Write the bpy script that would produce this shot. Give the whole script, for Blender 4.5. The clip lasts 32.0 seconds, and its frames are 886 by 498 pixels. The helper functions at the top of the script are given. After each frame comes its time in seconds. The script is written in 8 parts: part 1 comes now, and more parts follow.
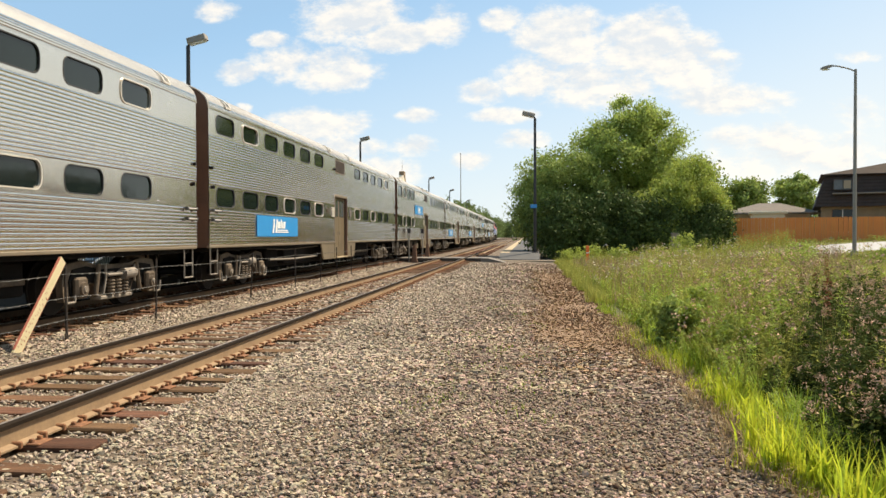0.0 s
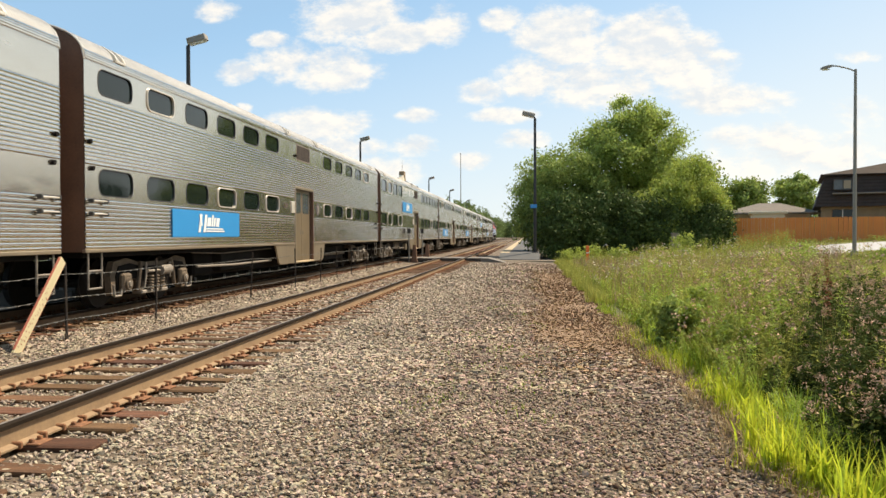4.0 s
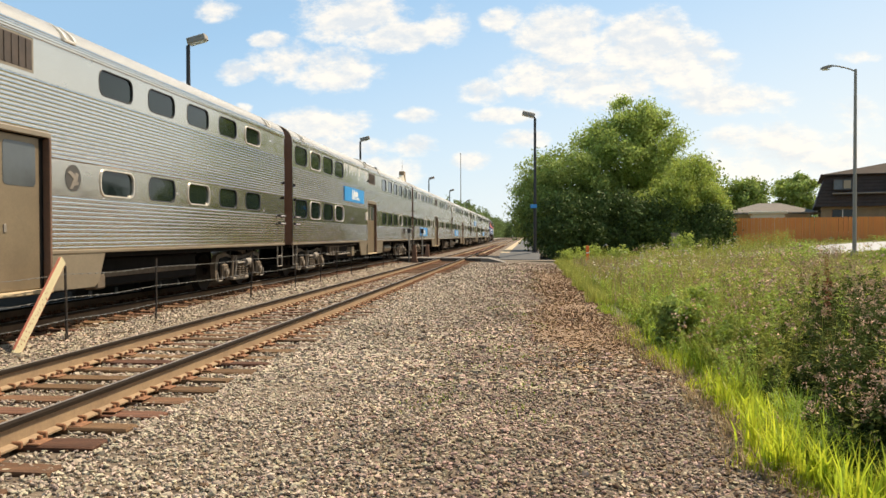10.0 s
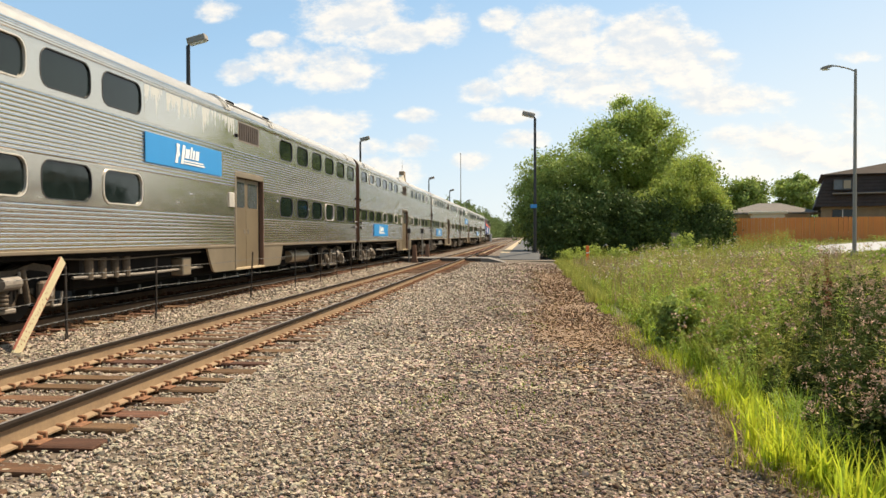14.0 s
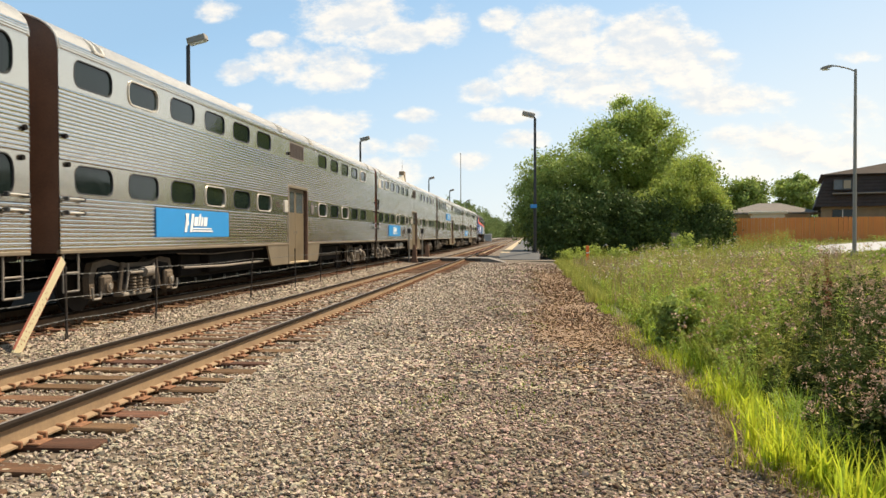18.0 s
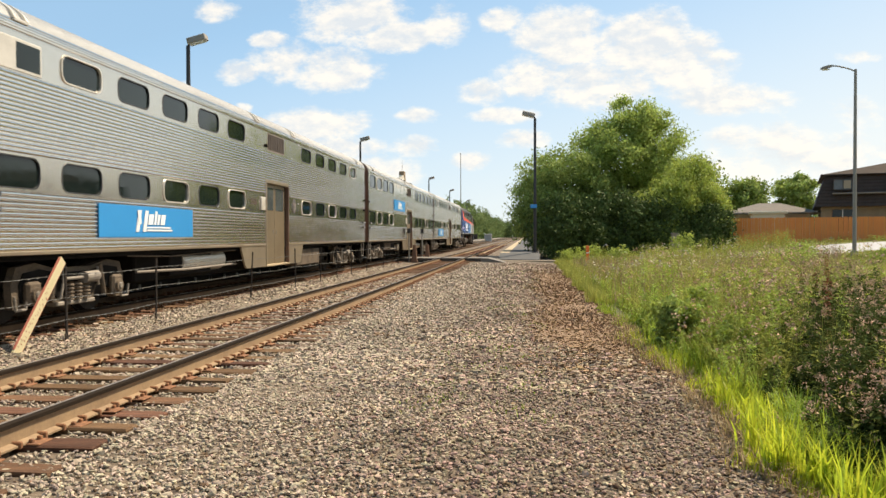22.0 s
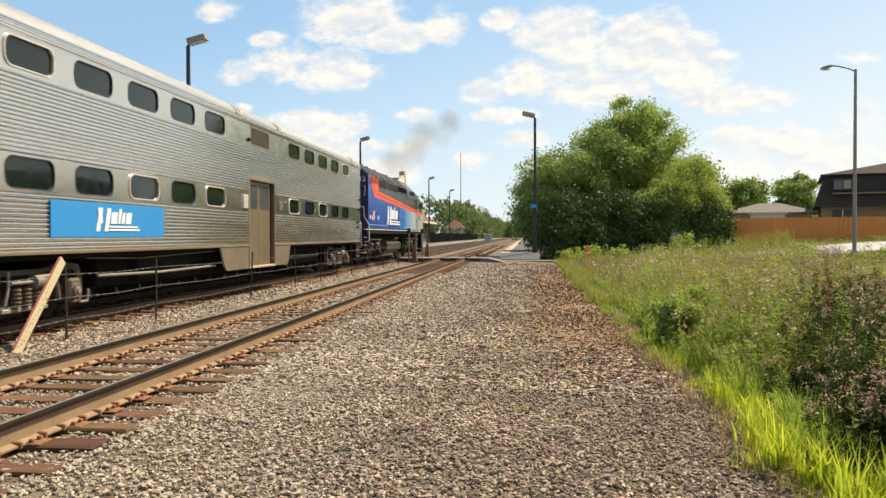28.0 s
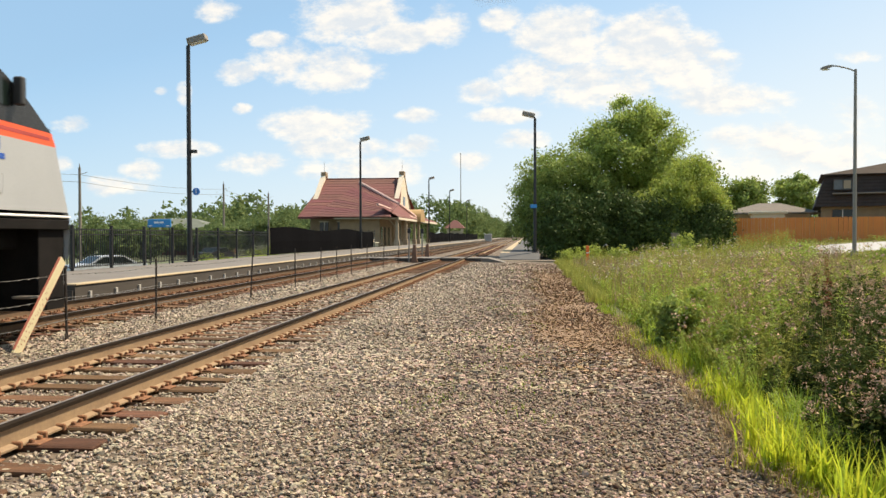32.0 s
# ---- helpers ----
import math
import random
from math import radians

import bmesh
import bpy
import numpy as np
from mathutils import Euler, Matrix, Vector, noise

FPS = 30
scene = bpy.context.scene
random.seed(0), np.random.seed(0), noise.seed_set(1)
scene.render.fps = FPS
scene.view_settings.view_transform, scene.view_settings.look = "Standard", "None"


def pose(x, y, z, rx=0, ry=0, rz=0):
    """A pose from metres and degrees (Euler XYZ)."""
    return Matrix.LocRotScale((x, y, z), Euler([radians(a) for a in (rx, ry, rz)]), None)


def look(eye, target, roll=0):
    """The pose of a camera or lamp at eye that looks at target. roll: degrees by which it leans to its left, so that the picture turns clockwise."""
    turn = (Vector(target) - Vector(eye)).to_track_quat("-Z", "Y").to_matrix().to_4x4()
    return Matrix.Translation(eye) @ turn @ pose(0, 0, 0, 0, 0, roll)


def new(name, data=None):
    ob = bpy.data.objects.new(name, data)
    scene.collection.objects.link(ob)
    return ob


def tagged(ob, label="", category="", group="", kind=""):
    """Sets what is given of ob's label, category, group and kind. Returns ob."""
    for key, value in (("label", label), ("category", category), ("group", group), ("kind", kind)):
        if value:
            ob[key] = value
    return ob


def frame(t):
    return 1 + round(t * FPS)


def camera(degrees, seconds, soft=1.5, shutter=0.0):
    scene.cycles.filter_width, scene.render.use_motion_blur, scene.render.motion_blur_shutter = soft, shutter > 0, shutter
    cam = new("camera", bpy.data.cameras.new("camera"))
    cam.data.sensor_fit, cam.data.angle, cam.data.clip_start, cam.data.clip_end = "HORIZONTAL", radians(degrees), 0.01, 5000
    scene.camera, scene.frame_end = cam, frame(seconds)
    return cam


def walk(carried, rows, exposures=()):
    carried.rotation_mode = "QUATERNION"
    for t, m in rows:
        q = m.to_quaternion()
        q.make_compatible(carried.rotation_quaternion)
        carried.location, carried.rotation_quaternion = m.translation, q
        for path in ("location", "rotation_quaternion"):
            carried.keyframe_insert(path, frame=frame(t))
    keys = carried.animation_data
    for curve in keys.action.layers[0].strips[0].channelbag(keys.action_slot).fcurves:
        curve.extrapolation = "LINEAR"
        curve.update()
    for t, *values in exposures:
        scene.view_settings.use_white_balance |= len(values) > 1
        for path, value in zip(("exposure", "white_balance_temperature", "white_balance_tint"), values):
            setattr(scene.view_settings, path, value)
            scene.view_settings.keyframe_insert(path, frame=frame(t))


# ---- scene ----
cam = camera(58.69, 32.0, soft=1.5, shutter=0.14)
EYE = pose(0, 0, 1.339, 89.04, 0, 6.045) @ pose(0, 0, 0, 0, 0, -0.15)
walk(cam, [(0.0, EYE), (32.0, EYE)], exposures=[(0.0, 0.45, 7150.0, 10.0), (32.0, 0.45, 7150.0, 10.0)])

# world: x right of the track, y along it, z up from the rail heads
TRACK_NEAR, TRACK_FAR = -4.474, -8.783
SUN_TO = Vector((0.57, 0.45, 1.0)).normalized()


def node(nt, kind, **values):
    n = nt.nodes.new(kind)
    for key, value in values.items():
        if key in n.inputs:
            n.inputs[key].default_value = value
    return n


def math_node(nt, op, a, b=None, clamp=False):
    n = nt.nodes.new("ShaderNodeMath")
    n.operation, n.use_clamp = op, clamp
    for i, v in enumerate((a, b)):
        if v is None:
            continue
        if isinstance(v, (int, float)):
            n.inputs[i].default_value = v
        else:
            nt.links.new(v, n.inputs[i])
    return n.outputs[0]


def build_world():
    world = bpy.data.worlds.new("sky")
    scene.world = world
    world.use_nodes = True
    nt = world.node_tree
    nt.nodes.clear()
    link = nt.links.new
    sky = nt.nodes.new("ShaderNodeTexSky")
    sky.sky_type, sky.sun_disc = "NISHITA", False
    sky.sun_elevation = math.asin(SUN_TO.z)
    sky.sun_rotation = math.atan2(SUN_TO.x, SUN_TO.y)
    sky.air_density, sky.dust_density, sky.ozone_density = 1.0, 0.5, 1.5
    where = nt.nodes.new("ShaderNodeTexCoord").outputs["Generated"]
    sep = nt.nodes.new("ShaderNodeSeparateXYZ")
    link(where, sep.inputs[0])
    ahead = math_node(nt, "MAXIMUM", math_node(nt, "ABSOLUTE", sep.outputs[1]), 0.15)
    u = math_node(nt, "DIVIDE", sep.outputs[0], ahead)
    v = math_node(nt, "DIVIDE", sep.outputs[2], ahead)
    flat = nt.nodes.new("ShaderNodeCombineXYZ")
    link(u, flat.inputs[0])
    link(math_node(nt, "MULTIPLY", v, 1.7), flat.inputs[1])
    puff = node(nt, "ShaderNodeTexNoise", Scale=15.0, Detail=12.0, Roughness=0.66)
    link(flat.outputs[0], puff.inputs["Vector"])
    broad = node(nt, "ShaderNodeTexNoise", Scale=3.2, Detail=5.0, Roughness=0.55)
    link(flat.outputs[0], broad.inputs["Vector"])
    rough = math_node(nt, "SUBTRACT", puff.outputs[0], 0.5)
    mass = None
    # cumulus heaps ahead: across, up, half width, half height, weight
    heaps = ((-0.225, 0.283, 0.082, 0.039, 1), (-0.166, 0.255, 0.065, 0.022, 1), (-0.101, 0.267, 0.032, 0.03, 0.9), (-0.376, 0.213, 0.037, 0.017, 0.9), (-0.33, 0.255, 0.029, 0.013, 0.8), (-0.248, 0.214, 0.066, 0.032, 1),
             (-0.311, 0.226, 0.05, 0.029, 0.8), (-0.398, 0.295, 0.032, 0.016, 0.8), (-0.48, 0.192, 0.011, 0.006, 0.7), (-0.449, 0.189, 0.011, 0.016, 0.6), (-0.368, 0.167, 0.014, 0.008, 0.7), (-0.611, 0.15, 0.027, 0.013, 0.8),
             (-0.454, 0.115, 0.061, 0.013, 0.8), (-0.509, 0.089, 0.03, 0.016, 0.8), (-0.354, 0.095, 0.049, 0.016, 0.8), (-0.27, 0.145, 0.082, 0.024, 0.9), (-0.241, 0.114, 0.068, 0.017, 0.8), (-0.141, 0.154, 0.029, 0.011, 0.8),
             (-0.145, 0.114, 0.032, 0.016, 0.8), (-0.069, 0.095, 0.027, 0.013, 0.7), (-0.204, 0.086, 0.093, 0.019, 0.6), (0.048, 0.249, 0.072, 0.042, 1), (0.138, 0.239, 0.082, 0.044, 1), (0.196, 0.213, 0.061, 0.042, 0.9),
             (0.003, 0.201, 0.047, 0.034, 0.9), (-0.058, 0.181, 0.036, 0.019, 0.9), (0.083, 0.188, 0.086, 0.034, 0.8), (-0.029, 0.152, 0.047, 0.012, 0.8), (-0.005, 0.121, 0.039, 0.014, 0.8), (0.247, 0.167, 0.082, 0.022, 0.7),
             (0.297, 0.115, 0.086, 0.023, 0.6), (0.353, 0.1, 0.075, 0.03, 0.6), (0.274, 0.087, 0.068, 0.027, 0.6), (0.399, 0.147, 0.039, 0.019, 0.5), (0.405, 0.215, 0.03, 0.009, 0.6), (-0.624, 0.098, 0.02, 0.011, 0.8),
             (-0.548, 0.067, 0.057, 0.013, 0.7), (-0.029, 0.272, 0.032, 0.016, 0.6))
    for cu, cv, a, b, weight in heaps:
        du = math_node(nt, "MULTIPLY", math_node(nt, "SUBTRACT", u, cu), 1 / a)
        dv = math_node(nt, "MULTIPLY", math_node(nt, "SUBTRACT", v, cv), 1 / b)
        d2 = math_node(nt, "ADD", math_node(nt, "MULTIPLY", du, du), math_node(nt, "MULTIPLY", dv, dv))
        m = math_node(nt, "MULTIPLY", math_node(nt, "SUBTRACT", 1.0, d2), weight)
        m = math_node(nt, "MAXIMUM", m, -0.8)
        mass = m if mass is None else math_node(nt, "MAXIMUM", mass, m)
    dens = math_node(nt, "ADD", math_node(nt, "MULTIPLY", mass, 0.75), math_node(nt, "MULTIPLY", rough, 2.3))
    dens = math_node(nt, "ADD", dens, math_node(nt, "MULTIPLY", math_node(nt, "SUBTRACT", broad.outputs[0], 0.5), 0.45))
    ramp = nt.nodes.new("ShaderNodeMapRange")
    ramp.interpolation_type = "SMOOTHSTEP"
    ramp.inputs["From Min"].default_value, ramp.inputs["From Max"].default_value = -0.10, 0.58
    link(dens, ramp.inputs["Value"])
    up = nt.nodes.new("ShaderNodeMapRange")
    up.inputs["From Min"].default_value, up.inputs["From Max"].default_value = 0.0, 0.05
    link(sep.outputs[2], up.inputs["Value"])
    cover = math_node(nt, "MULTIPLY", math_node(nt, "MULTIPLY", ramp.outputs[0], up.outputs[0]), 0.82)
    shade = nt.nodes.new("ShaderNodeValToRGB")
    shade.color_ramp.elements[0].color, shade.color_ramp.elements[1].color = (8.2, 8.8, 9.6, 1), (11.2, 10.8, 10.2, 1)
    shade.color_ramp.elements[0].position, shade.color_ramp.elements[1].position = 0.36, 0.54
    aside = nt.nodes.new("ShaderNodeVectorMath")
    aside.inputs[1].default_value = (0.006, 0.016, 0.0)
    link(flat.outputs[0], aside.inputs[0])
    puff2 = node(nt, "ShaderNodeTexNoise", Scale=15.0, Detail=5.0, Roughness=0.6)
    link(aside.outputs[0], puff2.inputs["Vector"])
    lit = math_node(nt, "ADD", math_node(nt, "SUBTRACT", puff.outputs[0], puff2.outputs[0]), 0.5)
    link(math_node(nt, "SUBTRACT", lit, math_node(nt, "MULTIPLY", dens, 0.10)), shade.inputs[0])
    # thin veil that whitens the sky towards the horizon and the sun's side
    veil = nt.nodes.new("ShaderNodeMapRange")
    veil.inputs["From Min"].default_value, veil.inputs["From Max"].default_value = 0.36, -0.02
    veil.inputs["To Min"].default_value, veil.inputs["To Max"].default_value = 0.50, 0.92
    link(math_node(nt, "SUBTRACT", sep.outputs[2], math_node(nt, "MULTIPLY", math_node(nt, "MAXIMUM", u, -0.7), 0.26)), veil.inputs["Value"])
    mix0 = nt.nodes.new("ShaderNodeMixRGB")
    tint = nt.nodes.new("ShaderNodeValToRGB")
    tint.color_ramp.elements[0].color, tint.color_ramp.elements[1].color = (5.0, 9.0, 13.8, 1), (9.1, 10.2, 11.1, 1)
    tint.color_ramp.elements[0].position, tint.color_ramp.elements[1].position = 0.52, 0.90
    link(veil.outputs[0], tint.inputs[0])
    link(tint.outputs[0], mix0.inputs[2])
    link(veil.outputs[0], mix0.inputs[0])
    link(sky.outputs[0], mix0.inputs[1])
    mix = nt.nodes.new("ShaderNodeMixRGB")
    link(cover, mix.inputs[0])
    link(mix0.outputs[0], mix.inputs[1])
    link(shade.outputs[0], mix.inputs[2])
    bg = node(nt, "ShaderNodeBackground", Strength=0.072)
    link(mix.outputs[0], bg.inputs[0])
    out = nt.nodes.new("ShaderNodeOutputWorld")
    link(bg.outputs[0], out.inputs[0])


build_world()
sun = new("sun", bpy.data.lights.new("sun", "SUN"))
sun.data.energy, sun.data.angle, sun.data.color = 6.3, radians(0.6), (1.0, 0.89, 0.74)
sun.matrix_world = look(SUN_TO * 60, (0, 0, 0))
# ---- materials ----
def material(name, color, rough=0.7, metal=0.0, other=None, scale=4.0, fine=60.0, bump=0.1, depth=0.01, stretch=(1, 1, 1), low=0.35, high=0.65, vary=0.0, spec=0.5, through_light=0.0, island=False, hue=0.03, broad=0.0):
    """A surface of two colours mixed by broad and fine noise, with relief."""
    m = bpy.data.materials.new(name)
    m.use_nodes = True
    nt = m.node_tree
    link = nt.links.new
    bsdf = nt.nodes["Principled BSDF"]
    bsdf.inputs["Roughness"].default_value = rough
    bsdf.inputs["Metallic"].default_value = metal
    bsdf.inputs["Specular IOR Level"].default_value = spec
    tc = nt.nodes.new("ShaderNodeTexCoord").outputs["Object"]
    mp = nt.nodes.new("ShaderNodeMapping")
    mp.inputs["Scale"].default_value = stretch
    link(tc, mp.inputs[0])
    n1 = node(nt, "ShaderNodeTexNoise", Scale=scale, Detail=5.0, Roughness=0.6)
    n2 = node(nt, "ShaderNodeTexNoise", Scale=fine, Detail=3.0, Roughness=0.6)
    link(mp.outputs[0], n1.inputs["Vector"])
    link(mp.outputs[0], n2.inputs["Vector"])
    both = math_node(nt, "ADD", math_node(nt, "MULTIPLY", n1.outputs[0], 0.6), math_node(nt, "MULTIPLY", n2.outputs[0], 0.4))
    ramp = nt.nodes.new("ShaderNodeValToRGB")
    other = other or tuple(c * 0.72 for c in color)
    ramp.color_ramp.elements[0].color, ramp.color_ramp.elements[1].color = (*other, 1), (*color, 1)
    ramp.color_ramp.elements[0].position, ramp.color_ramp.elements[1].position = low, high
    link(both, ramp.inputs[0])
    col = ramp.outputs[0]
    if vary:
        if island:
            rnd = nt.nodes.new("ShaderNodeNewGeometry").outputs["Random Per Island"]
        else:
            rnd = nt.nodes.new("ShaderNodeObjectInfo").outputs["Random"]
        hsv = nt.nodes.new("ShaderNodeHueSaturation")
        value = math_node(nt, "ADD", math_node(nt, "MULTIPLY", rnd, 2 * vary), 1 - vary)
        if broad:
            n3 = node(nt, "ShaderNodeTexNoise", Scale=0.55, Detail=4.0, Roughness=0.6)
            link(tc, n3.inputs["Vector"])
            wide = nt.nodes.new("ShaderNodeMapRange")
            wide.inputs["From Min"].default_value, wide.inputs["From Max"].default_value = 0.36, 0.64
            wide.inputs["To Min"].default_value, wide.inputs["To Max"].default_value = 1 - broad, 1 + broad
            link(n3.outputs[0], wide.inputs["Value"])
            value = math_node(nt, "MULTIPLY", value, wide.outputs[0])
        link(value, hsv.inputs["Value"])
        link(math_node(nt, "ADD", math_node(nt, "MULTIPLY", math_node(nt, "FRACT", math_node(nt, "MULTIPLY", rnd, 7.3)), hue), 0.5 - hue / 2), hsv.inputs["Hue"])
        link(col, hsv.inputs["Color"])
        col = hsv.outputs[0]
    link(col, bsdf.inputs["Base Color"])
    link(math_node(nt, "ADD", math_node(nt, "MULTIPLY", n2.outputs[0], 0.25), rough - 0.125, clamp=True), bsdf.inputs["Roughness"])
    if bump:
        bp = node(nt, "ShaderNodeBump", Strength=bump, Distance=depth)
        link(both, bp.inputs["Height"])
        link(bp.outputs[0], bsdf.inputs["Normal"])
    if through_light:
        tr = nt.nodes.new("ShaderNodeBsdfTranslucent")
        link(col, tr.inputs[0])
        mx = node(nt, "ShaderNodeMixShader", Fac=through_light)
        link(bsdf.outputs[0], mx.inputs[1])
        link(tr.outputs[0], mx.inputs[2])
        link(mx.outputs[0], nt.nodes["Material Output"].inputs[0])
    return m


def smoke_material(dense, radius):
    """Thin soot: brown-grey, see-through, with a soft uneven rim."""
    m = material("grey_brown_smoke", (0.78, 0.64, 0.46), 1.0, 0, (0.64, 0.52, 0.36), 0.8, 3, 0, spec=0.0, through_light=0.5)
    nt = m.node_tree
    link = nt.links.new
    body = nt.nodes["Material Output"].inputs[0].links[0].from_socket
    tc = nt.nodes.new("ShaderNodeTexCoord").outputs["Object"]
    ln = nt.nodes.new("ShaderNodeVectorMath")
    ln.operation = "LENGTH"
    link(tc, ln.inputs[0])
    far = math_node(nt, "MULTIPLY", ln.outputs["Value"], 1 / radius)
    n = node(nt, "ShaderNodeTexNoise", Scale=1.1, Detail=4.0, Roughness=0.55)
    link(tc, n.inputs["Vector"])
    r = math_node(nt, "ADD", far, math_node(nt, "MULTIPLY", math_node(nt, "SUBTRACT", n.outputs[0], 0.5), 0.75))
    fade = nt.nodes.new("ShaderNodeMapRange")
    fade.interpolation_type = "SMOOTHSTEP"
    fade.inputs["From Min"].default_value, fade.inputs["From Max"].default_value = 0.95, 0.05
    link(r, fade.inputs["Value"])
    rim = nt.nodes.new("ShaderNodeMapRange")
    rim.interpolation_type = "SMOOTHSTEP"
    rim.inputs["From Min"].default_value, rim.inputs["From Max"].default_value = 0.98, 0.55
    link(far, rim.inputs["Value"])
    a = math_node(nt, "MULTIPLY", math_node(nt, "MULTIPLY", fade.outputs[0], rim.outputs[0]), dense)
    clear = nt.nodes.new("ShaderNodeBsdfTransparent")
    mx = nt.nodes.new("ShaderNodeMixShader")
    link(a, mx.inputs[0])
    link(clear.outputs[0], mx.inputs[1])
    link(body, mx.inputs[2])
    link(mx.outputs[0], nt.nodes["Material Output"].inputs[0])
    return m


def fade_material():
    """Loco paint that pales along the side from sky blue to blue-grey."""
    m = M["loco_sky"].copy()
    m.name = "fading_blue_paint"
    nt = m.node_tree
    sep = nt.nodes.new("ShaderNodeSeparateXYZ")
    nt.links.new(nt.nodes.new("ShaderNodeTexCoord").outputs["Object"], sep.inputs[0])
    k = nt.nodes.new("ShaderNodeMapRange")
    k.inputs["From Min"].default_value, k.inputs["From Max"].default_value = 11.8, 15.6
    nt.links.new(sep.outputs[1], k.inputs["Value"])
    ramp = nt.nodes.new("ShaderNodeValToRGB")
    ramp.color_ramp.elements[0].color, ramp.color_ramp.elements[1].color = (0.07, 0.23, 0.54, 1), (0.36, 0.45, 0.54, 1)
    nt.links.new(k.outputs[0], ramp.inputs[0])
    nt.links.new(ramp.outputs[0], nt.nodes["Principled BSDF"].inputs["Base Color"])
    return m


M = {}
M["steel"] = material("brushed_stainless", (0.80, 0.745, 0.66), 0.17, 0.97, (0.72, 0.665, 0.585), 0.7, 2.2, 0.0, 0.004, (1, 0.12, 3), 0.3, 0.7)
M["steel_flat"] = material("stainless_panel", (0.77, 0.71, 0.61), 0.22, 0.96, (0.67, 0.605, 0.51), 0.4, 5, 0.0, 0.004, (1, 0.3, 1), 0.3, 0.7)
def streaks(m):
    """Chalky runs that start at the top edge of a panel and thin out downwards."""
    nt = m.node_tree
    link = nt.links.new
    bsdf = nt.nodes["Principled BSDF"]
    tc = nt.nodes.new("ShaderNodeTexCoord").outputs["Object"]
    sep = nt.nodes.new("ShaderNodeSeparateXYZ")
    link(tc, sep.inputs[0])
    mp = nt.nodes.new("ShaderNodeMapping")
    mp.inputs["Scale"].default_value = (1, 4.5, 0.25)
    link(tc, mp.inputs[0])
    n = node(nt, "ShaderNodeTexNoise", Scale=1.6, Detail=4.0, Roughness=0.65)
    link(mp.outputs[0], n.inputs["Vector"])
    low = nt.nodes.new("ShaderNodeMapRange")
    low.inputs["From Min"].default_value, low.inputs["From Max"].default_value = 3.62, 4.2
    low.inputs["To Min"].default_value, low.inputs["To Max"].default_value = -0.16, 0.10
    link(sep.outputs[2], low.inputs["Value"])
    edge = nt.nodes.new("ShaderNodeMapRange")
    edge.inputs["From Min"].default_value, edge.inputs["From Max"].default_value = 0.50, 0.60
    link(math_node(nt, "ADD", n.outputs[0], low.outputs[0]), edge.inputs["Value"])
    for name, value in (("Base Color", (0.62, 0.62, 0.57, 1)), ("Metallic", 0.15), ("Roughness", 0.75)):
        slot = bsdf.inputs[name]
        mix = nt.nodes.new("ShaderNodeMixRGB")
        link(math_node(nt, "MULTIPLY", edge.outputs[0], 0.5), mix.inputs[0])
        if slot.is_linked:
            link(slot.links[0].from_socket, mix.inputs[1])
        else:
            v = slot.default_value
            mix.inputs[1].default_value = (v, v, v, 1)
        mix.inputs[2].default_value = value if name == "Base Color" else (value, value, value, 1)
        link(mix.outputs[0], slot)
    return m


M["streaked"] = streaks(material("drip_stained_stainless", (0.77, 0.71, 0.61), 0.15, 0.96, (0.67, 0.605, 0.51), 0.4, 5, 0.0, 0.004, (1, 0.3, 1), 0.3, 0.7))
M["steel_roof"] = material("weathered_stainless_roof", (0.46, 0.45, 0.43), 0.5, 0.35, (0.33, 0.32, 0.30), 0.7, 20, 0.05, 0.006, (1, 0.2, 1))
M["rim"] = material("bright_window_rim", (0.66, 0.61, 0.53), 0.4, 0.35, None, 3, 50, 0.02)
M["badge"] = material("dull_grey_badge", (0.055, 0.05, 0.044), 0.6, 0.0, (0.04, 0.037, 0.032), 5, 40, 0.03)
M["gasket"] = material("black_rubber_gasket", (0.03, 0.03, 0.03), 0.6, 0, None, 5, 80, 0.05)
M["glass"] = material("dark_tinted_glass", (0.010, 0.017, 0.015), 0.06, 0.0, (0.007, 0.011, 0.010), 1.2, 5, 0.0, spec=0.36)
# Panes paled in the base colour for the sky they reflect.
M["door_glass"] = material("hazy_door_glass", (0.075, 0.085, 0.088), 0.10, 0.0, (0.05, 0.058, 0.062), 1.2, 5, 0.0, spec=0.6)
M["door"] = material("tan_door_steel", (0.255, 0.195, 0.122), 0.42, 0.5, (0.185, 0.14, 0.09), 1.5, 30, 0.04)
M["skirt"] = material("dusty_skirt_steel", (0.34, 0.275, 0.195), 0.42, 0.6, (0.245, 0.197, 0.14), 1.2, 24, 0.04)
# Grimy metal, its colour lowered further for the shade under the bodies.
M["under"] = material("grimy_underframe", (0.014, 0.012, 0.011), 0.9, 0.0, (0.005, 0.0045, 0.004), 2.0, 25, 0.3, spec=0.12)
M["truck"] = material("dusty_cast_truck", (0.15, 0.115, 0.082), 0.8, 0.05, (0.06, 0.046, 0.034), 3, 30, 0.3, spec=0.2)
M["bright_part"] = material("worn_bright_metal", (0.27, 0.235, 0.195), 0.6, 0.2, (0.15, 0.128, 0.104), 6, 40, 0.1)
M["end_brown"] = material("rusty_brown_end", (0.19, 0.10, 0.06), 0.65, 0.1, (0.10, 0.056, 0.036), 1.5, 30, 0.15)
M["end_red"] = material("faded_red_paint", (0.42, 0.05, 0.04), 0.55, 0, (0.30, 0.04, 0.035), 2, 30, 0.05)
M["sign_blue"] = material("cyan_blue_sign", (0.018, 0.225, 0.52), 0.4, 0, (0.016, 0.215, 0.50), 2, 40, 0.01)
M["white"] = material("white_lettering", (0.78, 0.78, 0.76), 0.5, 0, (0.68, 0.68, 0.66), 4, 60, 0.02)
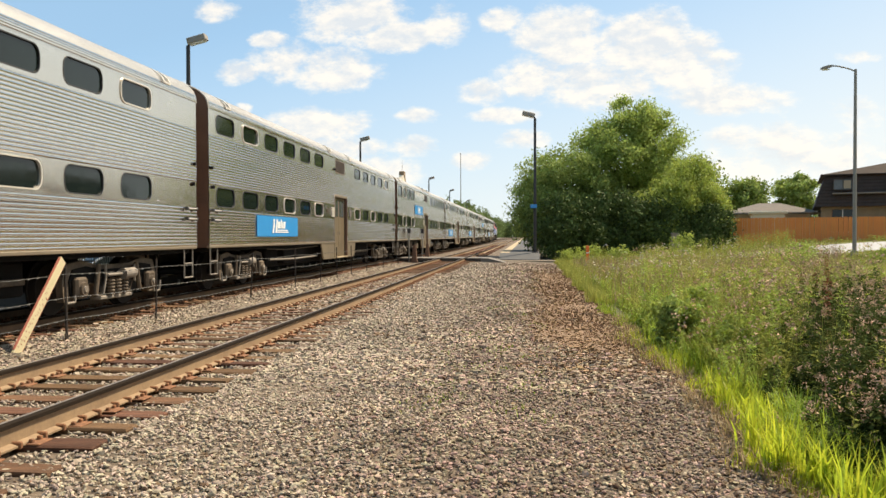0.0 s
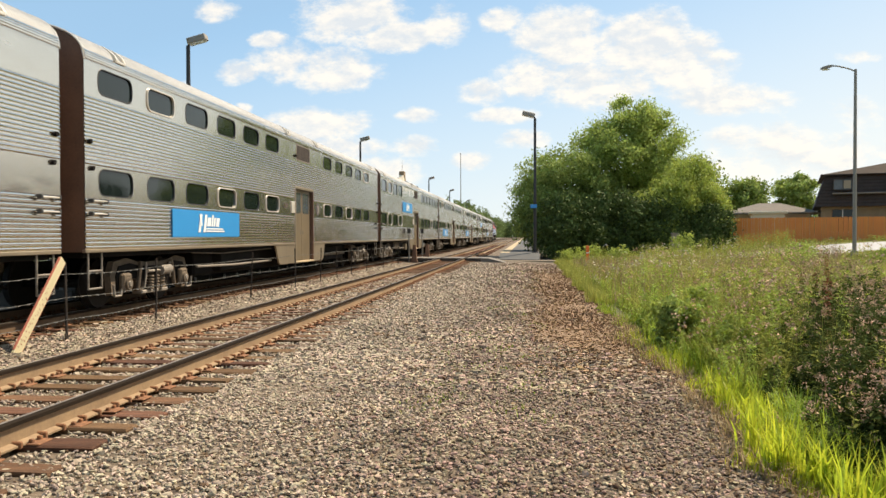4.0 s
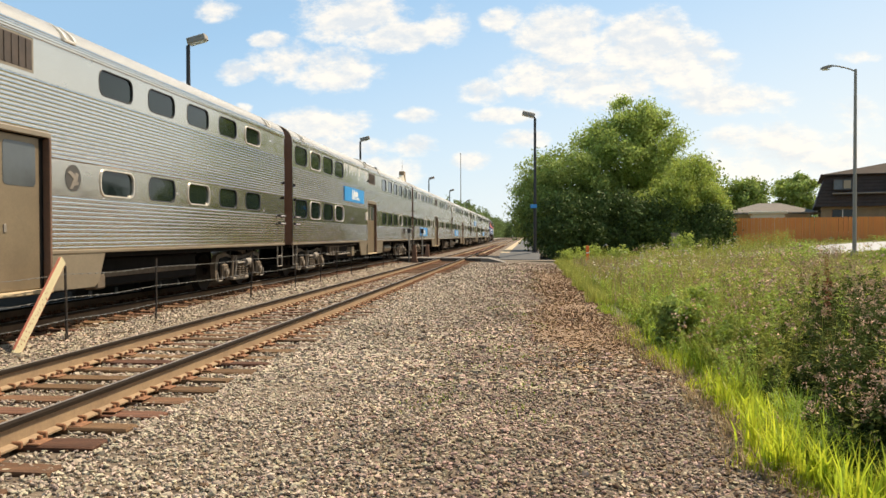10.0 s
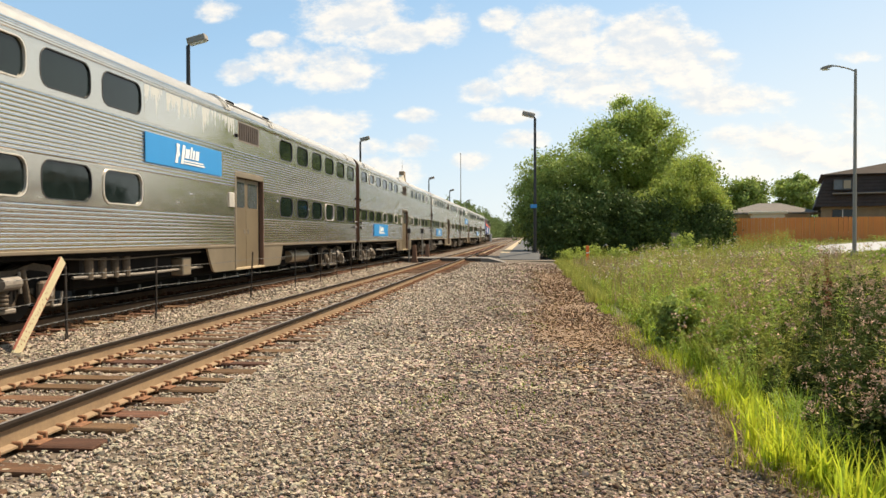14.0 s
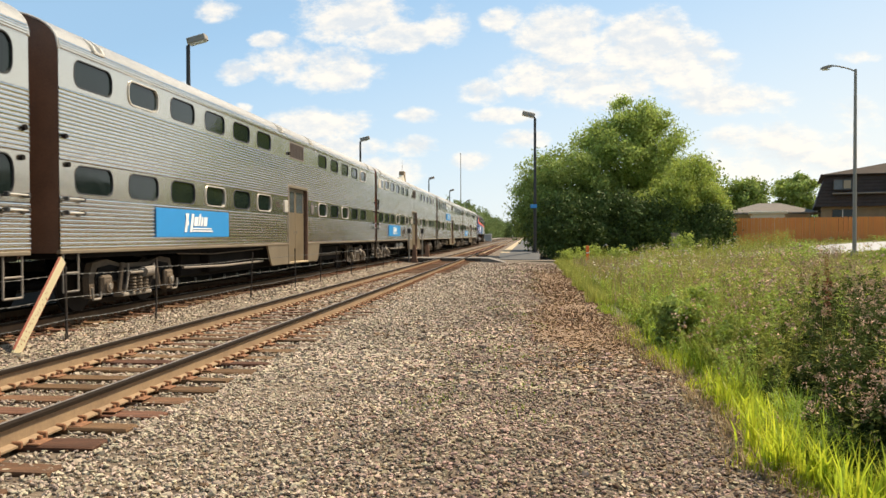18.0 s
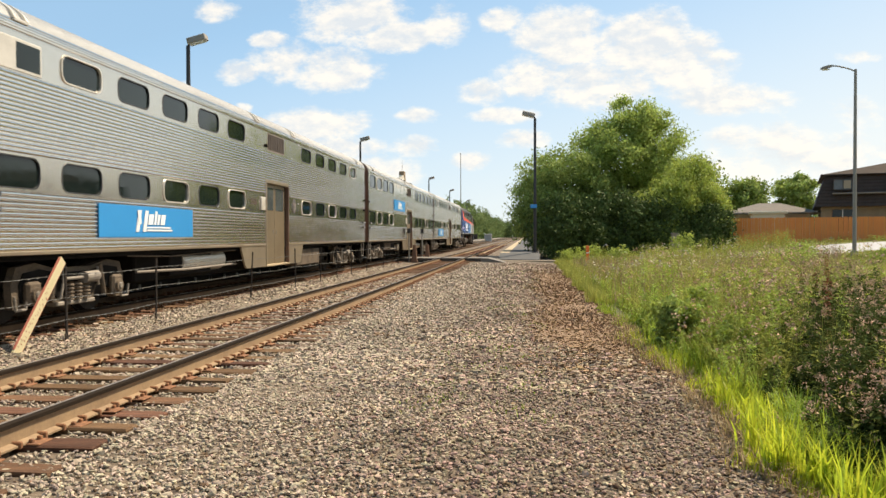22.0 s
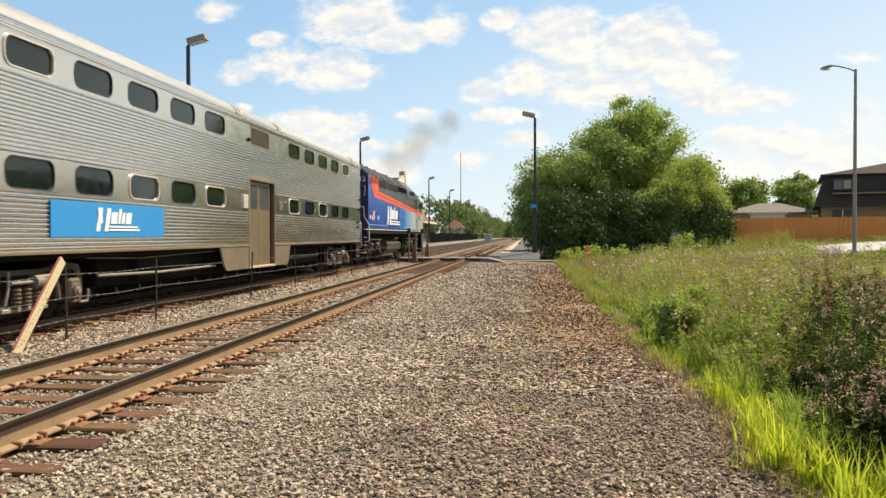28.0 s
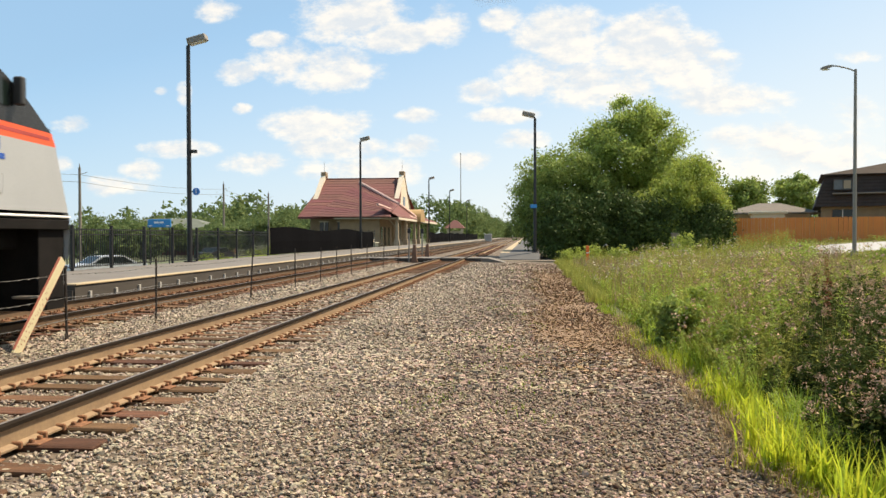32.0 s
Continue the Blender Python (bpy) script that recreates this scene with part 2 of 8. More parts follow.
M["louvre"] = material("brown_louvre", (0.085, 0.062, 0.048), 0.6, 0.3, (0.045, 0.034, 0.028), 4, 40, 0.1)
M["loco_blue"] = material("royal_blue_paint", (0.025, 0.085, 0.35), 0.25, 0, (0.02, 0.068, 0.29), 0.8, 30, 0.02)
M["loco_navy"] = material("navy_blue_paint", (0.012, 0.022, 0.10), 0.35, 0, (0.010, 0.018, 0.08), 0.8, 30, 0.02)
M["loco_sky"] = material("bright_blue_paint", (0.042, 0.185, 0.50), 0.25, 0, (0.036, 0.16, 0.45), 0.8, 30, 0.02)
M["loco_fade"] = fade_material()
M["loco_pale"] = material("pale_blue_grey_paint", (0.33, 0.47, 0.66), 0.32, 0, (0.3, 0.43, 0.6), 0.8, 30, 0.02)
M["loco_grey"] = material("light_grey_paint", (0.36, 0.37, 0.375), 0.35, 0, (0.31, 0.32, 0.325), 0.8, 30, 0.02)
M["loco_orange"] = material("orange_red_paint", (0.75, 0.10, 0.03), 0.35, 0, (0.66, 0.085, 0.028), 0.8, 30, 0.02)
M["loco_black"] = material("charcoal_paint", (0.030, 0.030, 0.030), 0.24, 0, (0.014, 0.014, 0.014), 0.9, 30, 0.06, spec=0.4)
M["red_mesh"] = material("dusty_red_mesh", (0.30, 0.06, 0.04), 0.7, 0.0, (0.16, 0.035, 0.025), 40, 120, 0.5, spec=0.15)
M["mesh_grille"] = material("dark_mesh_grille", (0.030, 0.028, 0.025), 0.7, 0.0, (0.014, 0.013, 0.012), 40, 120, 0.5, spec=0.15)
M["rail"] = material("rusty_rail_side", (0.30, 0.205, 0.115), 0.65, 0.2, (0.20, 0.13, 0.075), 2.5, 40, 0.1)
# Far rails' brown, taken darker for the shade under the train.
M["rail_far"] = material("oily_brown_rail_side", (0.15, 0.095, 0.055), 0.75, 0.0, (0.085, 0.055, 0.034), 2.5, 40, 0.1, spec=0.2)
M["rail_head"] = material("worn_rail_head", (0.30, 0.265, 0.235), 0.5, 0.6, (0.20, 0.17, 0.145), 2, 60, 0.02, stretch=(1, 0.1, 1))
M["rail_dark"] = material("dark_greasy_rail_head", (0.024, 0.017, 0.012), 0.85, 0.0, (0.015, 0.011, 0.008), 3, 40, 0.05, spec=0.05)
M["thin_smoke"], M["smoke"] = smoke_material(0.26, 1.55), smoke_material(0.36, 1.85)
M["fuel_tank"] = material("dusty_satin_tank", (0.085, 0.07, 0.055), 0.45, 0.1, (0.045, 0.037, 0.03), 1.5, 30, 0.1)
M["tank"] = material("black_brown_tank", (0.026, 0.022, 0.019), 0.7, 0.0, (0.012, 0.010, 0.009), 1.5, 30, 0.1, spec=0.2)
M["rust"] = material("orange_rust_iron", (0.25, 0.108, 0.045), 0.9, 0.0, (0.12, 0.054, 0.026), 12, 80, 0.3)
M["tie"] = material("weathered_oak_tie", (0.15, 0.078, 0.042), 0.85, 0, (0.055, 0.032, 0.02), 3, 50, 0.5, 0.01, (1, 6, 6), vary=0.3, spec=0.15)
M["ballast"] = material("limestone_ballast_bed", (0.15, 0.108, 0.07), 0.9, 0, (0.06, 0.041, 0.026), 9, 38, 0.9, 0.05, low=0.4, high=0.58)
M["stone"] = material("crushed_limestone", (0.375, 0.285, 0.207), 0.85, 0, (0.185, 0.136, 0.096), 14, 70, 0.3, 0.006, vary=0.5, spec=0.2, island=True, hue=0.08, broad=0.25)
M["asphalt"] = material("grey_asphalt", (0.085, 0.083, 0.08), 0.9, 0, (0.055, 0.054, 0.052), 1.0, 60, 0.3)
M["concrete"] = material("pale_concrete", (0.42, 0.40, 0.36), 0.85, 0, (0.30, 0.28, 0.25), 0.8, 30, 0.2)
M["road"] = material("light_worn_road", (0.34, 0.33, 0.32), 0.85, 0, (0.27, 0.26, 0.25), 0.4, 20, 0.15)
M["yellow_edge"] = material("faded_yellow_edge", (0.42, 0.31, 0.17), 0.8, 0, (0.30, 0.24, 0.16), 2, 30, 0.1)
M["timber"] = material("dark_timber_facing", (0.06, 0.048, 0.037), 0.9, 0, (0.03, 0.025, 0.02), 2, 30, 0.3, stretch=(1, 0.2, 2))
M["black_steel"] = material("black_painted_steel", (0.018, 0.018, 0.02), 0.45, 0.2, None, 4, 60, 0.05)
M["grey_steel"] = material("galvanised_grey_pole", (0.27, 0.24, 0.205), 0.6, 0.1, (0.19, 0.168, 0.143), 2, 40, 0.05)
M["post"] = material("dark_rusty_post", (0.05, 0.035, 0.025), 0.7, 0.3, (0.025, 0.02, 0.016), 8, 60, 0.2)
M["wire"] = material("thin_grey_wire", (0.28, 0.27, 0.25), 0.5, 0.6, None, 8, 60, 0.0)
M["board"] = material("bare_pine_board", (0.52, 0.45, 0.28), 0.8, 0, (0.40, 0.34, 0.20), 3, 40, 0.15, stretch=(4, 4, 0.4))
M["board_red"] = material("faded_red_marking", (0.34, 0.17, 0.11), 0.8, 0, (0.25, 0.12, 0.08), 6, 60, 0.05)
M["board_edge"] = material("red_painted_edge", (0.45, 0.14, 0.09), 0.8, 0, (0.34, 0.11, 0.07), 6, 60, 0.05)
M["deck"] = material("worn_grey_deck", (0.16, 0.142, 0.12), 0.85, 0, (0.115, 0.10, 0.085), 0.8, 30, 0.2)
M["roof_pale"] = material("pale_grey_shingle", (0.19, 0.168, 0.145), 0.95, 0, (0.135, 0.118, 0.10), 2, 40, 0.2, spec=0.05)
M["porch"] = material("buff_porch_paint", (0.38, 0.30, 0.21), 0.85, 0, (0.29, 0.23, 0.16), 1.2, 40, 0.15)
M["brick"] = material("buff_brick", (0.29, 0.205, 0.125), 0.85, 0, (0.21, 0.145, 0.085), 1.5, 30, 0.2)
M["red_brick"] = material("red_brown_brick", (0.22, 0.085, 0.05), 0.85, 0, (0.15, 0.058, 0.036), 2, 40, 0.2)
M["green_door"] = material("green_door_paint", (0.05, 0.22, 0.11), 0.5, 0, None, 3, 40, 0.05)
M["stucco"] = material("cream_stucco", (0.62, 0.54, 0.42), 0.85, 0, (0.52, 0.45, 0.35), 1.2, 40, 0.15)
M["roof_red"] = material("red_roof_shingle", (0.175, 0.060, 0.048), 0.85, 0, (0.12, 0.042, 0.036), 3, 30, 0.25, vary=0.14)
M["roof_moss"] = material("grey_green_shingle", (0.13, 0.145, 0.11), 0.85, 0, (0.09, 0.10, 0.078), 2, 40, 0.2)
# Pale pink that stands for roof slopes catching the sun edge-on.
M["sunlit_edge"] = material("pale_pink_ridge_tile", (0.60, 0.42, 0.36), 0.8, 0, (0.44, 0.29, 0.24), 4, 30, 0.2)
M["roof_grey"] = material("grey_brown_shingle", (0.078, 0.062, 0.050), 0.95, 0, (0.052, 0.042, 0.035), 2, 40, 0.2, spec=0.05)
M["mansard"] = material("dark_brown_shingle", (0.050, 0.032, 0.024), 0.8, 0, (0.030, 0.019, 0.015), 3, 40, 0.3)
M["cedar"] = material("orange_cedar_board", (0.68, 0.225, 0.052), 0.8, 0, (0.58, 0.19, 0.043), 2, 40, 0.15, stretch=(4, 4, 0.4), vary=0.03, hue=0.006)
M["leaf"] = material("broad_green_leaf", (0.37, 0.45, 0.115), 0.65, 0, (0.21, 0.275, 0.062), 0.5, 3, 0, spec=0.2, vary=0.35, through_light=0.42, island=True)
M["leaf_mid"] = material("shaded_green_leaf", (0.32, 0.39, 0.105), 0.65, 0, (0.18, 0.24, 0.058), 0.5, 3, 0, spec=0.2, vary=0.4, through_light=0.3, island=True)
M["leaf_far"] = material("far_woodland_leaf", (0.17, 0.22, 0.085), 0.75, 0, (0.105, 0.145, 0.055), 0.3, 2, 0, spec=0.05, vary=0.2, through_light=0.34, island=True)
M["leaf_light"] = material("light_green_leaf", (0.39, 0.45, 0.096), 0.65, 0, (0.225, 0.285, 0.055), 0.5, 3, 0, spec=0.2, vary=0.3, through_light=0.35, island=True)
# Leaf green lowered to stand for the shade at the trees' feet.
M["leaf_shade"] = material("deep_green_leaf", (0.102, 0.142, 0.036), 0.7, 0, (0.055, 0.082, 0.022), 0.5, 3, 0, spec=0.2, vary=0.4, through_light=0.08, island=True)
M["pole_wood"] = material("weathered_grey_pole", (0.24, 0.20, 0.165), 0.9, 0, (0.15, 0.125, 0.10), 4, 40, 0.3, 0.01, (1, 1, 0.2))
M["blossom"] = material("off_white_blossom", (0.62, 0.55, 0.45), 0.9, 0, (0.45, 0.38, 0.30), 4, 30, 0, vary=0.25, island=True)
M["dry"] = material("dry_straw_stalk", (0.36, 0.27, 0.15), 0.85, 0, (0.22, 0.155, 0.085), 2, 8, 0, spec=0.1, vary=0.35, through_light=0.25, island=True)
M["dock"] = material("rust_red_dock_seed", (0.28, 0.085, 0.035), 0.9, 0, (0.16, 0.05, 0.022), 4, 30, 0, vary=0.35, island=True)
M["bark"] = material("grey_brown_bark", (0.10, 0.075, 0.055), 0.9, 0, (0.05, 0.038, 0.03), 4, 40, 0.6, 0.02, (1, 1, 0.3))
M["grass"] = material("bright_lime_grass", (0.52, 0.545, 0.05), 0.5, 0, (0.32, 0.41, 0.035), 2, 8, 0, spec=0.2, vary=0.35, through_light=0.5, island=True)
M["weed"] = material("dull_green_weed", (0.37, 0.37, 0.093), 0.85, 0, (0.20, 0.22, 0.050), 1.5, 8, 0, spec=0.03, vary=0.25, through_light=0.35, island=True, broad=0.22)
M["green_weed"] = material("fresh_green_weed", (0.32, 0.42, 0.052), 0.65, 0, (0.17, 0.25, 0.03), 1.5, 8, 0, spec=0.25, vary=0.4, through_light=0.4, island=True)
# Thistle green with the stand's deep shade put into the colour.
M["shade_weed"] = material("dark_green_thistle_leaf", (0.085, 0.110, 0.030), 0.8, 0, (0.037, 0.052, 0.015), 1.5, 8, 0, spec=0.03, vary=0.4, through_light=0.2, island=True)
M["stone_pale"] = material("clean_pale_ballast", (0.395, 0.325, 0.245), 0.85, 0, (0.23, 0.185, 0.137), 14, 70, 0.3, 0.006, vary=0.38, spec=0.2, island=True, hue=0.06, broad=0.12)
M["stone_brown"] = material("earthy_brown_stone", (0.21, 0.138, 0.086), 0.9, 0, (0.10, 0.063, 0.038), 14, 70, 0.3, 0.006, vary=0.55, spec=0.15, island=True)
M["stick"] = material("dry_grey_stick", (0.30, 0.22, 0.15), 0.9, 0, (0.18, 0.13, 0.09), 8, 60, 0.2)
M["clod"] = material("dark_brown_clod", (0.28, 0.18, 0.102), 0.95, 0, (0.15, 0.094, 0.052), 9, 50, 0.3, 0.006, vary=0.5, spec=0.1, island=True)
M["thistle"] = material("dusty_mauve_seed_head", (0.58, 0.38, 0.25), 0.9, 0, (0.38, 0.235, 0.15), 4, 30, 0, vary=0.35, island=True)
M["orange_post"] = material("orange_marker_plastic", (0.85, 0.16, 0.02), 0.5, 0, None, 4, 40, 0.02)
M["car_white"] = material("silver_white_car_paint", (0.62, 0.63, 0.65), 0.25, 0.1, None, 2, 40, 0.0)
M["cloth"] = material("black_screen_cloth", (0.005, 0.005, 0.006), 0.95, 0, (0.003, 0.003, 0.0035), 3, 60, 0.1, spec=0.02)
M["ochre"] = material("dull_ochre_stucco", (0.36, 0.24, 0.10), 0.85, 0, (0.28, 0.18, 0.08), 2, 40, 0.1)
# ---- mesh tools ----
class Mesh:
    """Collects faces; made() turns them into one object."""

    def __init__(self):
        self.v, self.f = [], []

    def add(self, verts, faces):
        k = len(self.v)
        self.v.extend(tuple(p) for p in verts)
        self.f.extend(tuple(k + i for i in f) for f in faces)
        return self

    def box(self, x0, x1, y0, y1, z0, z1, c=0.0, m=None):
        """A box, its edges chamfered by c."""
        lo, hi = (min(x0, x1), min(y0, y1), min(z0, z1)), (max(x0, x1), max(y0, y1), max(z0, z1))
        if c <= 0:
            pts = [(a, b, d) for a in (lo[0], hi[0]) for b in (lo[1], hi[1]) for d in (lo[2], hi[2])]
            faces = [(0, 1, 3, 2), (4, 6, 7, 5), (0, 4, 5, 1), (2, 3, 7, 6), (0, 2, 6, 4), (1, 5, 7, 3)]
        else:
            idx, pts = {}, []
            for s in [(a, b, d) for a in (0, 1) for b in (0, 1) for d in (0, 1)]:
                for ax in range(3):
                    p = []
                    for i in range(3):
                        e = (lo, hi)[s[i]][i]
                        p.append(e if i == ax else e + (c if s[i] == 0 else -c))
                    idx[s, ax] = len(pts)
                    pts.append(p)
            faces = []
            for ax in range(3):
                o = [i for i in range(3) if i != ax]
                for side in (0, 1):
                    ring = []
                    for a, b in ((0, 0), (1, 0), (1, 1), (0, 1)):
                        s = [0, 0, 0]
                        s[ax], s[o[0]], s[o[1]] = side, a, b
                        ring.append(idx[tuple(s), ax])
                    faces.append(ring)
                for a in (0, 1):
                    for b in (0, 1):
                        s0, s1 = [0, 0, 0], [0, 0, 0]
                        s0[ax], s1[ax] = 0, 1
                        s0[o[0]] = s1[o[0]] = a
                        s0[o[1]] = s1[o[1]] = b
                        s0, s1 = tuple(s0), tuple(s1)
                        faces.append((idx[s0, o[0]], idx[s1, o[0]], idx[s1, o[1]], idx[s0, o[1]]))
            for s in [(a, b, d) for a in (0, 1) for b in (0, 1) for d in (0, 1)]:
                faces.append((idx[s, 0], idx[s, 1], idx[s, 2]))
        if m is not None:
            pts = [m @ Vector(p) for p in pts]
        return self.add(pts, faces)

    def tube(self, a, b, r0, r1=None, n=10, caps=True):
        a, b = Vector(a), Vector(b)
        r1 = r0 if r1 is None else r1
        d = (b - a).normalized()
        s = d.orthogonal().normalized()
        t = d.cross(s)
        pts = []
        for p, r in ((a, r0), (b, r1)):
            for i in range(n):
                w = 2 * math.pi * i / n
                pts.append(p + s * (r * math.cos(w)) + t * (r * math.sin(w)))
        faces = [(i, (i + 1) % n, n + (i + 1) % n, n + i) for i in range(n)]
        if caps:
            faces += [tuple(range(n))[::-1], tuple(range(n, 2 * n))]
        return self.add(pts, faces)

    def bar(self, pts, r, n=8):
        """A bent round bar through the points."""
        for a, b in zip(pts, pts[1:]):
            self.tube(a, b, r, r, n)
        return self

    def prism(self, ring, y0, y1, axis="y", caps=True):
        """A closed outline swept along an axis: ring of (a, b) in the other two axes."""
        n = len(ring)
        put = {"y": lambda a, b, t: (a, t, b), "x": lambda a, b, t: (t, a, b), "z": lambda a, b, t: (a, b, t)}[axis]
        pts = [put(a, b, t) for t in (y0, y1) for a, b in ring]
        faces = [(i, (i + 1) % n, n + (i + 1) % n, n + i) for i in range(n)]
        if caps:
            faces += [tuple(range(n))[::-1], tuple(range(n, 2 * n))]
        return self.add(pts, faces)

    def sweep(self, line, y0, y1):
        """An open outline of (x, z) swept along y."""
        n = len(line)
        pts = [(a, t, b) for t in (y0, y1) for a, b in line]
        return self.add(pts, [(i, i + 1, n + i + 1, n + i) for i in range(n - 1)])

    def made(self, name, mat, parent=None, label="", solid=True, smooth=False):
        me = bpy.data.meshes.new(name)
        me.from_pydata(self.v, [], self.f)
        me.materials.append(mat)
        if solid:
            bm = bmesh.new()
            bm.from_mesh(me)
            bmesh.ops.recalc_face_normals(bm, faces=bm.faces)
            bm.to_mesh(me)
            bm.free()
        if smooth:
            me.polygons.foreach_set("use_smooth", [True] * len(me.polygons))
        me.update()
        ob = new(name, me)
        ob.parent = parent
        if label:
            tagged(ob, label)
        return ob


def part(name, bm, mat, parent, label=""):
    return bm.made(name, mat, parent, label)


def thing(name, m, label, category, group="", kind=""):
    ob = new(name)
    ob.empty_display_size = 0.2
    ob.matrix_basis = m
    return tagged(ob, label, category, group, kind)


def twin(ob, parent, m=None, name=None):
    """Another object on the same mesh, for alike pieces."""
    o = bpy.data.objects.new(name or ob.name.split(".")[0], ob.data)
    scene.collection.objects.link(o)
    o.parent = parent
    if m is not None:
        o.matrix_basis = m
    return o


def rounded(a0, a1, b0, b1, r, n=4):
    pts = []
    for ca, cb, w0 in ((a1 - r, b1 - r, 0), (a0 + r, b1 - r, 90), (a0 + r, b0 + r, 180), (a1 - r, b0 + r, 270)):
        for i in range(n + 1):
            w = radians(w0 + 90 * i / n)
            pts.append((ca + r * math.cos(w), cb + r * math.sin(w)))
    return pts


def text_mesh(body, size, mat, m, parent, name="number"):
    """Raised lettering in the built-in font."""
    cu = bpy.data.curves.new(name, "FONT")
    cu.body, cu.size, cu.extrude, cu.align_x, cu.align_y = body, size, 0.003, "CENTER", "CENTER"
    tmp = new("lettering_source", cu)
    bpy.context.view_layer.update()
    me = bpy.data.meshes.new_from_object(tmp.evaluated_get(bpy.context.evaluated_depsgraph_get()))
    bpy.data.objects.remove(tmp)
    me.materials.clear()
    me.materials.append(mat)
    ob = new(name, me)
    ob.parent = parent
    ob.matrix_basis = m
    return ob
# ---- ground and tracks ----
def height(x, y):
    """The ground's height: the ballast bed, the shoulder, the verge and the field that rises to the road."""
    if x > 8 and y > 24:
        k, q = min(1.0, (x - 8) / 12), min(1.0, (y - 24) / 28)
        lift = 0.6 * k * k * (3 - 2 * k) * q * q * (3 - 2 * q)
        return height(x, 0) + lift
    pts = ((-400, -1.2), (-60, -1.25), (-18, -1.2), (-15.6, -0.4), (-14.9, -0.3), (-10.6, -0.32), (-10.2, -0.24), (-7.4, -0.235), (-6.6, -0.30), (-5.95, -0.235), (-3.0, -0.235), (-2.2, -0.29), (-0.6, -0.26), (0.6, -0.33), (1.7, -0.36),
           (2.6, -0.55), (6, -0.5), (12, -0.2), (22, 0.3), (32, 0.62), (60, 0.95), (400, 1.2))
    for (a, za), (b, zb) in zip(pts, pts[1:]):
        if x <= b:
            k = max(0.0, min(1.0, (x - a) / (b - a)))
            return za + (zb - za) * k
    return pts[-1][1]


def fast_mesh(name, verts, faces, mat, parent=None, smooth=False):
    verts = np.asarray(verts, dtype=np.float32)
    faces = np.asarray(faces, dtype=np.int32)
    k = faces.shape[1]
    me = bpy.data.meshes.new(name)
    me.vertices.add(len(verts))
    me.vertices.foreach_set("co", verts.ravel())
    me.loops.add(faces.size)
    me.loops.foreach_set("vertex_index", faces.ravel())
    me.polygons.add(len(faces))
    me.polygons.foreach_set("loop_start", np.arange(0, faces.size, k, dtype=np.int32))
    me.polygons.foreach_set("loop_total", np.full(len(faces), k, dtype=np.int32))
    me.polygons.foreach_set("use_smooth", np.full(len(faces), smooth, dtype=bool))
    me.materials.append(mat)
    me.update(calc_edges=True)
    ob = new(name, me)
    ob.parent = parent
    return ob


def ground_material():
    """Grey ballast that gives way to brown dirt along the verge and to grassy soil beyond it."""
    m = M["ballast"].copy()
    m.name = "ballast_dirt_and_soil"
    nt = m.node_tree
    link = nt.links.new
    bsdf = nt.nodes["Principled BSDF"]
    base = bsdf.inputs["Base Color"].links[0].from_socket
    tc = nt.nodes.new("ShaderNodeTexCoord").outputs["Object"]
    sep = nt.nodes.new("ShaderNodeSeparateXYZ")
    link(tc, sep.inputs[0])
    wob = node(nt, "ShaderNodeTexNoise", Scale=0.7, Detail=6.0, Roughness=0.65)
    link(tc, wob.inputs["Vector"])
    fine = node(nt, "ShaderNodeTexNoise", Scale=13.0, Detail=4.0, Roughness=0.6)
    link(tc, fine.inputs["Vector"])
    x = math_node(nt, "ADD", sep.outputs[0], math_node(nt, "MULTIPLY", math_node(nt, "SUBTRACT", wob.outputs[0], 0.5), 1.6))

    def ramp(a, b, source):
        r = nt.nodes.new("ShaderNodeMapRange")
        r.interpolation_type = "SMOOTHSTEP"
        r.inputs["From Min"].default_value, r.inputs["From Max"].default_value = a, b
        link(source, r.inputs["Value"])
        return r.outputs[0]

    def mix(fac, a, color):
        n = nt.nodes.new("ShaderNodeMixRGB")
        link(fac, n.inputs[0])
        link(a, n.inputs[1])
        if isinstance(color, tuple):
            n.inputs[2].default_value = (*color, 1)
        else:
            link(color, n.inputs[2])
        return n.outputs[0]

    shades = nt.nodes.new("ShaderNodeValToRGB")
    shades.color_ramp.elements[0].color, shades.color_ramp.elements[1].color = (0.10, 0.058, 0.029, 1), (0.28, 0.165, 0.084, 1)
    shades.color_ramp.elements[0].position, shades.color_ramp.elements[1].position = 0.35, 0.68
    link(fine.outputs[0], shades.inputs[0])
    dirt = math_node(nt, "MULTIPLY", ramp(-0.35, 0.55, x), math_node(nt, "MULTIPLY", ramp(9.0, 11.5, sep.outputs[1]), ramp(46.0, 36.0, sep.outputs[1])))
    col = mix(math_node(nt, "MULTIPLY", dirt, 0.92), base, shades.outputs[0])
    soil = nt.nodes.new("ShaderNodeValToRGB")
    soil.color_ramp.elements[0].color, soil.color_ramp.elements[1].color = (0.07, 0.06, 0.028, 1), (0.16, 0.16, 0.05, 1)
    link(fine.outputs[0], soil.inputs[0])
    col = mix(ramp(1.5, 2.1, x), col, soil.outputs[0])
    # Far track's dark bed, mixed darker to stand for the train's shade.
    far_bed = math_node(nt, "MULTIPLY", ramp(-10.7, -10.2, sep.outputs[0]), ramp(-7.1, -7.7, x))
    col = mix(math_node(nt, "MULTIPLY", far_bed, 0.85), col, (0.045, 0.034, 0.026))
    lot = math_node(nt, "MULTIPLY", ramp(-14.5, -15.0, sep.outputs[0]), 0.9)
    col = mix(lot, col, (0.085, 0.105, 0.05))
    link(col, bsdf.inputs["Base Color"])
    return m


